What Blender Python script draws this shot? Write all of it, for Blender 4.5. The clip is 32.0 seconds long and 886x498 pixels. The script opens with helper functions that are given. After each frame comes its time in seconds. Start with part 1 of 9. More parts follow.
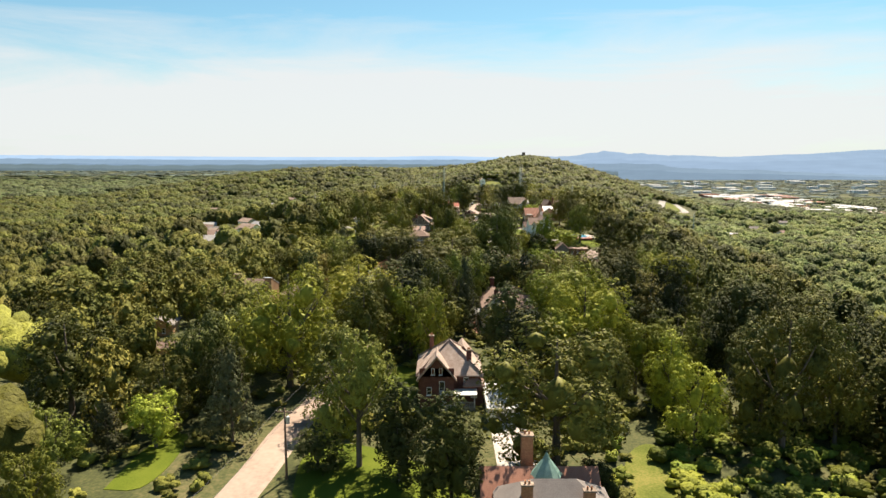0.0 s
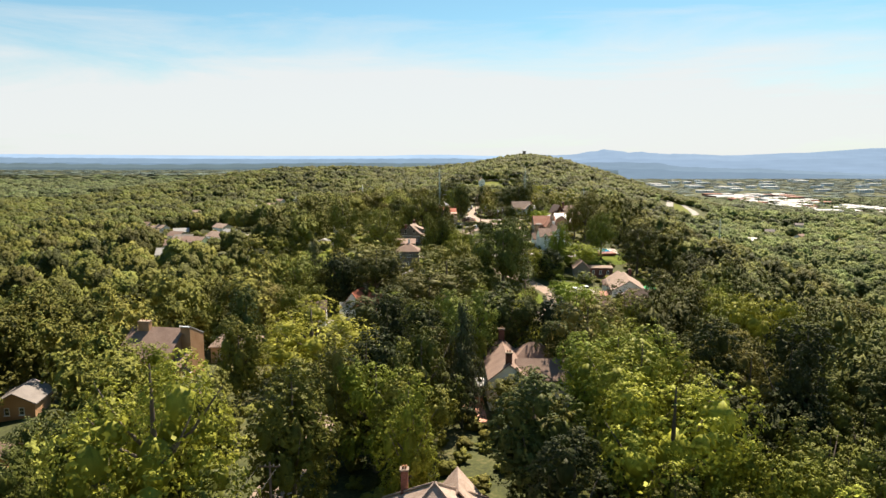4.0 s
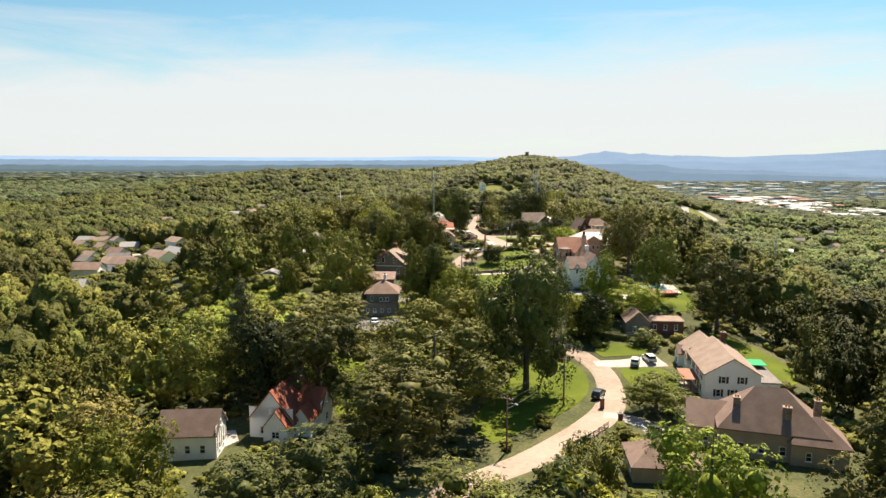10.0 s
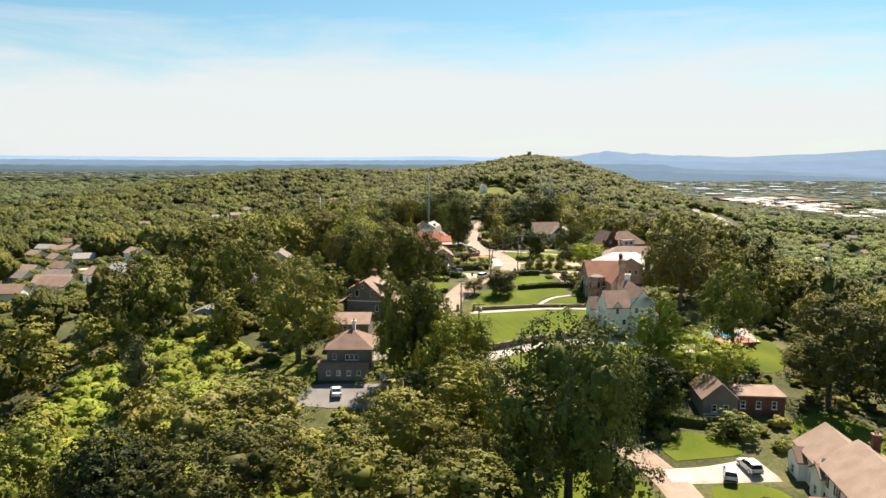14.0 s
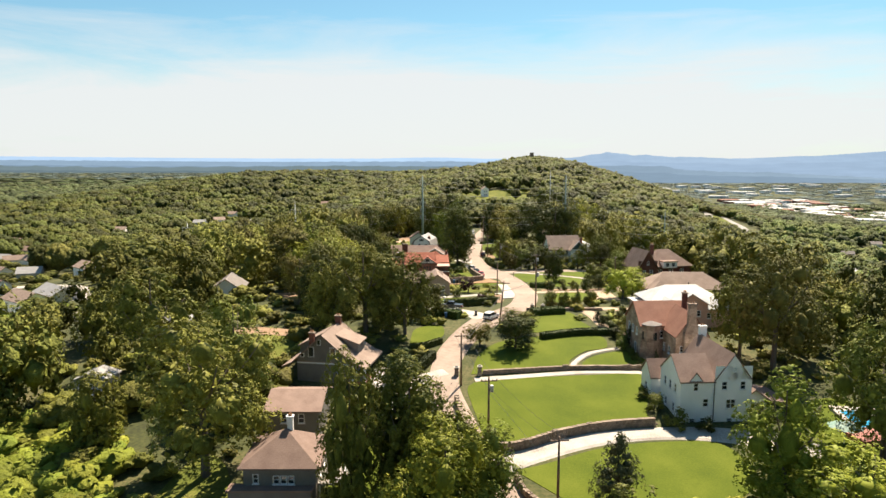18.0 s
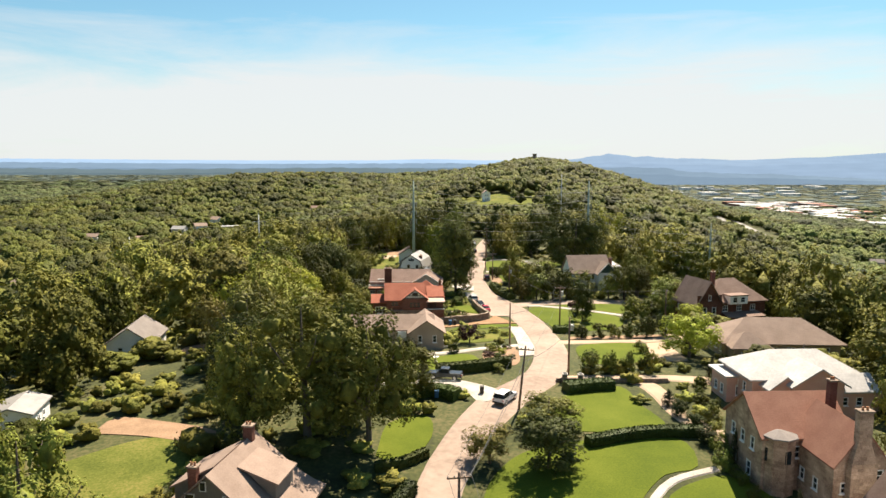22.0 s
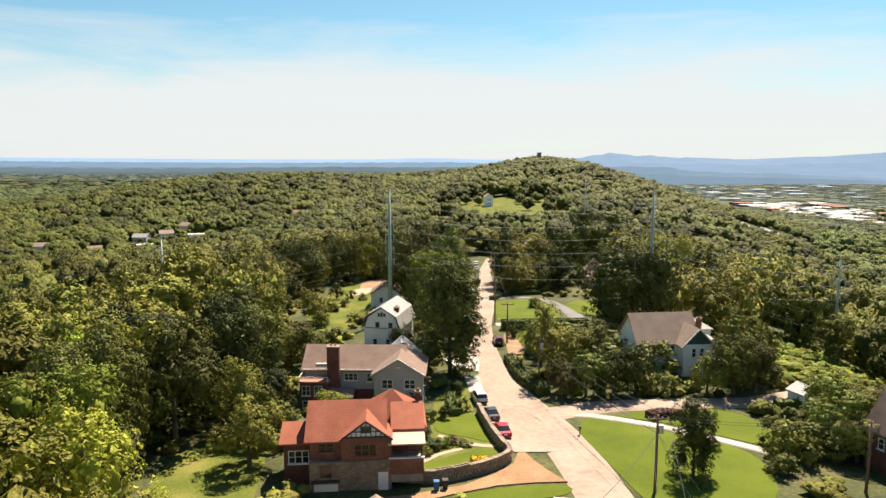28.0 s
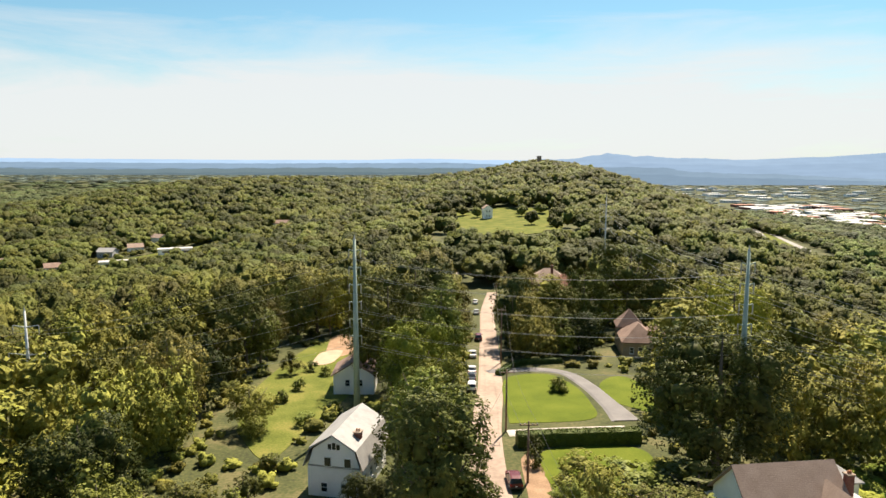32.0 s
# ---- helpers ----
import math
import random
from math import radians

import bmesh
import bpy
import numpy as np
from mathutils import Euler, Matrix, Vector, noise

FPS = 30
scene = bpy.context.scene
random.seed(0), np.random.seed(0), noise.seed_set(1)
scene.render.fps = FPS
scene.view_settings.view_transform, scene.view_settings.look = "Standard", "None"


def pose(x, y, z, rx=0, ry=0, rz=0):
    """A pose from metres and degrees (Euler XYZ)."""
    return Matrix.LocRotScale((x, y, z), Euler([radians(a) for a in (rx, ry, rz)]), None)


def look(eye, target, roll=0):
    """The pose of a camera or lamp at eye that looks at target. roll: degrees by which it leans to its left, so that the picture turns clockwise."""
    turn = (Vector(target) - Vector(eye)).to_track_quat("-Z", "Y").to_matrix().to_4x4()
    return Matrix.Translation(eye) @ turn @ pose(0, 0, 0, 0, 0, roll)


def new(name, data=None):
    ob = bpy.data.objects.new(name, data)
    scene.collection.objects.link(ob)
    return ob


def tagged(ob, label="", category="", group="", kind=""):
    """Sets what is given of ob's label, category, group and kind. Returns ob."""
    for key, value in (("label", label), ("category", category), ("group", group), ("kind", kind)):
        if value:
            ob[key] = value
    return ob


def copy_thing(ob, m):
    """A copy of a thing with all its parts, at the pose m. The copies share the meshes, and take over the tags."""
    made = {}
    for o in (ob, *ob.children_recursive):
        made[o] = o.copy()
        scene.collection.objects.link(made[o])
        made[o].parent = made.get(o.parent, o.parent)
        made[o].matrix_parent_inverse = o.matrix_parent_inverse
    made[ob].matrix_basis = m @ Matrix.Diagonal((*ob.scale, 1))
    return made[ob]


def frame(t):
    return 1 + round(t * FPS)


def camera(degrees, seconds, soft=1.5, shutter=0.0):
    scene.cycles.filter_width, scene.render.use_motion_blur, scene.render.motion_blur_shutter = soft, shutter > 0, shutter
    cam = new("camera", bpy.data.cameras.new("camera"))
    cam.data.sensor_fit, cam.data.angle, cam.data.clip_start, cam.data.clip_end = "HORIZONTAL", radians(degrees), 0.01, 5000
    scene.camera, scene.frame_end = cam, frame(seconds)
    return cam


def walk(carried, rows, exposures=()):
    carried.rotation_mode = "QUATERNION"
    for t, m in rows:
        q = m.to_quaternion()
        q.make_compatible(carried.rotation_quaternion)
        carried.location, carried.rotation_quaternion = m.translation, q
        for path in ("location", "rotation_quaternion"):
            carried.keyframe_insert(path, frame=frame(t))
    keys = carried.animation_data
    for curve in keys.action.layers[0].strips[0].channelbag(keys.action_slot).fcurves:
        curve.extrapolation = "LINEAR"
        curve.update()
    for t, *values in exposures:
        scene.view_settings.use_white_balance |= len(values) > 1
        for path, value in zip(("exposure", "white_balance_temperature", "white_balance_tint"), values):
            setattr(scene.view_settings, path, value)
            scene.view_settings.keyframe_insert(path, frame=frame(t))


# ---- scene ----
cam = camera(65.5, 32.0)
METRES, SIDE, EYE, TILT, LEAN, TURN = 443.0, 314.0, 100.0, -7.7, 0.0, 0.0
SWING = 0.7086
ROWS = [
    (0.0, 0.0, 0.0, 0.0, 0.0, 0.0, -0.0),
    (0.5, 0.0008, 0.0161, 0.0031, -0.03, -0.0, 0.01),
    (1.0, 0.0016, 0.0323, 0.0062, -0.05, -0.03, 0.02),
    (1.5, 0.0023, 0.0485, 0.0093, -0.08, -0.08, 0.04),
    (2.0, 0.003, 0.0649, 0.0126, -0.1, -0.11, 0.05),
    (2.5, 0.0038, 0.0812, 0.0158, -0.13, -0.13, 0.06),
    (3.0, 0.0045, 0.0974, 0.0189, -0.15, -0.14, 0.06),
    (3.5, 0.0054, 0.1135, 0.022, -0.18, -0.16, 0.08),
    (5.5, 0.0079, 0.1787, 0.0327, -0.25, -0.05, 0.02),
    (6.0, 0.0085, 0.1947, 0.0355, -0.26, -0.05, 0.01),
    (6.5, 0.0092, 0.2106, 0.0383, -0.28, -0.06, 0.02),
    (7.0, 0.0098, 0.2266, 0.0412, -0.29, -0.05, 0.05),
    (7.5, 0.0107, 0.2423, 0.0442, -0.3, -0.04, 0.05),
    (8.0, 0.0114, 0.2582, 0.0471, -0.31, -0.0, 0.06),
    (8.5, 0.0122, 0.274, 0.0501, -0.33, 0.03, 0.04),
    (9.0, 0.0129, 0.2898, 0.053, -0.32, 0.07, 0.04),
    (9.5, 0.0138, 0.3058, 0.056, -0.33, 0.07, 0.06),
    (10.0, 0.0145, 0.3219, 0.0592, -0.34, 0.05, 0.07),
    (10.5, 0.0153, 0.338, 0.0622, -0.36, 0.01, 0.08),
    (11.0, 0.0158, 0.3539, 0.0654, -0.38, -0.02, 0.09),
    (11.5, 0.0165, 0.3697, 0.0684, -0.38, -0.01, 0.08),
    (12.0, 0.0172, 0.3857, 0.0712, -0.39, -0.02, 0.09),
    (12.5, 0.0178, 0.4014, 0.0742, -0.4, -0.04, 0.08),
    (13.0, 0.0185, 0.417, 0.0771, -0.4, -0.02, 0.07),
    (13.5, 0.0192, 0.4326, 0.0799, -0.41, 0.03, 0.07),
    (14.0, 0.0199, 0.4482, 0.0828, -0.43, 0.04, 0.07),
    (14.5, 0.0205, 0.464, 0.0855, -0.46, 0.06, 0.06),
    (16.5, 0.0224, 0.522, 0.0957, -0.49, 0.16, -0.02),
    (17.0, 0.0231, 0.5369, 0.0985, -0.51, 0.17, -0.01),
    (17.5, 0.0239, 0.5518, 0.1011, -0.51, 0.18, -0.0),
    (18.0, 0.0247, 0.5666, 0.1037, -0.51, 0.2, 0.01),
    (18.5, 0.0255, 0.5813, 0.1063, -0.52, 0.22, 0.0),
    (19.0, 0.0263, 0.5961, 0.109, -0.52, 0.25, 0.03),
    (19.5, 0.027, 0.6109, 0.1115, -0.54, 0.27, 0.04),
    (20.0, 0.0278, 0.6256, 0.114, -0.55, 0.31, 0.03),
    (20.5, 0.0286, 0.6404, 0.1167, -0.55, 0.32, 0.05),
    (21.0, 0.0293, 0.6551, 0.1192, -0.55, 0.37, 0.05),
    (21.5, 0.0301, 0.6699, 0.1217, -0.54, 0.4, 0.07),
    (22.0, 0.0308, 0.6846, 0.1246, -0.55, 0.41, 0.08),
    (22.5, 0.0315, 0.6992, 0.1273, -0.55, 0.42, 0.08),
    (23.0, 0.0323, 0.7137, 0.1303, -0.55, 0.41, 0.08),
    (23.5, 0.0331, 0.7284, 0.1332, -0.57, 0.41, 0.07),
    (24.0, 0.0339, 0.7431, 0.136, -0.57, 0.4, 0.08),
    (24.5, 0.0346, 0.7576, 0.1387, -0.59, 0.41, 0.09),
    (25.0, 0.0351, 0.7719, 0.1416, -0.61, 0.42, 0.08),
    (25.5, 0.0358, 0.7866, 0.1442, -0.62, 0.44, 0.08),
    (27.5, 0.0393, 0.8464, 0.1559, -0.64, 0.28, 0.06),
    (28.0, 0.0399, 0.8611, 0.1586, -0.65, 0.3, 0.06),
    (28.5, 0.0404, 0.8758, 0.1611, -0.67, 0.31, 0.06),
    (29.0, 0.0411, 0.8905, 0.1638, -0.68, 0.31, 0.06),
    (29.5, 0.0418, 0.905, 0.1664, -0.69, 0.32, 0.06),
    (30.0, 0.0425, 0.9197, 0.1693, -0.7, 0.34, 0.07),
    (30.5, 0.0432, 0.9342, 0.1752, -0.68, 0.27, 0.11),
    (31.0, 0.0439, 0.9483, 0.1832, -0.7, 0.26, 0.1),
    (31.5, 0.0446, 0.9626, 0.1917, -0.71, 0.25, 0.08),
    (32.0, 0.0454, 0.9757, 0.1995, -1.1, 0.25, 0.12),
]
walk(cam, [(t, pose(0, 0, EYE, TILT, LEAN, TURN) @ pose(SIDE * x, METRES * y, SIDE * z, 90 + SWING * pitch, SWING * roll, SWING * yaw)) for t, x, y, z, yaw, pitch, roll in ROWS])

# ---- world, sun, exposure ----
scene.view_settings.exposure = 1.36
SUN_EL, SUN_AZ = 55.0, 24.0          # degrees above the horizon, degrees to the right of straight ahead
world = bpy.data.worlds.new("sky")
scene.world = world
world.use_nodes = True
wn, wl = world.node_tree.nodes, world.node_tree.links
wn.clear()
w_out = wn.new("ShaderNodeOutputWorld")
w_bg = wn.new("ShaderNodeBackground")
w_sky = wn.new("ShaderNodeTexSky")
w_sky.sky_type = "NISHITA"
w_sky.sun_disc = False
w_sky.sun_elevation = radians(SUN_EL)
w_sky.sun_rotation = radians(SUN_AZ)
w_sky.altitude = 300
w_sky.air_density = 1.0
w_sky.dust_density = 0.5
w_sky.ozone_density = 1.5
# thin high cloud veil, denser towards the horizon
w_co = wn.new("ShaderNodeTexCoord")
w_map = wn.new("ShaderNodeMapping")
w_map.inputs["Scale"].default_value = (1.2, 1.2, 9.0)
w_noise = wn.new("ShaderNodeTexNoise")
w_noise.inputs["Scale"].default_value = 1.7
w_noise.inputs["Detail"].default_value = 10
w_noise.inputs["Roughness"].default_value = 0.62
w_noise.inputs["Distortion"].default_value = 0.5
w_sep = wn.new("ShaderNodeSeparateXYZ")
w_band = wn.new("ShaderNodeMapRange")
w_band.inputs["From Min"].default_value = 0.235
w_band.inputs["From Max"].default_value = 0.07
w_band.inputs["To Min"].default_value = -0.42
w_band.inputs["To Max"].default_value = 0.6
w_add = wn.new("ShaderNodeMath")
w_add.operation = "ADD"
w_ramp = wn.new("ShaderNodeMapRange")
w_ramp.inputs["From Min"].default_value = 0.38
w_ramp.inputs["From Max"].default_value = 1.0
w_ramp.inputs["To Max"].default_value = 0.93
w_mix = wn.new("ShaderNodeMix")
w_mix.data_type = "RGBA"
w_mix.inputs["B"].default_value = (6.75, 6.85, 6.85, 1)
wl.new(w_co.outputs["Generated"], w_map.inputs["Vector"])
wl.new(w_map.outputs["Vector"], w_noise.inputs["Vector"])
wl.new(w_co.outputs["Generated"], w_sep.inputs["Vector"])
wl.new(w_sep.outputs["Z"], w_band.inputs["Value"])
w_wisp = wn.new("ShaderNodeMapRange")
w_wisp.inputs["From Min"].default_value, w_wisp.inputs["From Max"].default_value = 0.32, 0.68
w_wisp.inputs["To Min"].default_value, w_wisp.inputs["To Max"].default_value = 0.22, 0.78
wl.new(w_noise.outputs["Fac"], w_wisp.inputs["Value"])
wl.new(w_wisp.outputs["Result"], w_add.inputs[0])
w_veil = wn.new("ShaderNodeMapRange")
w_veil.inputs["From Min"].default_value = 0.28
w_veil.inputs["From Max"].default_value = 0.6
w_veil.inputs["To Min"].default_value = 0.0
w_veil.inputs["To Max"].default_value = 0.02
w_both = wn.new("ShaderNodeMath")
w_both.operation = "ADD"
wl.new(w_sep.outputs["Z"], w_veil.inputs["Value"])
wl.new(w_band.outputs["Result"], w_both.inputs[0])
wl.new(w_veil.outputs["Result"], w_both.inputs[1])
wl.new(w_both.outputs["Value"], w_add.inputs[1])
wl.new(w_add.outputs["Value"], w_ramp.inputs["Value"])
wl.new(w_ramp.outputs["Result"], w_mix.inputs["Factor"])
w_tint = wn.new("ShaderNodeMix")
w_tint.data_type, w_tint.blend_type = "RGBA", "MULTIPLY"
w_tint.inputs["Factor"].default_value = 1.0
w_tint.inputs["B"].default_value = (0.74, 1.00, 0.96, 1)
wl.new(w_sky.outputs["Color"], w_tint.inputs["A"])
wl.new(w_tint.outputs["Result"], w_mix.inputs["A"])
wl.new(w_mix.outputs["Result"], w_bg.inputs["Color"])
w_bg.inputs["Strength"].default_value = 0.05
wl.new(w_bg.outputs["Background"], w_out.inputs["Surface"])
sun_data = bpy.data.lights.new("sun", "SUN")
sun_data.energy = 5.0
sun_data.angle = radians(0.53)
sun_data.color = (1.0, 0.86, 0.68)
sun = new("sun", sun_data)
sa, se = radians(SUN_AZ), radians(SUN_EL)
sun.matrix_world = look((0, 0, 0), (-math.sin(sa) * math.cos(se), -math.cos(sa) * math.cos(se), -math.sin(se)))

# ---- materials ----


def surface(name, c1, c2, scale=1.0, rough=0.8, bump=0.2, fine=12.0, metal=0.0, vary=0.0, stretch=(1, 1, 1), spec=0.3, rows=0.0, c3=None):
    """A procedural surface: two colours mixed by broad and fine noise, relief, and a change of value from object to object."""
    m = bpy.data.materials.new(name)
    m.use_nodes = True
    n, l = m.node_tree.nodes, m.node_tree.links
    b = n["Principled BSDF"]
    co = n.new("ShaderNodeTexCoord")
    mp = n.new("ShaderNodeMapping")
    mp.inputs["Scale"].default_value = stretch
    l.new(co.outputs["Object"], mp.inputs["Vector"])
    big, small = n.new("ShaderNodeTexNoise"), n.new("ShaderNodeTexNoise")
    big.inputs["Scale"].default_value, small.inputs["Scale"].default_value = scale, fine
    big.inputs["Detail"].default_value, small.inputs["Detail"].default_value = 5, 4
    l.new(mp.outputs["Vector"], big.inputs["Vector"])
    l.new(mp.outputs["Vector"], small.inputs["Vector"])
    av = n.new("ShaderNodeMath")
    av.operation = "MULTIPLY_ADD"
    av.inputs[1].default_value = 0.45
    l.new(small.outputs["Fac"], av.inputs[0])
    hb = n.new("ShaderNodeMath")
    hb.operation = "MULTIPLY"
    hb.inputs[1].default_value = 0.55
    l.new(big.outputs["Fac"], hb.inputs[0])
    l.new(hb.outputs["Value"], av.inputs[2])
    ramp = n.new("ShaderNodeValToRGB")
    ramp.color_ramp.elements[0].position, ramp.color_ramp.elements[1].position = 0.36, 0.64
    ramp.color_ramp.elements[0].color, ramp.color_ramp.elements[1].color = (*c1, 1), (*c2, 1)
    if c3:
        e = ramp.color_ramp.elements.new(0.5)
        e.color = (*c3, 1)
    l.new(av.outputs["Value"], ramp.inputs["Fac"])
    col = ramp.outputs["Color"]
    if vary:
        info, hsv, mr = n.new("ShaderNodeObjectInfo"), n.new("ShaderNodeHueSaturation"), n.new("ShaderNodeMapRange")
        mr.inputs["To Min"].default_value, mr.inputs["To Max"].default_value = 1 - vary, 1 + vary
        l.new(info.outputs["Random"], mr.inputs["Value"])
        l.new(mr.outputs["Result"], hsv.inputs["Value"])
        l.new(col, hsv.inputs["Color"])
        col = hsv.outputs["Color"]
    l.new(col, b.inputs["Base Color"])
    b.inputs["Roughness"].default_value, b.inputs["Metallic"].default_value = rough, metal
    b.inputs["Specular IOR Level"].default_value = spec
    if bump or rows:
        bp = n.new("ShaderNodeBump")
        bp.inputs["Strength"].default_value = bump
        bp.inputs["Distance"].default_value = 0.05
        h = small.outputs["Fac"]
        if rows:
            wv = n.new("ShaderNodeTexWave")
            wv.wave_type, wv.bands_direction, wv.wave_profile = "BANDS", "Z", "SAW"
            wv.inputs["Scale"].default_value = rows
            wv.inputs["Distortion"].default_value = 0.6
            wv.inputs["Detail Scale"].default_value = 3
            l.new(co.outputs["Object"], wv.inputs["Vector"])
            ad = n.new("ShaderNodeMath")
            ad.operation = "ADD"
            l.new(h, ad.inputs[0])
            l.new(wv.outputs["Fac"], ad.inputs[1])
            h = ad.outputs["Value"]
        l.new(h, bp.inputs["Height"])
        l.new(bp.outputs["Normal"], b.inputs["Normal"])
    return m


def brickwork(name, c1, c2, mortar, scale=4.0, w=0.5, h=0.25):
    """Small bricks or rubble, mapped round the walls."""
    m = surface(name, c1, c2, 0.6, 0.85, 0.3, 9)
    n, l = m.node_tree.nodes, m.node_tree.links
    b = n["Principled BSDF"]
    co = n.new("ShaderNodeTexCoord")
    sp, cb, ad = n.new("ShaderNodeSeparateXYZ"), n.new("ShaderNodeCombineXYZ"), n.new("ShaderNodeMath")
    l.new(co.outputs["Object"], sp.inputs["Vector"])
    l.new(sp.outputs["X"], ad.inputs[0])
    l.new(sp.outputs["Y"], ad.inputs[1])
    l.new(ad.outputs["Value"], cb.inputs["X"])
    l.new(sp.outputs["Z"], cb.inputs["Y"])
    br = n.new("ShaderNodeTexBrick")
    br.inputs["Scale"].default_value = scale
    br.inputs["Brick Width"].default_value, br.inputs["Row Height"].default_value = w, h
    br.inputs["Mortar Size"].default_value = 0.03
    br.inputs["Color1"].default_value, br.inputs["Color2"].default_value, br.inputs["Mortar"].default_value = (1, 1, 1, 1), (0.52, 0.5, 0.48, 1), (*mortar, 1)
    l.new(cb.outputs["Vector"], br.inputs["Vector"])
    mx = n.new("ShaderNodeMix")
    mx.data_type, mx.blend_type = "RGBA", "MULTIPLY"
    mx.inputs["Factor"].default_value = 0.8
    l.new(b.inputs["Base Color"].links[0].from_socket, mx.inputs["A"])
    l.new(br.outputs["Color"], mx.inputs["B"])
    l.new(mx.outputs["Result"], b.inputs["Base Color"])
    return m


def leaf(name, lo, hi, attr=False, through_light=0.07, spread=0.30, grain=5.0, coarse=False):
    """Foliage: colour changes from clump to clump and from tree to tree; some light comes through."""
    m = bpy.data.materials.new(name)
    m.use_nodes = True
    n, l = m.node_tree.nodes, m.node_tree.links
    b, out = n["Principled BSDF"], n["Material Output"]
    geo, info = n.new("ShaderNodeNewGeometry"), n.new("ShaderNodeObjectInfo")
    co, no = n.new("ShaderNodeTexCoord"), n.new("ShaderNodeTexNoise")
    no.inputs["Scale"].default_value = 0.34 if coarse else 0.7 if attr else grain
    no.inputs["Detail"].default_value = 6
    no.inputs["Roughness"].default_value = 0.75
    l.new(co.outputs["Object"], no.inputs["Vector"])
    mix = n.new("ShaderNodeMath")
    mix.operation = "MULTIPLY_ADD"
    mix.inputs[1].default_value = spread
    l.new(geo.outputs["Random Per Island"], mix.inputs[0])
    nb = n.new("ShaderNodeMath")
    nb.operation = "MULTIPLY_ADD"
    nb.inputs[1].default_value, nb.inputs[2].default_value = 1.2, -0.35
    l.new(no.outputs["Fac"], nb.inputs[0])
    l.new(nb.outputs["Value"], mix.inputs[2])
    ramp = n.new("ShaderNodeMix")
    ramp.data_type = "RGBA"
    ramp.inputs["A"].default_value, ramp.inputs["B"].default_value = (*lo, 1), (*hi, 1)
    l.new(mix.outputs["Value"], ramp.inputs["Factor"])
    hsv = n.new("ShaderNodeHueSaturation")
    tone = info.outputs["Random"]
    if attr:
        at = n.new("ShaderNodeAttribute")
        at.attribute_name = "tint"
        tone = at.outputs["Fac"]
    vr, hr = n.new("ShaderNodeMapRange"), n.new("ShaderNodeMapRange")
    vr.inputs["To Min"].default_value, vr.inputs["To Max"].default_value = 0.40, 1.42
    hr.inputs["To Min"].default_value, hr.inputs["To Max"].default_value = 0.516, 0.478
    tw = n.new("ShaderNodeMath")
    tw.operation = "FRACT"
    tm = n.new("ShaderNodeMath")
    tm.operation = "MULTIPLY"
    tm.inputs[1].default_value = 7.31
    l.new(tone, tm.inputs[0])
    l.new(tm.outputs["Value"], tw.inputs[0])
    l.new(tone, vr.inputs["Value"])
    l.new(tw.outputs["Value"], hr.inputs["Value"])
    l.new(vr.outputs["Result"], hsv.inputs["Value"])
    l.new(hr.outputs["Result"], hsv.inputs["Hue"])
    l.new(ramp.outputs["Result"], hsv.inputs["Color"])
    l.new(hsv.outputs["Color"], b.inputs["Base Color"])
    b.inputs["Roughness"].default_value = 0.6
    b.inputs["Specular IOR Level"].default_value = 0.08 if attr else 0.15
    fine, bp = n.new("ShaderNodeTexNoise"), n.new("ShaderNodeBump")
    fine.inputs["Scale"].default_value = 0.62 if coarse else 1.6 if attr else grain * 3
    fine.inputs["Detail"].default_value = 5
    bp.inputs["Strength"].default_value = 0.9
    bp.inputs["Distance"].default_value = 2.2 if coarse else 0.6 if attr else 0.09
    l.new(co.outputs["Object"], fine.inputs["Vector"])
    l.new(fine.outputs["Fac"], bp.inputs["Height"])
    l.new(bp.outputs["Normal"], b.inputs["Normal"])
    tr, ms = n.new("ShaderNodeBsdfTranslucent"), n.new("ShaderNodeMixShader")
    l.new(hsv.outputs["Color"], tr.inputs["Color"])
    ms.inputs["Fac"].default_value = through_light
    l.new(b.outputs["BSDF"], ms.inputs[1])
    l.new(tr.outputs["BSDF"], ms.inputs[2])
    l.new(ms.outputs["Shader"], out.inputs["Surface"])
    return m


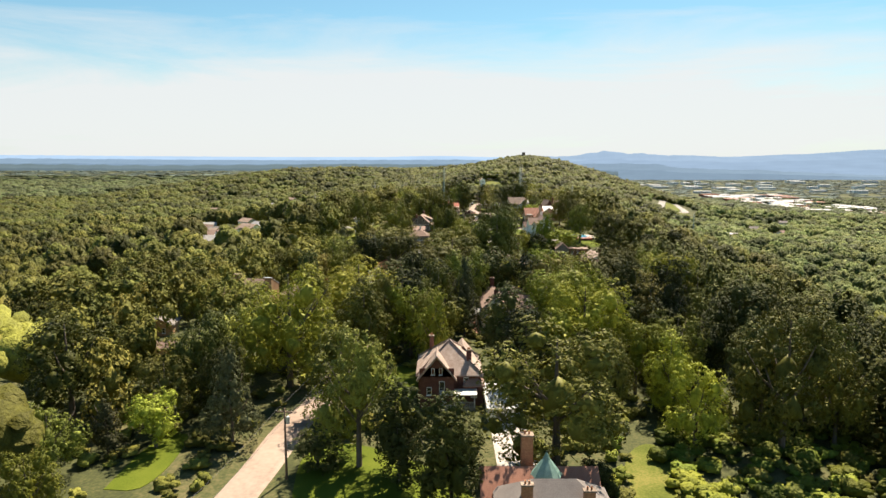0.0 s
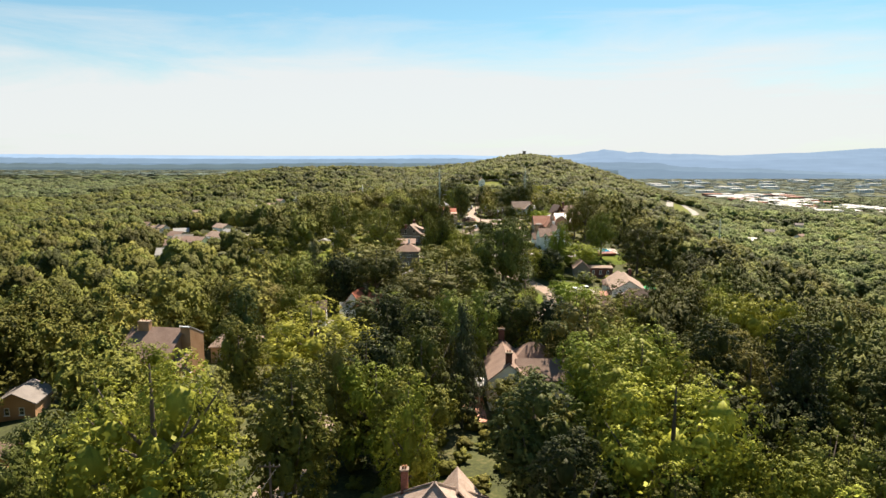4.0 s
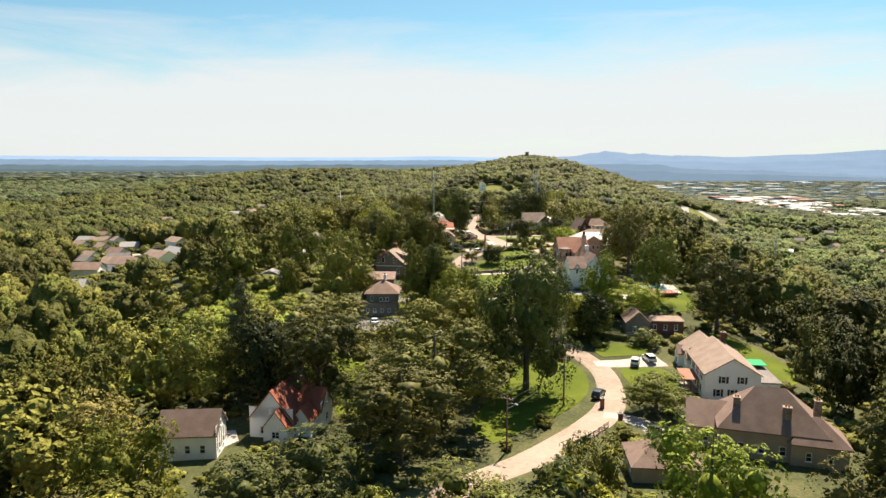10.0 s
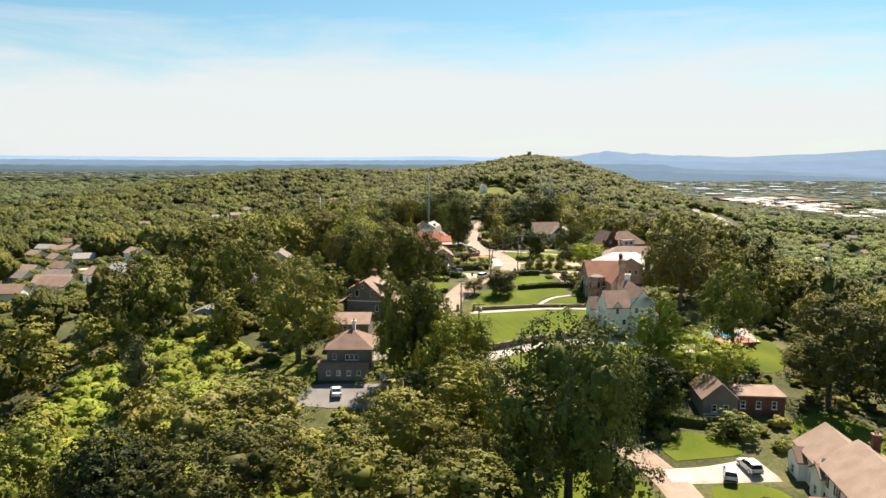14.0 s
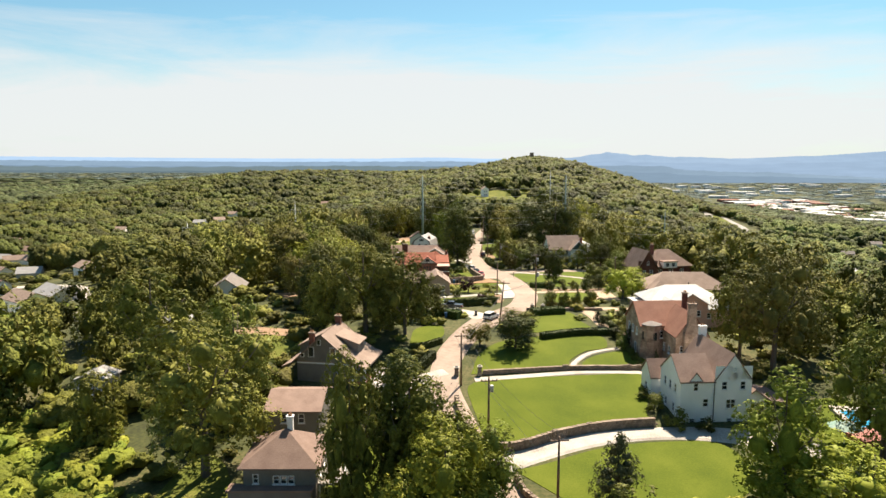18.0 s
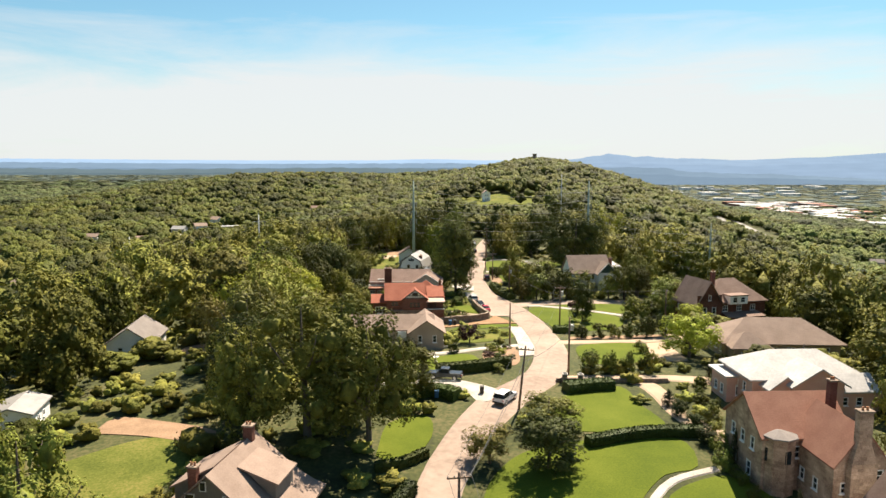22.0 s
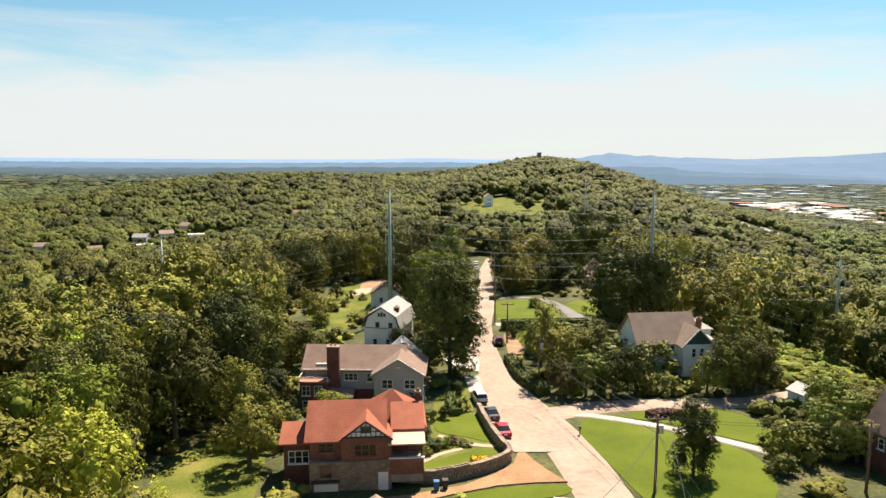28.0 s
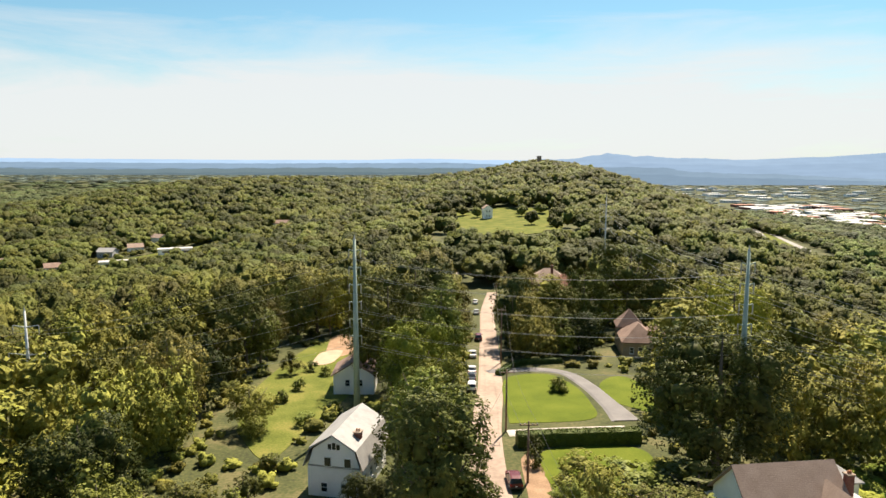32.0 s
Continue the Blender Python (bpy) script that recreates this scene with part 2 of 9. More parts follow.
LEAF = {
    "oak": leaf("oak_leaves", (0.045, 0.052, 0.009), (0.285, 0.300, 0.050)),
    "maple": leaf("maple_leaves", (0.100, 0.124, 0.014), (0.450, 0.485, 0.058), through_light=0.16),
    "locust": leaf("locust_leaves", (0.170, 0.185, 0.022), (0.600, 0.590, 0.075), through_light=0.2),
    "linden": leaf("linden_leaves", (0.024, 0.032, 0.007), (0.170, 0.192, 0.036), through_light=0.06),
    "magnolia": leaf("magnolia_leaves", (0.020, 0.028, 0.007), (0.118, 0.138, 0.032), through_light=0.05),
    "cedar": leaf("cedar_needles", (0.037, 0.043, 0.019), (0.180, 0.184, 0.080), through_light=0.06),
    "elm": leaf("elm_leaves", (0.062, 0.061, 0.014), (0.345, 0.316, 0.070)),
    "plum": leaf("plum_leaves", (0.034, 0.018, 0.013), (0.125, 0.062, 0.045)),
    "shrub": leaf("shrub_leaves", (0.043, 0.056, 0.010), (0.240, 0.264, 0.046)),
    "hedge": leaf("hedge_leaves", (0.034, 0.054, 0.011), (0.120, 0.150, 0.030), grain=1.2),
    "scrub": leaf("scrub_leaves", (0.105, 0.135, 0.016), (0.250, 0.280, 0.040), attr=True, spread=0.26),
    # darker copy of the woodland leaves: the ridge flank's shade is in this colour
    "dark": leaf("shade_toned_leaves", (0.026, 0.034, 0.009), (0.165, 0.178, 0.040), attr=True, spread=0.26),
    "wood": leaf("woodland_leaves", (0.057, 0.061, 0.012), (0.340, 0.334, 0.062), attr=True, spread=0.26),
    "slope": leaf("slope_woodland_leaves", (0.045, 0.050, 0.010), (0.200, 0.204, 0.040), attr=True, spread=0.24, coarse=True),
    "hill": leaf("hill_woodland_leaves", (0.037, 0.045, 0.009), (0.142, 0.152, 0.029), attr=True, spread=0.16, coarse=True),
    # the next two carry distance haze in their base colours
    "far": leaf("far_haze_leaves", (0.062, 0.080, 0.030), (0.112, 0.130, 0.048), attr=True, spread=0.15, coarse=True),
    "haze": leaf("haze_tinted_leaves", (0.115, 0.150, 0.125), (0.165, 0.205, 0.165), attr=True, spread=0.15, coarse=True),
    # paler and greyer than the slope leaves: valley haze is painted in
    "valley": leaf("valley_haze_leaves", (0.082, 0.106, 0.030), (0.180, 0.208, 0.058), attr=True, spread=0.3, coarse=True),
}
BARK = surface("bark", (0.07, 0.055, 0.042), (0.17, 0.14, 0.11), 1.5, 0.95, 0.6, 8, stretch=(3, 3, 0.6))
SOIL = surface("woodland_floor", (0.030, 0.034, 0.012), (0.120, 0.104, 0.044), 0.10, 0.95, 0.6, 1.9, c3=(0.058, 0.066, 0.019))
LAWN = surface("lawn_grass", (0.060, 0.086, 0.008), (0.120, 0.142, 0.016), 0.12, 0.9, 0.35, 6.0, spec=0.1, c3=(0.088, 0.114, 0.010))
ROUGH_GRASS = surface("rough_grass", (0.070, 0.088, 0.016), (0.180, 0.165, 0.045), 0.16, 0.95, 0.5, 3.0, spec=0.1, c3=(0.110, 0.125, 0.024))
TARMAC = surface("worn_road", (0.235, 0.172, 0.132), (0.345, 0.268, 0.214), 0.12, 0.85, 0.15, 1.1, c3=(0.300, 0.228, 0.180))
DRIVE = surface("pale_concrete", (0.29, 0.255, 0.22), (0.50, 0.455, 0.40), 0.35, 0.85, 0.2, 5, c3=(0.41, 0.37, 0.325))
TANPAVE = surface("tan_paving", (0.32, 0.23, 0.155), (0.44, 0.33, 0.235), 0.3, 0.85, 0.2, 8)
HIGHWAY = surface("highway_concrete", (0.22, 0.205, 0.19), (0.30, 0.28, 0.26), 0.05, 0.85, 0.1, 2)
GREYDRIVE = surface("grey_asphalt", (0.125, 0.118, 0.118), (0.185, 0.176, 0.172), 0.3, 0.85, 0.2, 10)
ORANGEDIRT = surface("orange_earth", (0.21, 0.118, 0.060), (0.33, 0.200, 0.110), 0.3, 0.95, 0.3, 4)
EARTH = surface("bare_earth", (0.20, 0.125, 0.075), (0.34, 0.225, 0.14), 0.4, 0.95, 0.4, 5)
STONE = brickwork("rubble_stone", (0.22, 0.17, 0.13), (0.40, 0.31, 0.24), (0.5, 0.48, 0.45), 1.2, 0.55, 0.36)
PINKSTONE = brickwork("pink_sandstone", (0.25, 0.155, 0.110), (0.66, 0.48, 0.35), (0.75, 0.7, 0.65), 1.1, 0.75, 0.42)
BRICK = brickwork("red_brick", (0.20, 0.082, 0.058), (0.31, 0.145, 0.105), (0.75, 0.7, 0.66), 2.6)
DARKBRICK = brickwork("dark_red_brick", (0.13, 0.055, 0.042), (0.22, 0.10, 0.075), (0.8, 0.76, 0.7), 2.6)
ORANGEBRICK = brickwork("orange_brick", (0.42, 0.20, 0.10), (0.56, 0.29, 0.16), (0.8, 0.75, 0.7), 2.6)
PINKWALL = surface("pink_stucco", (0.50, 0.32, 0.25), (0.62, 0.42, 0.34), 0.5, 0.9, 0.15, 10)
WHITEWALL = surface("white_painted_wall", (0.80, 0.79, 0.77), (0.90, 0.89, 0.87), 0.5, 0.75, 0.12, 9)
GREYSIDING = surface("grey_siding", (0.36, 0.36, 0.36), (0.46, 0.46, 0.46), 0.5, 0.75, 0.15, 9, rows=1.6)
DARKSIDING = surface("dark_grey_siding", (0.150, 0.136, 0.120), (0.215, 0.196, 0.174), 0.5, 0.8, 0.15, 9, rows=1.6)
TANSIDING = surface("tan_siding", (0.30, 0.235, 0.18), (0.40, 0.32, 0.25), 0.5, 0.8, 0.15, 9, rows=1.6)
BROWNWALL = surface("brown_cedar_wall", (0.34, 0.19, 0.10), (0.46, 0.28, 0.16), 0.6, 0.85, 0.2, 9)
WHITE = surface("white_trim", (0.70, 0.69, 0.67), (0.82, 0.81, 0.79), 1, 0.6, 0.05, 10)
DARKTRIM = surface("dark_trim", (0.035, 0.03, 0.026), (0.07, 0.06, 0.05), 1, 0.7, 0.1, 10)
GREENTRIM = surface("dark_green_shingle", (0.05, 0.075, 0.06), (0.085, 0.115, 0.095), 1, 0.8, 0.2, 10)
ROOF = {
    "brown": surface("brown_shingles", (0.175, 0.116, 0.092), (0.265, 0.186, 0.150), 0.5, 0.9, 0.35, 7, rows=2.2, vary=0.08),
    "tan": surface("tan_shingles", (0.215, 0.155, 0.122), (0.300, 0.225, 0.182), 0.5, 0.9, 0.35, 7, rows=2.2, vary=0.08),
    "pale": surface("pale_slates", (0.28, 0.20, 0.16), (0.47, 0.375, 0.315), 0.9, 0.7, 0.5, 5, rows=2.2),
    "red": surface("red_clay_tiles", (0.245, 0.072, 0.040), (0.345, 0.115, 0.068), 0.5, 0.85, 0.5, 7, rows=2.0),
    "rust": surface("rust_red_shingles", (0.250, 0.115, 0.076), (0.345, 0.172, 0.118), 0.5, 0.85, 0.4, 7, rows=2.0),
    "white": surface("white_roof_coating", (0.38, 0.37, 0.355), (0.52, 0.505, 0.485), 0.6, 0.5, 0.15, 3, rows=1.2),
    "grey": surface("grey_shingles", (0.150, 0.132, 0.122), (0.225, 0.200, 0.185), 0.5, 0.9, 0.35, 7, rows=2.2),
    "metal": surface("grey_metal_roof", (0.25, 0.24, 0.235), (0.36, 0.35, 0.335), 0.7, 0.45, 0.1, 8),
    "copper": surface("green_copper", (0.12, 0.22, 0.18), (0.22, 0.33, 0.28), 1.2, 0.6, 0.2, 8),
}
GLASS = surface("dark_window_glass", (0.012, 0.015, 0.018), (0.03, 0.035, 0.04), 0.7, 0.08, 0.0, 4, spec=0.6)
POLEWOOD = surface("weathered_pole_wood", (0.13, 0.085, 0.06), (0.24, 0.165, 0.12), 1, 0.9, 0.4, 8, stretch=(4, 4, 0.5))
STEEL = surface("galvanised_steel", (0.42, 0.43, 0.42), (0.58, 0.59, 0.57), 1, 0.5, 0.05, 8, metal=0.4)
GREENSTEEL = surface("grey_green_steel", (0.25, 0.32, 0.27), (0.36, 0.42, 0.36), 1, 0.55, 0.05, 8, metal=0.2)
WIRE = surface("bare_wire", (0.34, 0.34, 0.33), (0.48, 0.48, 0.46), 1, 0.45, 0.0, 8, metal=0.6)
DARKWIRE = surface("dark_cable", (0.06, 0.06, 0.06), (0.12, 0.12, 0.12), 1, 0.6, 0.0, 8)
RUBBER = surface("tyre_rubber", (0.012, 0.012, 0.012), (0.025, 0.025, 0.025), 2, 0.9, 0.1, 10)
RIM = surface("alloy_rim", (0.40, 0.40, 0.41), (0.55, 0.55, 0.56), 2, 0.35, 0.0, 10, metal=0.8)
REDLAMP = surface("red_lamp_glass", (0.35, 0.01, 0.01), (0.45, 0.02, 0.02), 2, 0.2, 0.0, 10)
CLEARLAMP = surface("clear_lamp_glass", (0.7, 0.7, 0.7), (0.8, 0.8, 0.8), 2, 0.15, 0.0, 10)
WATER = surface("pool_water", (0.025, 0.20, 0.34), (0.05, 0.30, 0.46), 0.6, 0.08, 0.1, 2.0, spec=0.6)
GREENCLOTH = surface("green_canvas", (0.01, 0.26, 0.09), (0.02, 0.36, 0.13), 0.6, 0.8, 0.1, 5)
REDPAINT = surface("red_paint", (0.22, 0.065, 0.045), (0.31, 0.105, 0.075), 0.6, 0.6, 0.1, 5)
BLUEBIN = surface("blue_plastic", (0.03, 0.10, 0.22), (0.05, 0.15, 0.30), 0.6, 0.5, 0.05, 5)
DIRTWOOD = surface("grey_decking", (0.22, 0.19, 0.16), (0.36, 0.32, 0.28), 0.6, 0.85, 0.2, 5)
TERRACE = surface("red_tile_terrace", (0.42, 0.20, 0.14), (0.55, 0.29, 0.21), 0.5, 0.8, 0.2, 6)


def paint(name, c):
    return surface(name, c, tuple(min(1, v * 1.12 + 0.004) for v in c), 0.8, 0.25, 0.0, 3, spec=0.55)


# ---- mesh helpers ----
class Geo:
    def __init__(self):
        self.v, self.f = [], []

    def add(self, vs, fs):
        o = len(self.v)
        self.v += [tuple(p) for p in vs]
        self.f += [tuple(i + o for i in f) for f in fs]
        return self

    def box(self, c, s, rz=0.0, taper=1.0):
        x, y, z = (k / 2 for k in s)
        ca, sa_ = math.cos(radians(rz)), math.sin(radians(rz))
        vs = []
        for dz, k in ((-z, 1.0), (z, taper)):
            for dx, dy in ((-x, -y), (x, -y), (x, y), (-x, y)):
                dx, dy = dx * k, dy * k
                vs.append((c[0] + dx * ca - dy * sa_, c[1] + dx * sa_ + dy * ca, c[2] + dz))
        return self.add(vs, [(3, 2, 1, 0), (4, 5, 6, 7), (0, 1, 5, 4), (1, 2, 6, 5), (2, 3, 7, 6), (3, 0, 4, 7)])

    def tube(self, pts, radii, n=8, cap=True):
        """A round tube through the points."""
        rings = []
        for i, p in enumerate(pts):
            p = Vector(p)
            d = (Vector(pts[min(i + 1, len(pts) - 1)]) - Vector(pts[max(i - 1, 0)])).normalized()
            a = d.cross(Vector((0, 0, 1)) if abs(d.z) < 0.9 else Vector((1, 0, 0))).normalized()
            b = d.cross(a)
            r = radii[i] if hasattr(radii, "__len__") else radii
            rings.append([p + r * (math.cos(2 * math.pi * k / n) * a + math.sin(2 * math.pi * k / n) * b) for k in range(n)])
        vs = [q for r in rings for q in r]
        fs = [(i * n + k, i * n + (k + 1) % n, (i + 1) * n + (k + 1) % n, (i + 1) * n + k) for i in range(len(pts) - 1) for k in range(n)]
        if cap:
            fs += [tuple(range(n))[::-1], tuple((len(pts) - 1) * n + k for k in range(n))]
        return self.add(vs, fs)

    def lathe(self, profile, n=16, c=(0, 0, 0)):
        vs = [(c[0] + r * math.cos(2 * math.pi * k / n), c[1] + r * math.sin(2 * math.pi * k / n), c[2] + z) for r, z in profile for k in range(n)]
        fs = [(i * n + k, i * n + (k + 1) % n, (i + 1) * n + (k + 1) % n, (i + 1) * n + k) for i in range(len(profile) - 1) for k in range(n)]
        return self.add(vs, fs)

    def mesh(self, name, material, smooth=False):
        me = bpy.data.meshes.new(name)
        me.from_pydata(self.v, [], self.f)
        me.materials.append(material)
        if smooth:
            me.polygons.foreach_set("use_smooth", [True] * len(me.polygons))
        me.update()
        return me


def part(name, geo, material, parent=None, label="", smooth=False, at=None):
    me = geo if isinstance(geo, bpy.types.Mesh) else geo.mesh(name, material, smooth)
    ob = new(name, me)
    if parent:
        ob.parent = parent
    if at is not None:
        ob.matrix_basis = at
    if label:
        ob["label"] = label
    return ob


def thing(name, x, y, z, rz=0.0, label="", category="", group=""):
    e = new(name)
    e.empty_display_size = 0.5
    e.matrix_basis = pose(x, y, z, 0, 0, rz)
    return tagged(e, label, category, group)


# ---- the ground ----
# Along the ridge: distance ahead, height of its crest, and how far the crest lies to the side.
RIDGE_Y = (-400, 0, 125, 190, 228, 262, 300, 346, 371, 405, 442, 480, 540, 640, 720, 800, 900, 1050, 6000)
RIDGE_Z = (50, 53, 55, 56, 53, 51, 51.5, 57, 61, 64, 61.5, 59.5, 59, 55, 50, 51, 60, 74, 74)
RIDGE_X = (0, 10, 14, 18, 20, 26, 26, 26, 26, 28, 28, 28, 28, 35, 45, 55, 70, 95, 95)


# Beyond the houses: heights across the far hill, the low hill beside it and the valley, row by row.
FAR_X = (-900, -600, -450, -330, -200, -100, -30, 40, 90, 130, 162, 205, 265, 330, 390, 450, 550, 750, 1200, 3000)
FAR_ROWS = {
    900: (12, 14, 16, 18, 26, 38, 50, 58, 60, 59, 56, 46, 27, 4, -6, -8, -9, -12, -16, -20),
    1030: (12, 15, 18, 22, 30, 40, 51, 61, 67, 69, 67, 56, 31, 3, -5, -6, -9, -12, -20, -26),
    1100: (12, 15, 20, 26, 34, 42, 52, 64, 74, 79, 78, 67, 42, 15, 8, 4, -3, -11, -22, -30),
    1300: (13, 20, 40, 56, 60, 58, 60, 68, 76, 84, 88, 82, 66, 46, 22, 6, -6, -18, -32, -40),
    1450: (14, 26, 48, 64, 66, 64, 64, 70, 77, 85, 93, 88, 75, 55, 37, 16, -6, -26, -42, -48),
    1700: (10, 18, 30, 42, 46, 46, 48, 54, 60, 64, 68, 62, 50, 36, 20, 4, -20, -42, -56, -60),
    2200: (5, 8, 10, 14, 16, 18, 20, 22, 24, 24, 22, 16, 6, -6, -18, -30, -46, -57, -62, -62),
    3000: (2, 2, 2, 2, 2, 2, 0, -2, -6, -10, -14, -20, -28, -36, -44, -50, -56, -62, -62, -62),
    6000: (0, 0, 0, 0, 0, 0, 0, -6, -10, -14, -18, -24, -30, -38, -46, -52, -58, -62, -62, -62),
}


def far_land(x, y):
    """Height of the land beyond the houses."""
    ys = sorted(FAR_ROWS)
    zs = [sum(np.interp(x + o, FAR_X, FAR_ROWS[k]) for o in (-26, 0, 26)) / 3 for k in ys]
    z = zs[0]
    for k in range(1, len(ys)):
        f = np.clip((y - ys[k - 1]) / (ys[k] - ys[k - 1]), 0, 1)
        z = z + (zs[k] - zs[k - 1]) * (0.6 * f * f * (3 - 2 * f) + 0.4 * f)
    return z


def terrain(x, y):
    x, y = np.asarray(x, float), np.asarray(y, float)
    zc = sum(np.interp(y + o, RIDGE_Y, RIDGE_Z) for o in (-20, -10, 0, 10, 20)) / 5
    xc = sum(np.interp(y + o, RIDGE_Y, RIDGE_X) for o in (-20, -10, 0, 10, 20)) / 5
    d = x - xc
    zl = 10 + 8 * np.exp(-((np.maximum(0, -d) / 900) ** 2))
    far = np.clip(y - 700, 0, 1100)
    left = 1 / (1 + (np.maximum(0, -d - 50) / (165 + 0.4 * far)) ** 1.8)
    right = 1 / (1 + (np.maximum(0, d - 42) / (0.8 * (120 + 0.13 * far))) ** 2.0)
    near = np.where(d < 0, zl + (zc - zl) * left, zc * right)
    f = np.clip((y - 640) / 230, 0, 1)
    return near + (far_land(x, y) - near) * f * f * (3 - 2 * f)


def gz(x, y):
    return float(terrain(x, y))


def spread_lines(lo, a, b, hi, step):
    """Grid lines: even between a and b, wider and wider outside."""
    mid = list(np.arange(a, b + 0.1, step))
    up, s, v = [], step, mid[-1]
    while v < hi:
        s *= 1.13
        v += s
        up.append(min(v, hi))
    dn, s, v = [], step, mid[0]
    while v > lo:
        s *= 1.13
        v -= s
        dn.append(max(v, lo))
    return np.array(dn[::-1] + mid + up)


def mesh_from_arrays(name, verts, faces, material, tint=None, smooth=False, normals=None):
    """One mesh from numpy arrays of vertices and of triangles or quads."""
    me = bpy.data.meshes.new(name)
    k = faces.shape[1]
    me.vertices.add(len(verts))
    me.vertices.foreach_set("co", verts.astype(np.float32).ravel())
    me.loops.add(faces.size)
    me.loops.foreach_set("vertex_index", faces.astype(np.int32).ravel())
    me.polygons.add(len(faces))
    me.polygons.foreach_set("loop_start", np.arange(0, faces.size, k, dtype=np.int32))
    me.polygons.foreach_set("use_smooth", np.full(len(faces), smooth))
    if tint is not None:
        at = me.attributes.new("tint", "FLOAT", "POINT")
        at.data.foreach_set("value", tint.astype(np.float32))
    me.materials.append(material)
    me.update(calc_edges=True)
    if normals is not None:
        me.normals_split_custom_set_from_vertices(normals.astype(np.float32))
    return me


gx, gy = spread_lines(-4900, -110, 130, 4900, 3.0), spread_lines(-1500, 50, 660, 4900, 3.0)
GX, GY = np.meshgrid(gx, gy)
verts = np.stack([GX.ravel(), GY.ravel(), terrain(GX, GY).ravel()], 1)
nx_, ny_ = len(gx), len(gy)
ids = np.arange(nx_ * ny_).reshape(ny_, nx_)
faces = np.stack([ids[:-1, :-1].ravel(), ids[:-1, 1:].ravel(), ids[1:, 1:].ravel(), ids[1:, :-1].ravel()], 1)
ground = new("ground", mesh_from_arrays("ground", verts, faces, SOIL, smooth=True))
tagged(ground, "wooded ridge ground falling away to wide plains", "ground", kind="structure")

CLEAR = []      # outlines in which no wild tree may stand
LINES = []      # road centre lines with the half width to keep clear


def glide(pts, step=1.5):
    """A smooth line through the points."""
    P = [Vector(p) for p in pts]
    P = [2 * P[0] - P[1]] + P + [2 * P[-1] - P[-2]]
    out = []
    for i in range(1, len(P) - 2):
        n = max(2, int((P[i + 1] - P[i]).length / step))
        for k in range(n):
            t = k / n
            out.append(0.5 * (2 * P[i] + (P[i + 1] - P[i - 1]) * t + (2 * P[i - 1] - 5 * P[i] + 4 * P[i + 1] - P[i + 2]) * t * t + (3 * P[i] - P[i - 1] - 3 * P[i + 1] + P[i + 2]) * t ** 3))
    return out + [P[-2]]


def strip(name, pts, material, lift, label, category, widths=None, keep=1.5):
    """A paved strip draped over the ground: points (x, y, width)."""
    line = glide([(p[0], p[1], p[2]) for p in pts])
    g = Geo()
    n = 7
    for i, p in enumerate(line):
        d = (line[min(i + 1, len(line) - 1)] - line[max(i - 1, 0)]).to_2d().normalized()
        s = Vector((d.y, -d.x))
        zs = []
        for k in range(n):
            q = p.to_2d() + s * p.z * (k / (n - 1) - 0.5)
            edge = k in (0, n - 1)
            g.v.append((q.x, q.y, gz(q.x, q.y) + (lift if not edge else lift - 0.25)))
    for i in range(len(line) - 1):
        for k in range(n - 1):
            a = i * n + k
            g.f.append((a, a + 1, a + n + 1, a + n))
    ob = part(name, g, material, smooth=False)
    tagged(ob, label, category, kind="structure")
    LINES.append((np.array([(p.x, p.y) for p in line]), max(p[2] for p in pts) / 2 + keep))
    return ob


def patch(name, outline, material, lift, label, category, kind="structure", grid=2.5, clear=True, smooth_edge=True):
    """A flat area (lawn, yard) draped over the ground inside an outline."""
    from mathutils import geometry
    ring = [Vector(p) for p in outline]
    if smooth_edge:
        ring = [q.to_2d() for q in glide([(*p, 0) for p in outline + outline[:1]], 1.5)][:-1]
    else:
        ring = [a.lerp(b, k / max(1, int((b - a).length / 1.5))) for a, b in zip(ring, ring[1:] + ring[:1]) for k in range(max(1, int((b - a).length / 1.5)))]
    xs, ys = [p.x for p in ring], [p.y for p in ring]
    inner = [Vector((x, y)) for x in np.arange(min(xs), max(xs), grid) for y in np.arange(min(ys), max(ys), grid)]
    n = len(ring)
    vs, _, fs, *_ = geometry.delaunay_2d_cdt(ring + inner, [], [list(range(n))], 1, 0.05)
    g = Geo()
    g.v = [(p.x, p.y, gz(p.x, p.y) + lift) for p in vs]
    g.f = [tuple(f) for f in fs]
    o = len(g.v)
    g.v += [(p.x, p.y, gz(p.x, p.y) - 0.3) for p in ring]
    g.v += [(p.x, p.y, gz(p.x, p.y) + lift) for p in ring]
    g.f += [(o + k, o + (k + 1) % n, o + n + (k + 1) % n, o + n + k) for k in range(n)]
    ob = part(name, g, material)
    tagged(ob, label, category, kind=kind)
    if clear:
        CLEAR.append(np.array([(p.x, p.y) for p in ring]))
    return ob


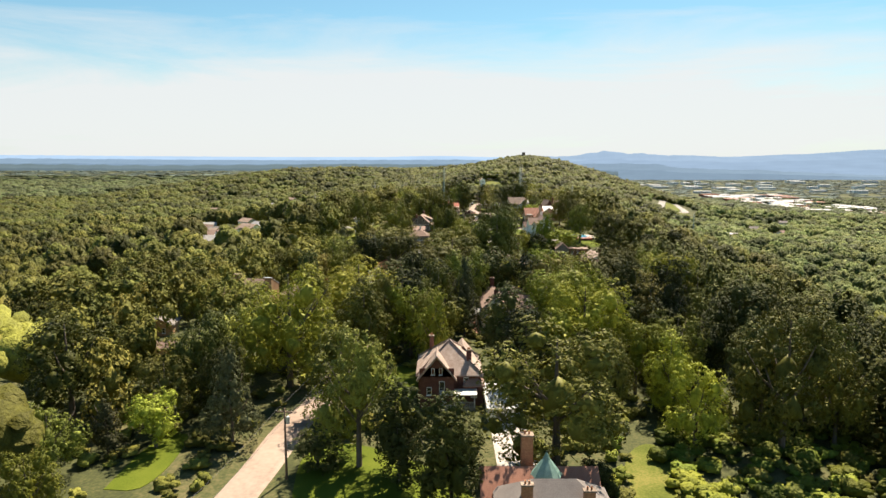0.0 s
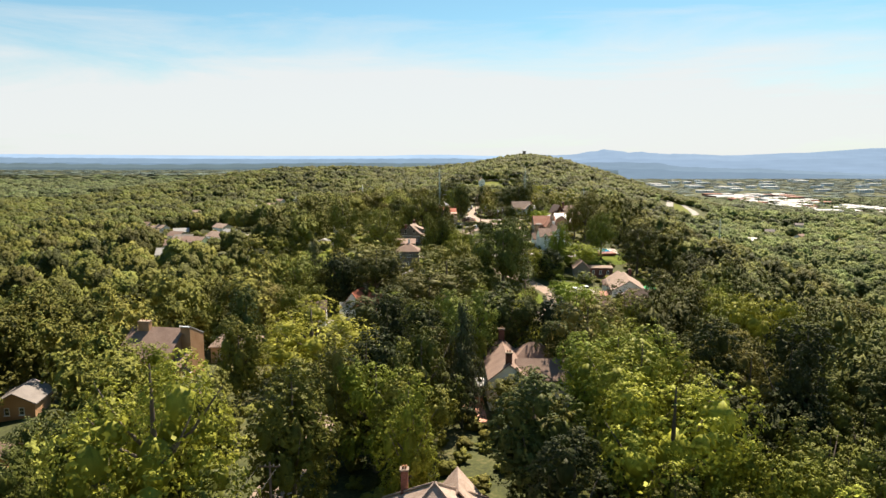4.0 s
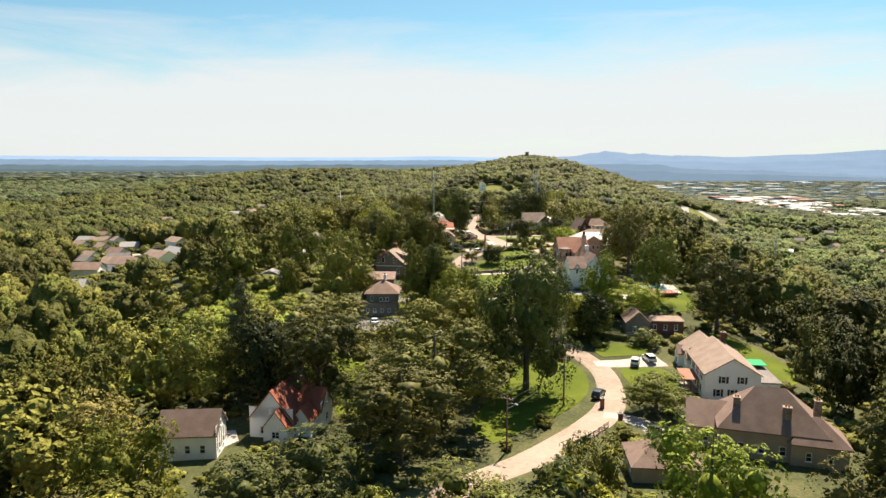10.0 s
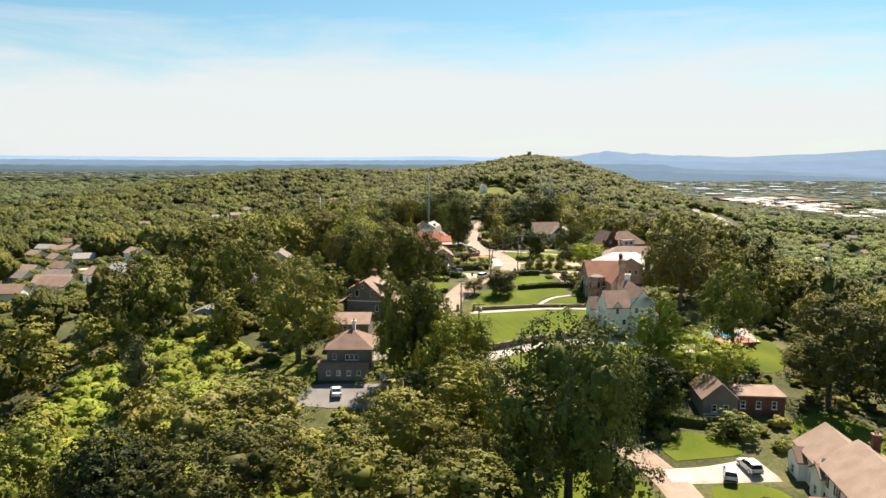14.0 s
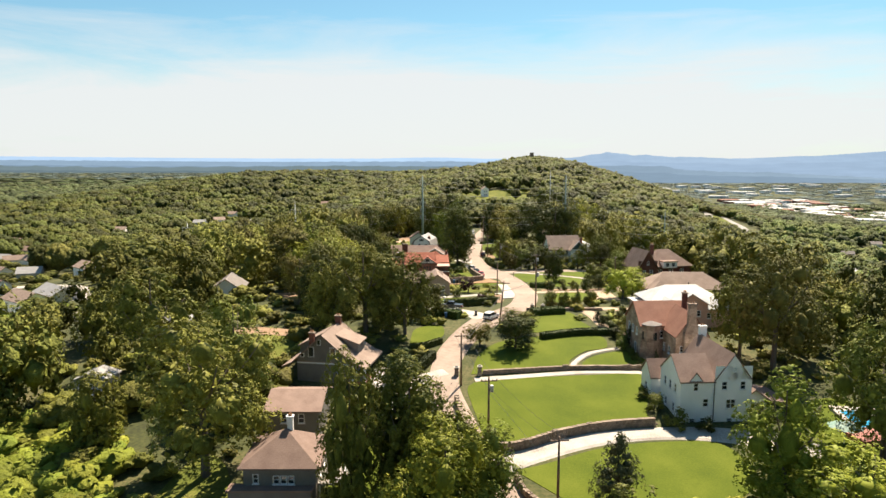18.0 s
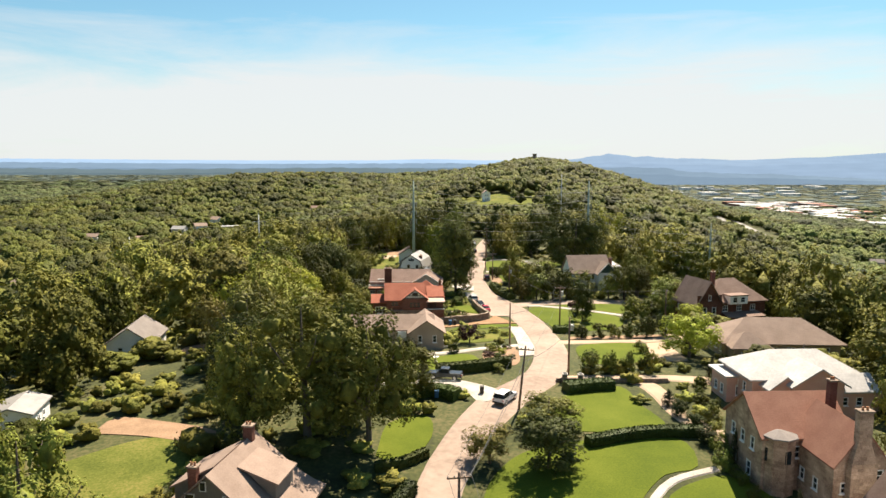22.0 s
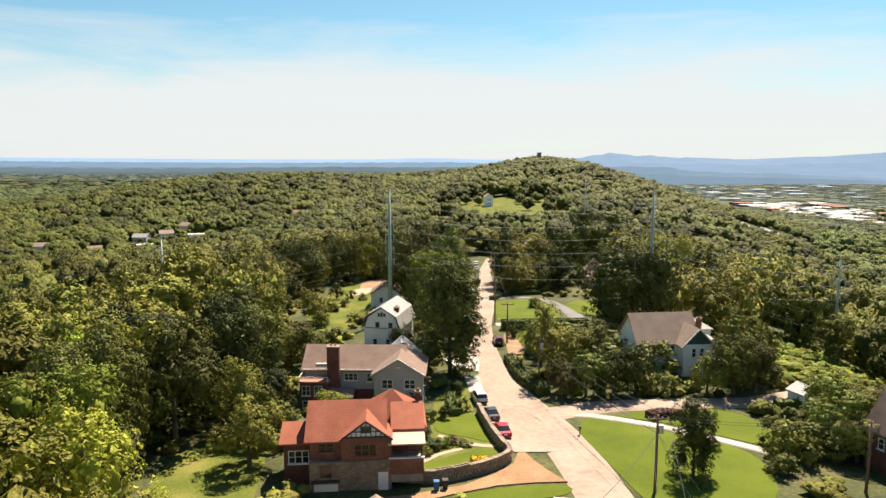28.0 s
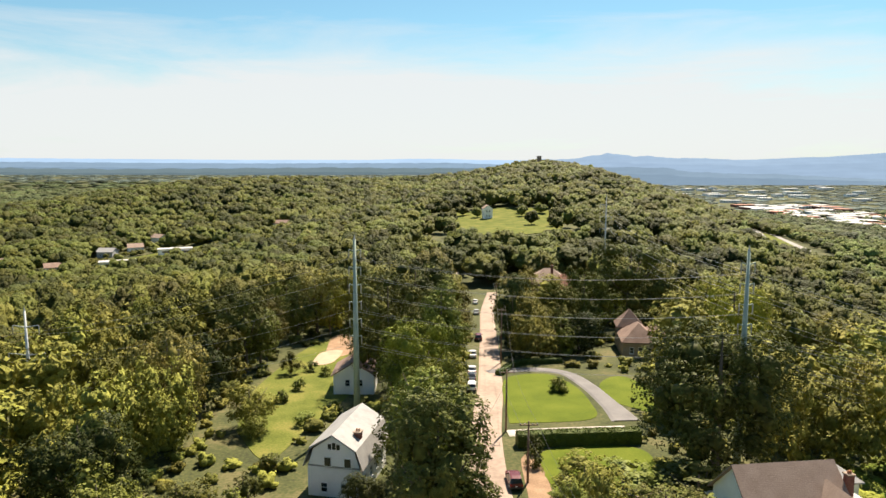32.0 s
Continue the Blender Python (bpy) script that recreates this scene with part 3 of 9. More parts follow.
# ---- roads, drives, lawns ----
strip("road", [(-31, 66, 7), (-27, 94, 7), (-25.5, 110, 7), (-22.5, 124, 7), (-21, 140, 6.5), (-18, 170, 6.5), (-12, 200, 6.5), (-4, 222, 6.5), (8, 237, 6.5), (19, 247, 7), (31, 261, 7.5), (37.5, 272, 7),
               (40.3, 284, 6.5), (40.5, 294, 6.3), (37.5, 304, 6.3), (31.5, 316, 6.5), (23, 327, 7), (15.5, 337, 7), (12.8, 345, 6.5), (11, 354, 6.2), (8.8, 366, 6.2), (9.4, 377, 6.4), (12.8, 389, 7), (19, 403, 8.5),
               (26.8, 415, 7.8), (30.6, 430, 7.6), (31.4, 448, 7.8), (29.8, 474, 8.2), (24, 500, 7.5), (22.2, 520, 6.6), (22.8, 545, 6.4), (26, 575, 6.2), (29.5, 625, 5.6), (32, 660, 5.4), (37, 700, 5)],
      TARMAC, 0.12, "sun-bleached tan road winding along the wooded ridge", "road")
strip("road", [(27, 484, 6), (38, 488.5, 6), (52, 490, 5.5), (64, 491, 5.5), (80, 497, 6)], TARMAC, 0.16, "side lane of worn tan paving leaving the main road", "road")
patch("drive", [(23.0, 470.2), (22.0, 466.6), (19.4, 463.5), (15.6, 460.4), (9.8, 458.0), (-2, 454.6), (-2, 452.0), (8, 454.6), (14.4, 458.0), (19.5, 460.2), (23.9, 461.0), (27.8, 461.2), (26.0, 464.5), (24.6, 468.0), (24.0, 470.2)], ORANGEDIRT, 0.16, "orange-tan earth drive below the stone retaining wall", "driveway", smooth_edge=False)
patch("pavement", [(19.2, 504.6), (18.5, 498), (19.0, 490.5), (19.6, 483.1), (20.7, 474), (22.6, 470.4), (28, 470.4), (26.5, 486), (23.4, 497), (22.3, 508)], TARMAC, 0.15, "worn tan roadside parking beside the garden wall", "pavement", smooth_edge=False)
patch("pavement", [(13.7, 515.6), (18.4, 520.5), (20.6, 514.7), (20.2, 507), (18.6, 508.6), (14.8, 511.6)], DRIVE, 0.15, "pale parking bay under the shade tree", "pavement", smooth_edge=False)
patch("lawn", [(12, 452.8), (14.6, 457.4), (19.6, 459.6), (24.6, 460.4), (27.6, 460.4), (27.2, 458.0), (20, 455.6)], LAWN, 0.07, "narrow grass verge below the earth drive", "lawn")
patch("garden_bed", [(5.1, 464.6), (5.1, 467.4), (10.0, 468.0), (11.6, 476.9), (11.2, 484.4), (18.4, 486.0), (20.8, 474), (21.0, 468.4), (16.1, 463.8)], ROUGH_GRASS, 0.05, "planted beds round the small lawns", "garden bed", smooth_edge=False)
strip("footpath", [(20.2, 472.4, 1.4), (17.0, 473.2, 1.5), (14.2, 475.4, 1.4), (12.6, 476.4, 1.2)], TANPAVE, 0.13, "tan garden path between the small lawns", "path", keep=0.1)
strip("footpath", [(15.8, 471.6, 1.1), (12.4, 469.6, 1.2), (9.6, 466.4, 1.2), (5.4, 465.8, 1.3)], TANPAVE, 0.13, "curved tan path below the porch", "path", keep=0.1)
patch("lawn", [(11.6, 484.8), (12.2, 493), (14.2, 499), (17.6, 503), (17.8, 493), (18.2, 486.6)], ROUGH_GRASS, 0.06, "planted bed beside the parked cars", "lawn", smooth_edge=False)
strip("drive", [(15, 342, 5), (21, 345.3, 4.4), (31, 349.4, 4), (42, 351, 4), (52, 350, 5), (62, 346, 5)], DRIVE, 0.16, "pale curving drive below the stone-edged lawn", "driveway")
strip("footpath", [(14, 368.8, 2.2), (24, 370.4, 2.0), (34, 371.8, 1.8), (46, 371.6, 1.8)], DRIVE, 0.1, "pale path between the lawn terraces", "path", keep=0.3)
strip("footpath", [(31.5, 372.6, 1.3), (32.8, 376, 1.3), (36.5, 380.3, 1.3), (42.5, 382.8, 1.3)], DRIVE, 0.14, "curved pale garden path across the lawn", "path", keep=0.3)
strip("drive", [(39.5, 413.4, 3.4), (42.2, 410.6, 4.2), (43.0, 405.5, 3.6), (43.1, 400.4, 3.4), (43.7, 396.0, 3.6), (45.6, 391.8, 4.2), (48.0, 389.6, 4.2)], TANPAVE, 0.12, "tan gravel drive curving round the lawn", "driveway", keep=0.3)
strip("drive", [(30, 413, 4), (36, 413.4, 3.4), (46, 413.4, 3.4), (53, 412, 5)], TANPAVE, 0.15, "tan drive behind a row of clipped small trees", "driveway", keep=0.3)
strip("drive", [(33.5, 440.2, 4.4), (42, 440.8, 3.4), (51, 441.6, 3.6), (58, 445, 5), (62, 452, 7)], TANPAVE, 0.14, "pinkish drive leading to the brick house", "driveway")
patch("pavement", [(47.4, 423), (51, 439), (55, 440), (54, 424)], TANPAVE, 0.12, "bare tan gravel beside the square lawn", "yard", smooth_edge=False)
patch("garden_bed", [(36.5, 442.9), (37, 445.6), (58, 448), (58, 445.8), (50, 443.8)], EARTH, 0.1, "reddish earth under a row of small trees", "garden bed", smooth_edge=False)
patch("lawn", [(10, 441.5), (9, 450), (17, 453.2), (24.6, 454.6), (25.6, 446), (17, 440)], ROUGH_GRASS, 0.08, "rough planted bank of green and yellow", "lawn")
strip("footpath", [(32.6, 484.8, 1.6), (37, 484.0, 2.2), (46, 479, 2.2), (56, 470.5, 2.2)], DRIVE, 0.13, "white concrete path sweeping across the lawn", "path", keep=0.3)
strip("drive", [(26.5, 546.5, 3.4), (36, 547.6, 3.2), (47, 548.4, 3.2)], DRIVE, 0.14, "pale drive behind the long clipped hedge", "driveway", keep=0.3)
strip("drive", [(26, 584, 4), (36, 586, 3.6), (43, 583, 3.6), (46, 573, 4), (47.5, 560, 4.6), (48, 552, 6)], GREYDRIVE, 0.16, "grey asphalt drive looping round a lawn", "driveway", keep=0.3)
strip("drive", [(40, 297, 5), (47, 297.5, 5.5), (56, 299, 8)], DRIVE, 0.17, "pale concrete drive with parked vans", "driveway")
strip("drive", [(35, 267, 4), (39.5, 265, 4.5), (42.5, 258, 4.5), (42, 248, 6)], DRIVE, 0.17, "white concrete drive behind the brick gate posts", "driveway")
strip("drive", [(9, 372, 3.6), (4.5, 369, 3.4), (2, 363, 3.6), (1.5, 357, 4)], DRIVE, 0.17, "concrete drive beside a clipped hedge", "driveway", keep=0.4)
strip("drive", [(18.5, 403.5, 7), (15, 409, 4.5), (9.5, 412, 3.6), (-3, 411.5, 3.2)], DRIVE, 0.18, "pale drive leaving the road between hedges", "driveway", keep=0.4)
strip("footpath", [(27.2, 438, 2.6), (18, 434.5, 2.2), (10, 430.5, 2.2), (-4, 428, 2.4)], DRIVE, 0.16, "white concrete walk along the tan bungalow", "path", keep=0.3)
patch("pavement", [(24.4, 427.6), (27.2, 428.4), (28.2, 434.2), (28.4, 445), (28.2, 456.5), (25.4, 457), (25.6, 446), (25.4, 438)], DRIVE, 0.19, "bright white concrete apron beside the road", "pavement", smooth_edge=False)
patch("pavement", [(18.6, 489), (20.4, 489), (20.2, 497), (20.0, 504), (17.4, 504), (17.8, 496)], DRIVE, 0.2, "white concrete parking strip with parked cars", "pavement", smooth_edge=False)
patch("lawn", [(13.2, 359), (12.9, 366.5), (18, 369), (33, 370.5), (44, 370.3), (40.5, 357), (40.3, 352.8), (30, 351.8), (19.5, 347.8), (15.2, 348.5)], LAWN, 0.07, "wide mown lawn edged with a low stone wall", "lawn")
patch("lawn", [(18, 341.5), (22, 342.8), (31, 346.9), (41, 348.6), (49, 347.6), (50, 339), (42, 333), (34, 330), (27, 332)], LAWN, 0.07, "mown lawn below the curving drive", "lawn")
patch("lawn", [(13.5, 371), (15.5, 380), (20, 386.5), (27, 389.5), (40, 390.5), (40.5, 383.4), (36, 381.5), (32, 376.8), (30.5, 373), (22, 371.6)], LAWN, 0.07, "sloping mown lawn with a round evergreen tree", "lawn")
patch("lawn", [(33.6, 373.3), (34.3, 376), (37, 379), (43, 381.3), (46, 378), (46, 373.2)], LAWN, 0.07, "small lawn inside a curved path", "lawn")
patch("lawn", [(24.5, 392.5), (27, 402), (31.5, 408.5), (38, 409), (38.8, 402), (39.3, 392.6)], LAWN, 0.07, "bright mown lawn above a hedge", "lawn")
patch("lawn", [(34.8, 421.4), (37.4, 437.0), (50.2, 438.4), (46.8, 424.4)], LAWN, 0.07, "green lawn behind small clipped trees", "lawn")
patch("lawn", [(38.4, 452.4), (36.0, 454), (33.6, 470), (32.6, 478), (34.4, 482.8), (36.6, 483.0), (45.5, 477.4), (53, 470.5), (52, 460), (46, 453)], LAWN, 0.07, "mown green lawn in the fork of two roads", "lawn")
patch("lawn", [(40, 484), (47, 480.6), (57, 472.5), (60, 480), (56, 486.8), (44, 486.3)], LAWN, 0.07, "narrow green lawn beside the side lane", "lawn")
patch("lawn", [(11.7, 483.3), (14.5, 484.4), (18.1, 485.0), (19.0, 478.9), (19.9, 474.0), (16.6, 475.8), (12.5, 478.0)], LAWN, 0.11, "small green lawn beside the brick house", "lawn")
patch("lawn", [(10.4, 465.1), (12.9, 468.3), (16.4, 470.5), (20.0, 471.3), (20.8, 467.9), (19.3, 465.9), (16.2, 465.0)], LAWN, 0.11, "small green lawn above a stone retaining wall", "lawn")
patch("lawn", [(6.5, 417), (5, 422), (8, 426.6), (15, 429.8), (17.2, 424), (16.8, 419.3), (11, 417.4)], LAWN, 0.07, "mown lawn with a white bird bath", "lawn")
patch("garden_bed", [(18.4, 422), (17.8, 430), (21, 435.4), (24.2, 437), (24.6, 428), (23, 421.4)], EARTH, 0.07, "bare earth garden bed with low planting", "garden bed")
patch("lawn", [(2, 386), (3, 395), (8, 397.5), (8.8, 391), (5.6, 384)], LAWN, 0.07, "small bright lawn beside the road", "lawn")
patch("lawn", [(13.5, 253.5), (20, 260), (26.5, 267), (32.5, 275), (35.8, 283), (36.3, 293), (33.5, 300.5), (29, 303), (24, 299), (20.5, 290), (14, 275), (10, 262)], LAWN, 0.07, "green island lawn inside the bend of the road", "lawn")
patch("lawn", [(45, 280), (44.7, 292), (47, 294.2), (54, 293.8), (56, 288), (53, 279)], LAWN, 0.07, "front lawn with two old cannon wheels", "lawn")
patch("lawn", [(43, 301.5), (42, 306), (47, 311), (54, 308), (54, 303.6)], LAWN, 0.07, "small lawn beside the vans' drive", "lawn")
patch("lawn", [(27.4, 551), (28.2, 572), (31, 580.5), (39, 582), (43, 574), (44, 562), (42, 553)], LAWN, 0.07, "round lawn inside the grey drive", "lawn")
patch("lawn", [(48.5, 562), (48.5, 574), (55, 580), (60, 565), (55, 556)], LAWN, 0.07, "green lawn beside the grey drive", "lawn")
patch("lawn", [(31, 524), (30, 537), (38, 541), (47, 539), (46, 528), (40, 520)], LAWN, 0.07, "front lawn below the clipped hedge", "lawn")
patch("garden_bed", [(26.8, 520), (27.5, 536), (29.8, 537), (30.4, 524), (29, 518)], EARTH, 0.07, "bare reddish earth bank beside the road", "garden bed")
patch("lawn", [(-19, 548), (-22, 570), (-17, 610), (-6, 622), (-4, 600), (-2, 572), (-7, 550), (-11, 536)], ROUGH_GRASS, 0.07, "sunny rough lawn behind the white house", "lawn")
patch("garden_bed", [(-12, 596), (-13, 620), (-6.5, 624), (-6, 602)], EARTH, 0.12, "patch of bare orange earth", "bare ground")
patch("lawn", [(-19, 446), (-21, 470), (-12, 476), (-8, 458), (-9, 447)], ROUGH_GRASS, 0.07, "back lawn below the brick house", "lawn")
patch("lawn", [(-16.5, 276), (-25, 290), (-24, 305), (-14, 300), (-10, 284), (-8, 270), (-14, 266)], LAWN, 0.07, "lawn round the orange-roofed house", "lawn")
patch("lawn", [(-6, 335), (-7, 345), (3, 350), (6, 340), (2, 332)], LAWN, 0.07, "lawn beside the grey hillside house", "lawn")
patch("lawn", [(-30, 326), (-26, 345), (-20, 340), (-19, 326)], ROUGH_GRASS, 0.07, "rough lawn under the trees", "lawn")
patch("lawn", [(-20, 84), (-21, 100), (-14, 104), (-2, 96), (4, 87), (-4, 80)], LAWN, 0.07, "shaded lawn beside the road", "lawn")
patch("lawn", [(-47, 90), (-46.5, 104), (-42, 108), (-40.5, 98), (-42, 90)], LAWN, 0.07, "lawn among scattered trees", "lawn")
patch("lawn", [(-12, 122), (-10, 142), (-5, 140), (-6, 122)], LAWN, 0.07, "narrow lawn beside the slate-roofed house", "lawn")
patch("lawn", [(25, 78), (27, 97), (33, 104), (37, 92), (32, 78)], ROUGH_GRASS, 0.07, "sunlit rough grass on the slope", "lawn")
patch("lawn", [(-72, 138), (-70, 154), (-58, 154), (-58, 140)], ROUGH_GRASS, 0.07, "grass clearing among trees", "lawn")
patch("terrace", [(8, 92), (8, 118), (14, 118), (14, 92)], DRIVE, 0.1, "white concrete yard between two houses", "yard", smooth_edge=False)
patch("lawn", [(60, 335), (58, 350), (72, 362), (82, 352), (76, 336)], LAWN, 0.07, "green yard beside a pool deck", "lawn")
patch("lawn", [(70, 296), (66, 312), (78, 318), (86, 300), (80, 286)], LAWN, 0.07, "strip of sunny lawn behind the white house", "lawn")
patch("lawn", [(2, 985), (18, 905), (38, 862), (60, 842), (92, 864), (106, 930), (101, 975), (66, 1000), (28, 1003)], ROUGH_GRASS, 0.4, "open grass field on the far hillside", "field", grid=10)
patch("lawn", [(-236, 916), (-238, 942), (-206, 984), (-180, 1006), (-166, 998), (-173, 958), (-196, 920)], ROUGH_GRASS, 0.4, "sports field down in the valley", "field", grid=10)
strip("road", [(-205, 930, 7), (-184, 958, 8), (-173, 992, 8), (-164, 1020, 8), (-148, 1044, 8), (-112, 1066, 7)], DRIVE, 0.6, "pale road past a field in the valley", "road")
patch("lawn", [(72, 505), (70, 512), (78, 526), (88, 526), (90, 510), (78, 500)], LAWN, 0.2, "bright green slope grown over with low creepers", "lawn")
patch("terrace", [(-14, 590), (-13.4, 602), (-8.5, 604), (-9.5, 592)], TANPAVE, 0.14, "bare tan yard in the sloping garden", "yard")
strip("road", [(-250, 600, 7), (-190, 578, 7), (-158, 556, 7), (-131, 520, 7), (-108, 480, 7), (-96, 440, 6)], DRIVE, 0.5, "pale valley lane curving past a lawn", "road", keep=5)
patch("lawn", [(-150, 500), (-128, 498), (-114, 474), (-128, 462), (-148, 476)], LAWN, 0.12, "mown green lawn inside the bend of a lane", "lawn")
patch("lawn", [(-104, 452), (-88, 456), (-92, 470), (-108, 482), (-118, 476), (-114, 462)], LAWN, 0.12, "small bright lawn among woods below the ridge", "lawn")
strip("road", [(-84, 462, 4), (-94, 482, 4), (-112, 496, 4), (-134, 506, 4)], DRIVE, 0.15, "pale drive past a small lawn below the ridge", "driveway")
HIGH_A = [(352, 1108, 11), (357, 1136, 11), (369, 1165, 11), (395, 1240, 11), (425, 1332, 11), (455, 1440, 11)]
HIGH_B = [(336, 1030, 11), (358, 1064, 12), (382, 1098, 12), (398, 1132, 12), (413, 1212, 11), (438, 1312, 11), (470, 1440, 11)]
strip("road", HIGH_A, HIGHWAY, 0.8, "wide pale highway curving down the hillside", "highway", keep=12)
strip("road", HIGH_B, HIGHWAY, 0.8, "second carriageway of the highway", "highway", keep=12)
patch("lawn", [(360, 1086), (364, 1132), (377, 1165), (402, 1238), (406, 1200), (389, 1130), (374, 1104)], ROUGH_GRASS, 0.5, "green grass strip between the highway carriageways", "lawn", grid=6)


# ---- houses ----
def row(n, span, z, w=0.9, h=1.4, off=0.0):
    """Windows evenly along a wall: (along, sill height, width, height)."""
    return [(off + span * ((k + 0.5) / n - 0.5), z, w, h) for k in range(n)]


def pierced(g, o, u, n, width, height, holes, deep=0.16):
    """A wall with real openings and reveals. o: bottom middle, u: along, n: outward."""
    us = sorted({-width / 2, width / 2, *[round(a - w / 2, 4) for a, z, w, h in holes], *[round(a + w / 2, 4) for a, z, w, h in holes]})
    zs = sorted({0, height, *[round(z, 4) for a, z, w, h in holes], *[round(z + h, 4) for a, z, w, h in holes]})
    at = lambda a, z, k=0.0: (o[0] + u[0] * a - n[0] * k, o[1] + u[1] * a - n[1] * k, o[2] + z)
    for a0, a1 in zip(us, us[1:]):
        for z0, z1 in zip(zs, zs[1:]):
            ca, cz = (a0 + a1) / 2, (z0 + z1) / 2
            if any(abs(ca - a) < w / 2 and z < cz < z + h for a, z, w, h in holes):
                continue
            g.add([at(a0, z0), at(a1, z0), at(a1, z1), at(a0, z1)], [(0, 1, 2, 3)])
    for a, z, w, h in holes:
        c = [(a - w / 2, z), (a + w / 2, z), (a + w / 2, z + h), (a - w / 2, z + h)]
        for p, q in zip(c, c[1:] + c[:1]):
            g.add([at(*p), at(*q), at(*q, deep), at(*p, deep)], [(0, 1, 2, 3)])


def gable_roof(g, w, d, h, rise, over, t, along):
    """Two thick slopes that meet in a ridge; along: the way the ridge runs."""
    span, length = (w, d) if along == "y" else (d, w)
    k = rise / (span / 2)
    e, L = span / 2 + over, length / 2 + over
    prof = [(-e, h - over * k), (0, h + rise), (e, h - over * k), (e, h - over * k - t), (0, h + rise - t * 1.1), (-e, h - over * k - t)]
    vs = [((a, s * L, z) if along == "y" else (s * L, -a, z)) for s in (-1, 1) for a, z in prof]
    g.add(vs, [(0, 6, 7, 1), (1, 7, 8, 2), (2, 8, 9, 3), (3, 9, 10, 4), (4, 10, 11, 5), (5, 11, 6, 0), (0, 1, 4, 5), (1, 2, 3, 4), (11, 10, 7, 6), (10, 9, 8, 7)])


def hip_roof(g, w, d, h, rise, over, t):
    x, y = w / 2 + over, d / 2 + over
    k = rise / (min(w, d) / 2)
    z = h - over * k
    r = (0, abs(d - w) / 2) if d > w else (abs(w - d) / 2, 0)
    vs = [(-x, -y, z), (x, -y, z), (x, y, z), (-x, y, z), (-r[0], -r[1], h + rise), (r[0], r[1], h + rise)]
    vs += [(a, b, z - t) for a, b, _ in vs[:4]]
    fs = [(0, 1, 4), (2, 3, 5), (1, 2, 5, 4), (3, 0, 4, 5)] if d > w else [(3, 0, 4), (1, 2, 5), (0, 1, 5, 4), (2, 3, 4, 5)]
    g.add(vs, fs + [(0, 6, 7, 1), (1, 7, 8, 2), (2, 8, 9, 3), (3, 9, 6, 0), (9, 8, 7, 6)])


SIDES = {"S": ((0, -1), (1, 0)), "N": ((0, 1), (-1, 0)), "W": ((-1, 0), (0, -1)), "E": ((1, 0), (0, 1))}


def block(home, cx, cy, w, d, h, roof, rise, wall, tiles, wins=None, over=0.45, z0=0.0, deep=2.5, trim=None, shutters=None, gable=None, rz=0.0, roof_name="roof"):
    """One body of a house with its walls, openings and roof, placed in the house's own frame."""
    trim = trim or WHITE
    at = pose(cx, cy, z0, 0, 0, rz)
    g = Geo()
    wins = wins or {}
    for side, (n, u) in SIDES.items():
        width, half = (w, d / 2) if side in "SN" else (d, w / 2)
        holes = wins.get(side, [])
        pierced(g, (n[0] * half, n[1] * half, 0), u, n, width, h, holes)
        a, b = width / 2, -width / 2
        p = lambda s, z: (n[0] * half + u[0] * s, n[1] * half + u[1] * s, z)
        if deep and z0 == 0:
            g.add([p(b, -deep), p(a, -deep), p(a, 0), p(b, 0)], [(0, 1, 2, 3)])
        if roof == "y" and side in "SN" or roof == "x" and side in "WE":
            if gable:
                gg = Geo()
                gg.add([p(b, h), p(a, h), p(0, h + rise)], [(0, 1, 2)])
                part("gable", gg, gable, home, at=at)
            else:
                g.add([p(b, h), p(a, h), p(0, h + rise)], [(0, 1, 2)])
    part("wall", g, wall, home, at=at)
    g = Geo()
    if roof in "xy":
        gable_roof(g, w, d, h, rise, over, 0.2, roof)
    elif roof == "hip":
        hip_roof(g, w, d, h, rise, over, 0.2)
    else:
        g.box((0, 0, h + 0.1), (w + 2 * over, d + 2 * over, 0.25))
    part(roof_name, g, tiles, home, at=at)
    for side, holes in wins.items():
        n, u = SIDES[side]
        half = d / 2 if side in "SN" else w / 2
        face = {"S": 0, "N": 180, "W": -90, "E": 90}[side]
        for a, z, ww, hh in holes:
            m = at @ pose(n[0] * half + u[0] * a, n[1] * half + u[1] * a, z, 0, 0, face)
            f, a0, h0 = 0.09, ww / 2, hh
            rim = [(-a0, 0), (a0, 0), (a0, h0), (-a0, h0), (-a0 + f, f), (a0 - f, f), (a0 - f, h0 - f), (-a0 + f, h0 - f)]
            vs = [(p, q, z_) for q in (-0.06, 0.06) for p, z_ in rim]
            fs = []
            for k in range(4):
                m1 = (k + 1) % 4
                fs += [(k, m1, m1 + 4, k + 4), (k + 8, k + 12, m1 + 12, m1 + 8), (k + 4, m1 + 4, m1 + 12, k + 12), (m1, k, k + 8, m1 + 8)]
            win = part("window", Geo().add(vs, fs), trim, home, at=m)
            part("sill", Geo().box((0, -0.06, -0.05), (ww + 0.18, 0.22, 0.09)), trim, win)
            part("glazing_bar", Geo().box((0, 0.04, hh * 0.5), (ww - 0.1, 0.05, 0.06)), trim, win)
            for k in range(1, max(1, round(ww / 0.8))):
                part("mullion", Geo().box((-ww / 2 + k * ww / max(1, round(ww / 0.8)), 0, hh / 2), (0.1, 0.1, hh - 0.1)), trim, win)
            part("pane", Geo().box((0, 0.11, hh / 2), (ww, 0.02, hh)), GLASS, win)
            if shutters:
                for s in (-1, 1):
                    part("shutter", Geo().box((s * (ww / 2 + 0.26), -0.03, hh / 2), (0.42, 0.06, hh)), shutters, win)
    return at


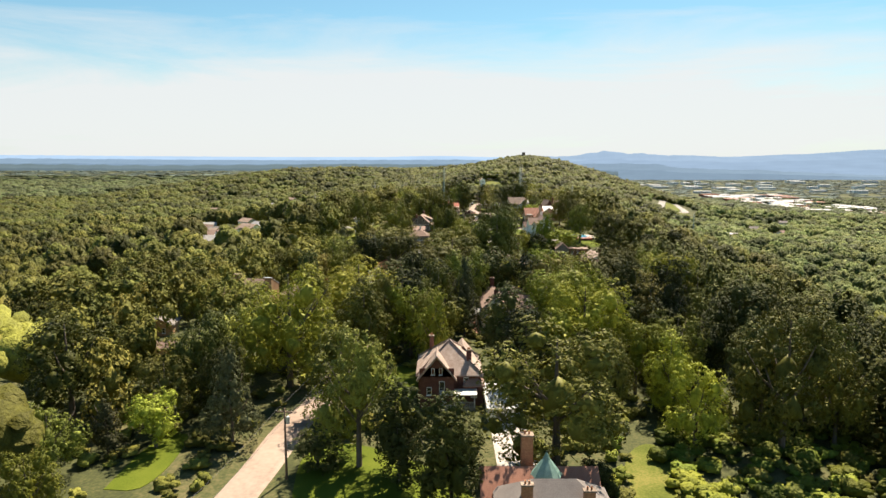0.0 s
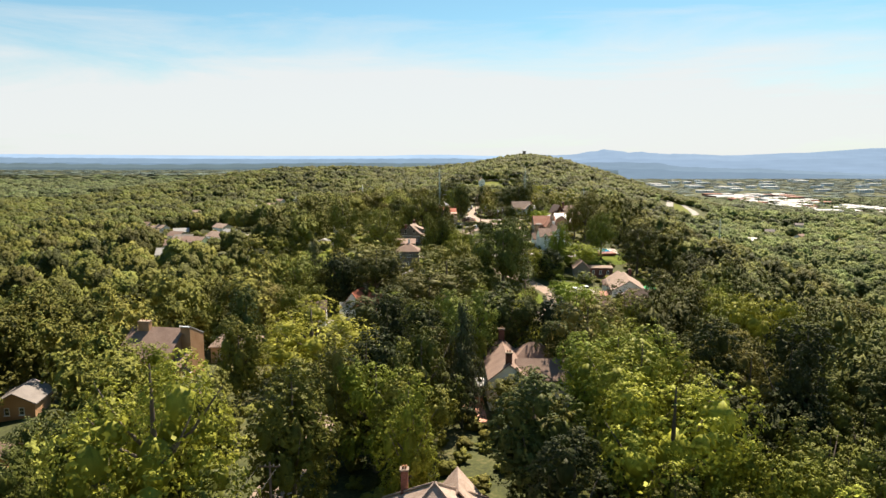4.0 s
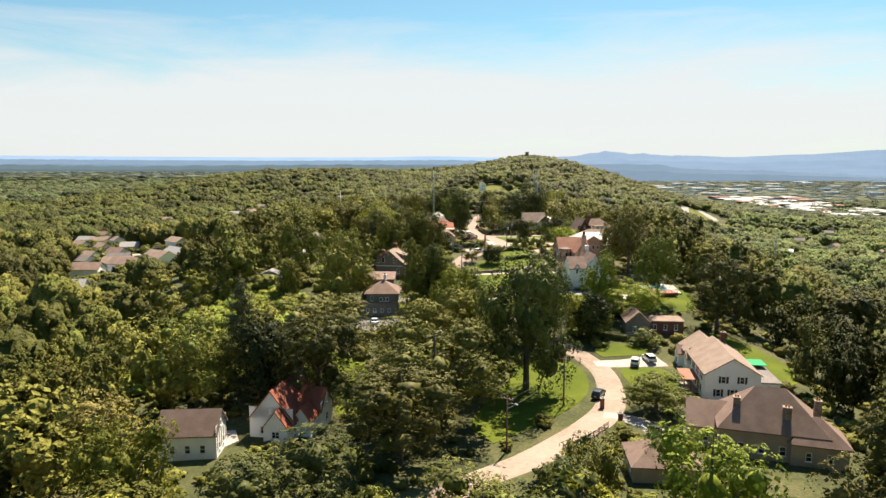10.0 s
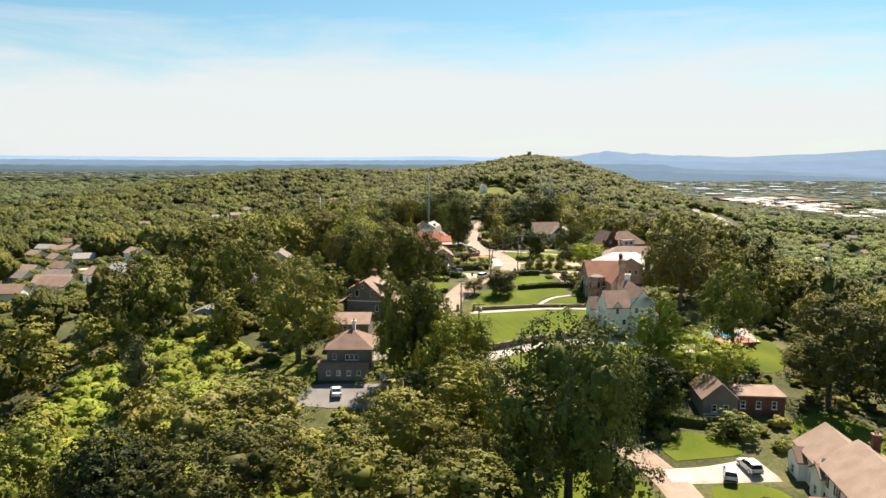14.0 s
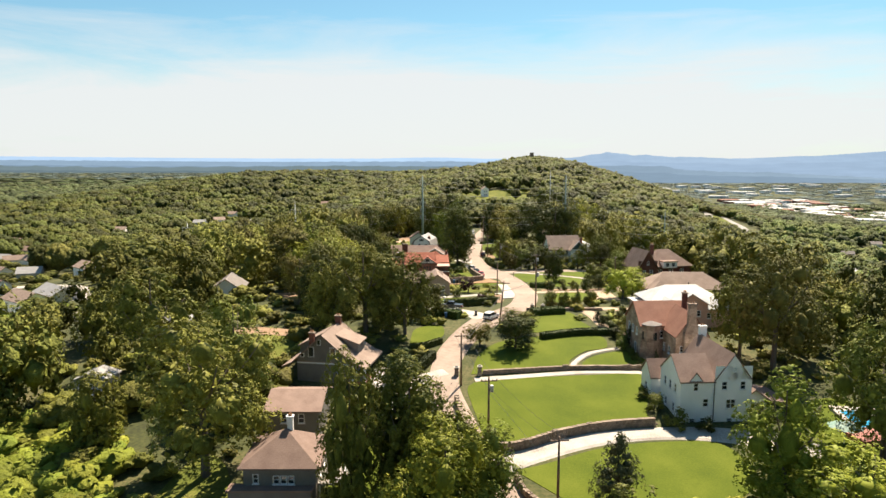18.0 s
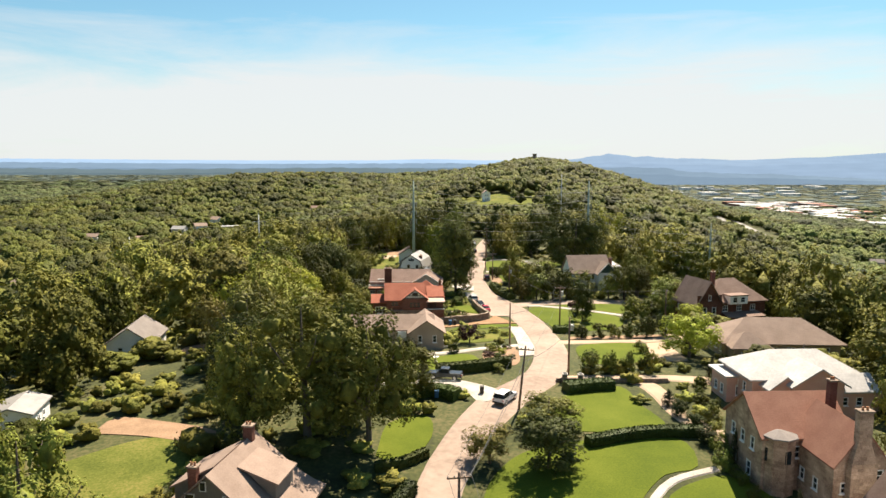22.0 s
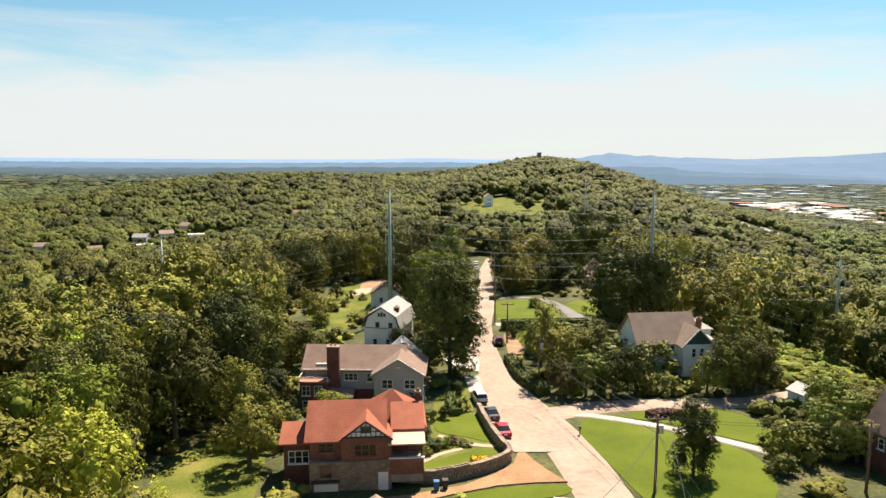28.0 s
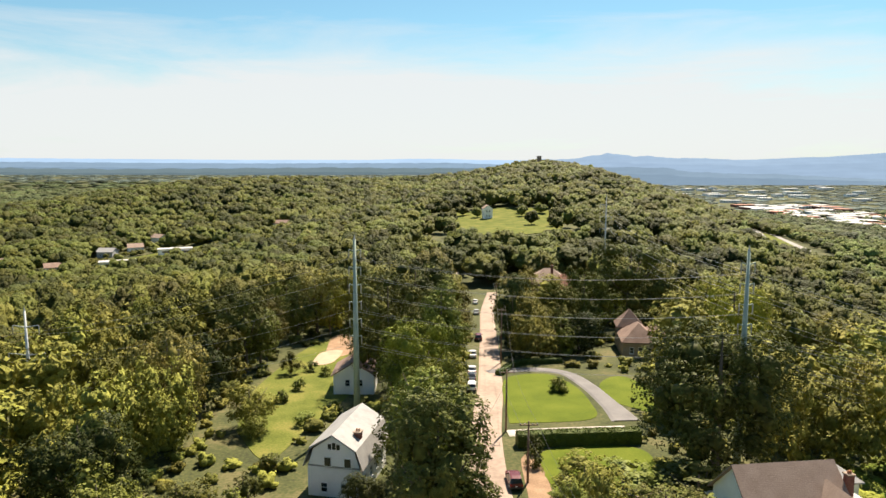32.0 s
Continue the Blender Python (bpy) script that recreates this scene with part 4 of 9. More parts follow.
def chimney(home, x, y, z, top, wall, w=0.9, d=0.7):
    c = part("chimney", Geo().box((x, y, (z + top) / 2), (w, d, top - z)), wall, home)
    cap = part("chimney_cap", Geo().box((x, y, top + 0.08), (w + 0.2, d + 0.2, 0.18)), WHITE if wall == WHITEWALL else STONE, c)
    for s in (-0.18, 0.18):
        part("chimney_pot", Geo().lathe([(0.13, 0.15), (0.11, 0.5), (0.14, 0.52), (0.09, 0.53)], 8, (x + s * w, y, top)), ORANGEBRICK, cap)


def door(home, x, y, z, w, h, rz, material, handle=True):
    d = part("door", Geo().box((0, -0.05, h / 2), (w, 0.08, h)).box((0, -0.08, h * 0.27), (w * 0.7, 0.06, h * 0.32)).box((0, -0.08, h * 0.72), (w * 0.7, 0.06, h * 0.36)), material, home, at=pose(x, y, z, 0, 0, rz))
    part("door_frame", Geo().box((-w / 2 - 0.06, -0.04, h / 2), (0.12, 0.14, h + 0.1)).box((w / 2 + 0.06, -0.04, h / 2), (0.12, 0.14, h + 0.1)).box((0, -0.04, h + 0.06), (w + 0.24, 0.14, 0.12)), WHITE, d)


def porch(home, cx, cy, w, d, h, tiles, posts=3, floor=0.3, rise=0.5, rail=True, post_mat=None):
    """An open porch with floor, posts, rail and lean-to roof; its open front looks along -y."""
    post_mat = post_mat or WHITE
    part("porch_floor", Geo().box((cx, cy, floor - 1.2), (w, d, 2.4)), DIRTWOOD, home)
    for k in range(posts):
        x = cx - w / 2 + 0.15 + (w - 0.3) * k / (posts - 1)
        part("post", Geo().box((x, cy - d / 2 + 0.15, floor + (h - floor) / 2), (0.16, 0.16, h - floor)), post_mat, home)
    if rail:
        g = Geo().box((cx, cy - d / 2 + 0.15, floor + 0.95), (w, 0.07, 0.07))
        for k in range(int(w / 0.3)):
            g.box((cx - w / 2 + 0.15 + 0.3 * k, cy - d / 2 + 0.15, floor + 0.5), (0.04, 0.04, 0.9))
        part("railing", g, post_mat, home)
    x0, x1, y0, y1 = cx - w / 2 - 0.3, cx + w / 2 + 0.3, cy - d / 2 - 0.3, cy + d / 2
    vs = [(x0, y0, h), (x1, y0, h), (x1, y1, h + rise), (x0, y1, h + rise)]
    vs += [(a, b, c + 0.16) for a, b, c in vs]
    part("porch_roof", Geo().add(vs, [(3, 2, 1, 0), (4, 5, 6, 7), (0, 1, 5, 4), (1, 2, 6, 5), (2, 3, 7, 6), (3, 0, 4, 7)]), tiles, home)


def lean_to(home, x0, x1, y_low, y_high, z_low, z_high, wall, tiles, over=0.4):
    """A body under one slope that falls from y_high to y_low."""
    vs = [(x, y, z) for x in (x0, x1) for y, z in ((y_low, -2.5), (y_high, -2.5), (y_high, z_high), (y_low, z_low))]
    part("wall", Geo().add(vs, [(0, 1, 2, 3), (7, 6, 5, 4), (0, 3, 7, 4), (1, 5, 6, 2), (3, 2, 6, 7)]), wall, home)
    k = (z_high - z_low) / (y_high - y_low)
    e = over if y_low > y_high else -over
    vs = [(x, y, z) for x in (x0 - over, x1 + over) for y, z in ((y_low + e, z_low + e * k + 0.02), (y_high, z_high + 0.02), (y_high, z_high + 0.24), (y_low + e, z_low + e * k + 0.24))]
    part("roof", Geo().add(vs, [(0, 1, 2, 3), (7, 6, 5, 4), (0, 3, 7, 4), (1, 5, 6, 2), (3, 2, 6, 7), (0, 4, 5, 1)]), tiles, home)


FOOT = []


def home_at(name, x, y, rz, label, size, base=None):
    """A house's base on the ground; size is the radius kept clear of wild trees."""
    FOOT.append((x, y, size))
    zs = [gz(x + a, y + b) for a in (-size / 2, 0, size / 2) for b in (-size / 2, 0, size / 2)]
    return thing(name, x, y, (sum(zs) / 9 if base is None else base), rz, label, "house")


# the house at the start, with a ribbed roof and green copper cone
h = home_at("house", 13, 76, 0, "brick house with a dark ribbed hip roof and green copper cone", 12)
block(h, 0, 0, 13, 8, 5.5, "hip", 3.0, BRICK, ROOF["grey"], {"S": row(4, 11, 2.5), "W": row(2, 6, 2.5), "E": row(2, 6, 2.5)})
block(h, -1, 6, 14, 6, 5.0, "x", 2.2, BRICK, ROOF["rust"], {"W": row(2, 5, 2.4)})
g = Geo().lathe([(1.9, 7.6), (1.2, 8.6), (0.5, 9.5), (0.06, 10.4), (0.0, 10.45)], 10, (-0.5, 3.0, 0))
part("copper_cone", g, ROOF["copper"], h, "weathered green copper cone")
chimney(h, -2.2, 8.6, 0, 10.2, ORANGEBRICK, 1.5, 1.2)
chimney(h, -3.4, -1.8, 5, 8.6, ORANGEBRICK, 1.3, 0.7)
chimney(h, 3.6, -2.4, 5, 8.2, ORANGEBRICK, 1.3, 0.7)

# slate-roofed brick house
h = home_at("house", 1.2, 127, 0, "dark red brick house under a steep pale slate roof", 9)
block(h, 0, 0, 11.4, 11.5, 5.8, "hip", 4.6, DARKBRICK, ROOF["pale"], {"S": row(3, 9, 3.6), "W": row(3, 9, 3.4), "E": row(3, 9, 3.4)})
block(h, -2.3, -5.2, 6.2, 4.5, 5.6, "y", 3.7, DARKBRICK, ROOF["pale"], {"S": [(-0.7, 6.0, 0.6, 1.2), (0.7, 6.0, 0.6, 1.2), (0.9, 2.2, 1.0, 2.6), (-1.4, 2.2, 0.9, 1.5)]}, over=0.5)
block(h, 2.6, 4.2, 5, 5, 6.0, "y", 3.0, DARKBRICK, ROOF["pale"])
block(h, 4.4, -5.0, 3.4, 3.4, 4.0, "hip", 1.4, DARKBRICK, ROOF["brown"], {"S": [(0, 1.6, 1.1, 1.5)]}, over=0.3)
porch(h, 1.6, -7.8, 6, 2.2, 2.7, ROOF["white"], 3, 0.4, 0.3)
chimney(h, -3.4, 3.8, 4, 10.2, BRICK, 0.8, 0.8)
for a in (-1, 1):
    for b in (-1, 1):
        part("ridge_tiles", Geo().tube([(6.1 * a, 6.15 * b, 5.66), (0.05 * a, 0.1 * b, 10.55)], 0.13, 6), ROOF["pale"], h)
for a in (-1, 1):
    part("ridge_tiles", Geo().tube([(-2.3 + 3.55 * a, -7.9, 5.2), (-2.3, -7.9, 9.45)], 0.12, 6), ROOF["pale"], h)
part("ridge_tiles", Geo().tube([(-2.3, -7.9, 9.5), (-2.3, -2.0, 9.5)], 0.13, 6), ROOF["pale"], h)
chimney(h, 3.6, -3.4, 4, 9.4, DARKBRICK, 0.9, 0.7)
garage = home_at("garage", 10.2, 118, 0, "low white flat-roofed garage beside the brick house", 5)
block(garage, 0, 0, 5, 13, 2.7, "flat", 0, WHITEWALL, ROOF["white"], {"S": [(0, 0.1, 2.6, 2.1)]}, over=0.3)

# white house with brown roofs and a round portico
h = home_at("house", 13.7, 182, 0, "white painted house with brown shingle roofs and dark chimneys", 11)
block(h, 0, 0, 6.8, 17, 5.9, "y", 2.7, WHITEWALL, ROOF["brown"], {"S": row(2, 5.4, 3.4, 0.9, 1.5) + row(2, 5.4, 0.5, 0.9, 1.6), "W": row(5, 15, 3.3) + row(4, 15, 0.5)}, over=0.3)
block(h, 6.2, -4.2, 8.8, 7.6, 5.6, "x", 2.6, WHITEWALL, ROOF["brown"], {"S": row(4, 8, 3.4, 0.95, 1.5) + row(3, 8, 0.5, 0.95, 1.6), "E": row(2, 5, 3.2)}, over=0.3)
block(h, 6.0, 4.6, 9, 7, 5.8, "hip", 3.0, WHITEWALL, ROOF["brown"], {"E": row(2, 5, 3.2)}, over=0.3)
chimney(h, 0, -7.6, 5, 10.2, DARKBRICK, 1.1, 0.8)
chimney(h, 0, 7.4, 5, 10.6, DARKBRICK, 1.1, 0.8)
g = Geo().lathe([(2.1, 3.2), (2.1, 3.5), (1.9, 3.6), (1.2, 4.1), (0.4, 4.35), (0.0, 4.4)], 20, (-4.6, -3.6, 0))
part("portico_dome", g, ROOF["white"], h, "round white portico roof", smooth=True)
for k in range(5):
    a = radians(100 + 40 * k)
    part("column", Geo().tube([(-4.6 + 1.8 * math.cos(a), -3.6 + 1.8 * math.sin(a), 0), (-4.6 + 1.8 * math.cos(a), -3.6 + 1.8 * math.sin(a), 3.2)], 0.14, 10), WHITE, h)
patch("terrace", [(5.5, 168), (5.5, 182), (9.6, 182), (9.6, 168)], TERRACE, 0.12, "red tiled terrace beside the white house", "terrace", smooth_edge=False)

# brown modern house among the trees
h = home_at("house", -56, 196, -10, "brown cedar-clad house with one long slanting roof", 9, 53.9)
lean_to(h, -6.5, 4.5, -5.5, 1.5, 5.8, 10.5, BROWNWALL, ROOF["brown"])
lean_to(h, -6.5, 4.5, 5.0, 1.5, 8.2, 10.5, BROWNWALL, ROOF["brown"])
lean_to(h, 4.5, 6.6, 5.6, 0.4, 8.8, 11.3, BROWNWALL, ROOF["white"], over=0.06)
lean_to(h, 3.2, 6.8, -4.2, 0.4, 4.2, 6.4, BROWNWALL, ROOF["brown"], over=0.3)
for a in (-4.4, -1.2, 2.0):
    part("window", Geo().box((a, -5.54, 3.4), (1.8, 0.12, 1.5)), GLASS, h, "dark wide window")
part("window", Geo().box((6.84, -1.9, 3.0), (0.12, 2.6, 1.7)), GLASS, h, "dark wide window")
part("balcony_rail", Geo().box((6.9, -1.9, 2.1), (0.3, 3.2, 0.12)), WHITE, h, "white balcony edge")
chimney(h, -3.8, 1.0, 8, 11.9, BROWNWALL, 2.4, 1.2)
part("flashing", Geo().box((5.55, 0.25, 11.34), (2.3, 0.35, 0.18)), WHITE, h, "pale metal edge on the tower")
strip("steps", [(-46.5, 189.5, 2.2), (-44.6, 184.5, 2.2), (-45.0, 178, 3.2)], TANPAVE, 0.1, "worn steps and path below the cedar house", "steps", keep=0.2)
h = home_at("house", -45, 212, 5, "low house with a tan hipped roof", 7)
block(h, 0, 0, 10, 8, 4, "hip", 2.6, TANSIDING, ROOF["tan"], {"S": row(3, 8, 1.2)})
h = home_at("house", -75.5, 181, 8, "low house with a grey roof in the trees", 7)
block(h, 0, 0, 7, 8, 3.4, "y", 1.8, BROWNWALL, ROOF["grey"], {"S": row(2, 5, 1.0)})
h = home_at("shed", -67, 157, 0, "long low brown shed beside a clearing", 5)
block(h, 0, 0, 9, 4, 2.6, "x", 1.0, BROWNWALL, ROOF["brown"])

# orange-roofed cottage and its neighbours
h = home_at("house", -22.6, 261.5, -12, "white cottage under a steep orange tiled roof", 9)
block(h, -0.5, 0.5, 8.0, 12, 3.6, "y", 5.0, WHITEWALL, ROOF["red"], {"S": [(-1.6, 0.8, 0.9, 1.3), (1.3, 0.8, 1.3, 1.3), (0, 4.4, 0.7, 1.2)], "W": row(3, 9, 1)}, over=0.3)
block(h, 1.2, -6.0, 4.4, 3.0, 3.0, "y", 2.8, WHITEWALL, ROOF["red"], {"S": [(0, 1.0, 1.4, 1.2)]}, over=0.2)
block(h, 3.6, 2.6, 5.5, 5.5, 3.6, "x", 3.4, WHITEWALL, ROOF["red"], {"S": [(0, 1, 1.0, 1.3)], "E": [(0, 1, 1.0, 1.3), (0, 4.2, 0.7, 0.9)]}, over=0.2)
block(h, 4.2, -2.2, 3.4, 3.4, 3.2, "y", 2.2, WHITEWALL, ROOF["red"], {"E": [(0, 1, 0.9, 1.2)]}, over=0.2)
chimney(h, 0.2, 5.2, 3, 10.4, STONE, 1.4, 0.9)
h = home_at("house", -35.5, 250.5, 4, "white timber-framed house with a brown roof", 7)
block(h, 0, 0, 9, 6.5, 4.4, "x", 3.0, WHITEWALL, ROOF["brown"], {"S": row(3, 7, 1.2), "E": [(0, 4.6, 0.7, 1.0), (-1.3, 1.2, 0.8, 1.2), (1.3, 1.2, 0.8, 1.2)]}, over=0.3)
for k in range(5):
    part("timber", Geo().box((4.52, -2.6 + 1.3 * k, 3.4), (0.06, 0.16, 4.0)), DARKTRIM, h)
h = home_at("garage", -41.5, 259.5, 4, "small garage with an orange tiled roof", 5)
block(h, 0, 0, 6, 6, 2.8, "hip", 1.8, WHITEWALL, ROOF["red"], {"E": [(0, 0.1, 2.4, 2.1)]}, over=0.3)
patch("pavement", [(-40, 252.5), (-40, 258.5), (-31.5, 260), (-29.5, 255), (-31, 252.5)], DRIVE, 0.12, "pale yard between the cottages", "yard", smooth_edge=False)

# long brown-roofed house by the bend
h = home_at("house", 56, 251, -18, "large stone house with sweeping brown shingle roofs", 13)
block(h, 1.9, 1.0, 15.5, 11, 5.2, "hip", 5.2, TANSIDING, ROOF["brown"], {"S": row(4, 12, 1.2, 1.0, 1.5), "W": row(3, 8, 1.2)})
block(h, -6.4, 2.6, 8, 8, 3.8, "x", 3.0, TANSIDING, ROOF["brown"], {"S": row(2, 5, 1.0), "W": row(2, 5, 1.0)})
block(h, 8.4, -2.0, 8, 7, 4.2, "hip", 3.0, TANSIDING, ROOF["brown"], {"S": row(2, 6, 1.2)})
chimney(h, -3.2, -1.2, 3, 8.8, STONE, 1.0, 0.9)
chimney(h, 4.0, -2.6, 4, 8.4, STONE, 1.2, 0.9)
chimney(h, 8.8, 0.2, 4, 9.0, STONE, 1.0, 0.9)
h = home_at("garage", 37.6, 241.5, -6, "low garage with a brown hipped roof", 6)
block(h, 0, 0, 9.5, 8, 3.0, "hip", 2.4, TANSIDING, ROOF["brown"], {"W": row(2, 6, 1.0)})

# long white house with a tan roof
h = home_at("house", 63.2, 282.5, -8.0, "long white clapboard house with a tan gabled roof", 12, 51.4)
block(h, 0, 0, 10.5, 17, 5.6, "y", 3.2, WHITEWALL, ROOF["tan"], {"S": row(2, 7, 3.6, 0.9, 1.4) + row(3, 8, 0.9, 0.9, 1.5), "W": row(4, 14, 3.4, 0.9, 1.4) + row(3, 14, 0.8, 0.9, 1.5)}, over=0.35, shutters=DARKTRIM)
block(h, -0.8, 12.5, 8.4, 9.5, 4.8, "y", 3.0, WHITEWALL, ROOF["tan"], {"S": [(-1.2, 5.2, 0.7, 1.0), (1.2, 5.2, 0.7, 1.0)], "W": row(2, 7, 1.2)}, over=0.4)
block(h, -4.2, 14.5, 4, 4.2, 3.6, "x", 1.4, WHITEWALL, ROOF["brown"], {"W": [(0, 0.8, 1.2, 1.4)]}, over=0.3)
block(h, -3.6, 7.4, 4.2, 3.6, 4.4, "x", 1.2, WHITEWALL, ROOF["tan"], {"W": [(0, 1, 0.9, 1.4)]}, over=0.3)
block(h, 7.6, 2.0, 4.6, 15, 3.0, "flat", 0, WHITEWALL, ROOF["grey"], {"E": row(4, 13, 1.0)}, over=0.3)
part("awning", Geo().box((8.4, 5.6, 4.0), (3.4, 4.4, 0.14)), GREENCLOTH, h, "bright green canvas awning")
porch(h, -6.8, -0.8, 3.0, 6.0, 2.6, ROOF["rust"], 3, 0.3, 0.4, post_mat=REDPAINT)
chimney(h, 2.2, 8.6, 5, 9.6, DARKBRICK, 1.0, 0.8)

# small house with a timbered gable and a flat annex
h = home_at("house", 57.5, 319.5, -6, "dark timbered gable house with a long flat annex", 8)
block(h, -1.8, 0, 5.8, 8.5, 3.6, "y", 2.6, DARKSIDING, ROOF["brown"], {"S": row(2, 4, 1.0, 0.9, 1.3)}, over=0.4)
block(h, 5.4, 1.0, 9.0, 6, 3.2, "flat", 0, DARKBRICK, ROOF["tan"], {"S": row(3, 8, 1.0)}, over=0.3)
part("railing", Geo().box((-1.8, -5.4, 1.0), (6, 0.08, 0.1)).box((-1.8, -5.4, 0.5), (6, 0.08, 0.1)).box((-4.8, -5.4, 0.5), (0.12, 0.12, 1.1)).box((1.2, -5.4, 0.5), (0.12, 0.12, 1.1)), WHITE, h)

# white gabled house with the arched carport
h = home_at("house", 50.2, 362, 3, "white painted house with steep brown gables", 10, 57.9)
block(h, 2.2, -1.2, 5.8, 13, 7.2, "y", 4.0, WHITEWALL, ROOF["brown"], {"S": [(-1.4, 5.6, 0.9, 1.3), (1.5, 5.6, 0.9, 1.3), (-0.3, 2.6, 1.5, 1.5), (-0.4, 0.3, 0.9, 0.8), (0.1, 8.4, 0.3, 0.9)], "E": row(3, 10, 3.2)}, over=0.12)
block(h, -3.3, -3.5, 5.3, 8.2, 7.0, "x", 3.2, WHITEWALL, ROOF["brown"], {"S": [(1.3, 2.9, 0.9, 1.3), (-0.7, 0.3, 0.9, 0.8), (1.0, 0.3, 0.9, 0.9), (-0.3, 5.4, 0.8, 1.3)], "W": row(3, 6, 4.6, 0.9, 1.4) + row(2, 6, 1.4, 0.9, 1.4)}, over=0.15)
block(h, -3.6, -7.0, 1.9, 1.24, 0.6, "y", 1.2, WHITEWALL, ROOF["brown"], {}, over=0.1, z0=6.6)
part("downpipe", Geo().tube([(-0.75, -7.74, 0), (-0.75, -7.74, 7.2)], 0.06, 6), DARKTRIM, h)
block(h, -5.2, 3.4, 4.2, 4.6, 5.0, "x", 2.4, WHITEWALL, ROOF["brown"], {"W": [(0, 2.0, 1.0, 1.5)], "S": [(0, 2.0, 0.8, 1.4)]}, over=0.2)
block(h, 6.6, -2.0, 4.6, 7, 3.4, "y", 1.6, WHITEWALL, ROOF["brown"], {"S": [(0, 0.2, 2.6, 2.4)]}, over=0.8)
chimney(h, 2.6, 4.8, 6, 12.4, WHITEWALL, 1.1, 0.9)
for a in (9.6, 12.0):
    part("post", Geo().tube([(a, -5.2, -1), (a, -5.2, 2.9)], 0.12, 8), POLEWOOD, h)
part("carport_roof", Geo().add([(8.6, -5.8, 2.9), (12.6, -5.8, 2.4), (12.6, 1.6, 2.4), (8.6, 1.6, 3.5), (8.6, -5.8, 3.1), (12.6, -5.8, 2.6), (12.6, 1.6, 2.6), (8.6, 1.6, 3.7)], [(3, 2, 1, 0), (4, 5, 6, 7), (0, 1, 5, 4), (1, 2, 6, 5), (2, 3, 7, 6), (3, 0, 4, 7)]), ROOF["brown"], h)

# sandstone house with the rust-red roof
h = home_at("house", 50.0, 382, 2, "pink sandstone house with a rust-red roof and stone chimneys", 12, 60.8)
block(h, 0.4, 1.0, 10.0, 9, 7.0, "x", 3.6, PINKSTONE, ROOF["rust"], {"W": row(3, 7, 4.6, 0.9, 1.5) + row(2, 7, 1.2, 1.0, 1.8), "S": row(2, 4, 4.4, off=-2)}, over=0.3)
block(h, 2.6, -5.6, 6.0, 8.5, 6.4, "y", 4.0, PINKSTONE, ROOF["rust"], {"S": [(1.8, 4.6, 0.8, 1.3), (-1.9, 3.4, 0.7, 1.2)], "W": row(2, 5, 2.4)}, over=0.15)
part("turret", Geo().lathe([(1.75, -2.5), (1.75, 6.7), (1.9, 6.8), (1.9, 7.0)], 8, (-2.6, -3.2, 0)), PINKSTONE, h)
part("turret_roof", Geo().lathe([(2.05, 7.0), (2.0, 7.1), (0.9, 7.4), (0.04, 7.6)], 8, (-2.6, -3.2, 0)), ROOF["grey"], h, "low pinkish-grey turret roof")
for a in (-2.3, -1.1):
    part("turret_window", Geo().box((-2.6 + 1.66 * math.cos(a * 1.3), -3.2 + 1.66 * math.sin(a * 1.3), 5.0), (0.12, 0.7, 1.5), math.degrees(a * 1.3)), GLASS, h)
part("chimney_base", Geo().box((2.2, -10.1, 2.4), (2.7, 1.2, 9.0)).box((2.2, -10.1, 7.9), (2.6, 1.15, 2.0), 0, 0.55), PINKSTONE, h)
chimney(h, 2.2, -10.05, 8.6, 12.2, PINKSTONE, 1.35, 0.85)
chimney(h, 4.4, -1.0, 6, 12.4, DARKBRICK, 0.8, 0.8)

# pink house with the white roof
h = home_at("house", 61.3, 401, 2, "pink stucco house with a bright white roof", 11, 62.6)
block(h, 0, 2.0, 16, 9, 5.6, "hip", 2.6, PINKWALL, ROOF["white"], {"S": row(4, 12, 2.8, 1.2, 1.3), "W": row(3, 7, 2.8)}, over=0.6)
block(h, 4.6, -3.0, 6.4, 4.6, 4.6, "x", 1.5, PINKWALL, ROOF["white"], {"S": row(2, 4, 2.2, 0.9, 1.2)}, over=0.5)
block(h, -4.6, -2.8, 4.2, 4.4, 4.8, "y", 1.6, PINKWALL, ROOF["white"], {"S": row(2, 3, 2.4, 0.8, 1.2)}, over=0.4)
part("vent", Geo().lathe([(0.12, 7.2), (0.12, 8.3), (0.2, 8.35), (0.02, 8.5)], 8, (2.5, 3.4, 0)), DARKTRIM, h)
block(h, -0.5, -3.4, 7, 5, 5.6, "y", 2.2, PINKWALL, ROOF["white"], {"S": row(3, 5, 2.8, 0.9, 1.3), "W": row(2, 4, 2.6)}, over=0.6)
block(h, -7.6, 4.2, 4, 5, 4.2, "flat", 0, PINKWALL, ROOF["white"], {"S": row(1, 3, 1.4, 1.4, 1.6), "W": row(2, 4, 1.4)}, over=0.5)
block(h, 8.8, 0.5, 4, 6, 3.8, "flat", 0, PINKWALL, ROOF["brown"], {"S": row(1, 3, 1.2, 1.2, 1.4)}, over=0.3)

# long tan-roofed house behind it
h = home_at("house", 71.5, 430, -4, "long low house under a broad tan hipped roof", 11, 62.0)
block(h, 0, 0, 20, 10, 4.2, "hip", 3.0, TANSIDING, ROOF["tan"], {"S": row(6, 18, 1.4, 1.3, 1.5), "W": row(3, 8, 1.4)}, over=0.9)
block(h, -6.6, -5.6, 6, 5, 4.0, "hip", 1.8, TANSIDING, ROOF["tan"], {"S": row(2, 5, 1.4)}, over=0.7)

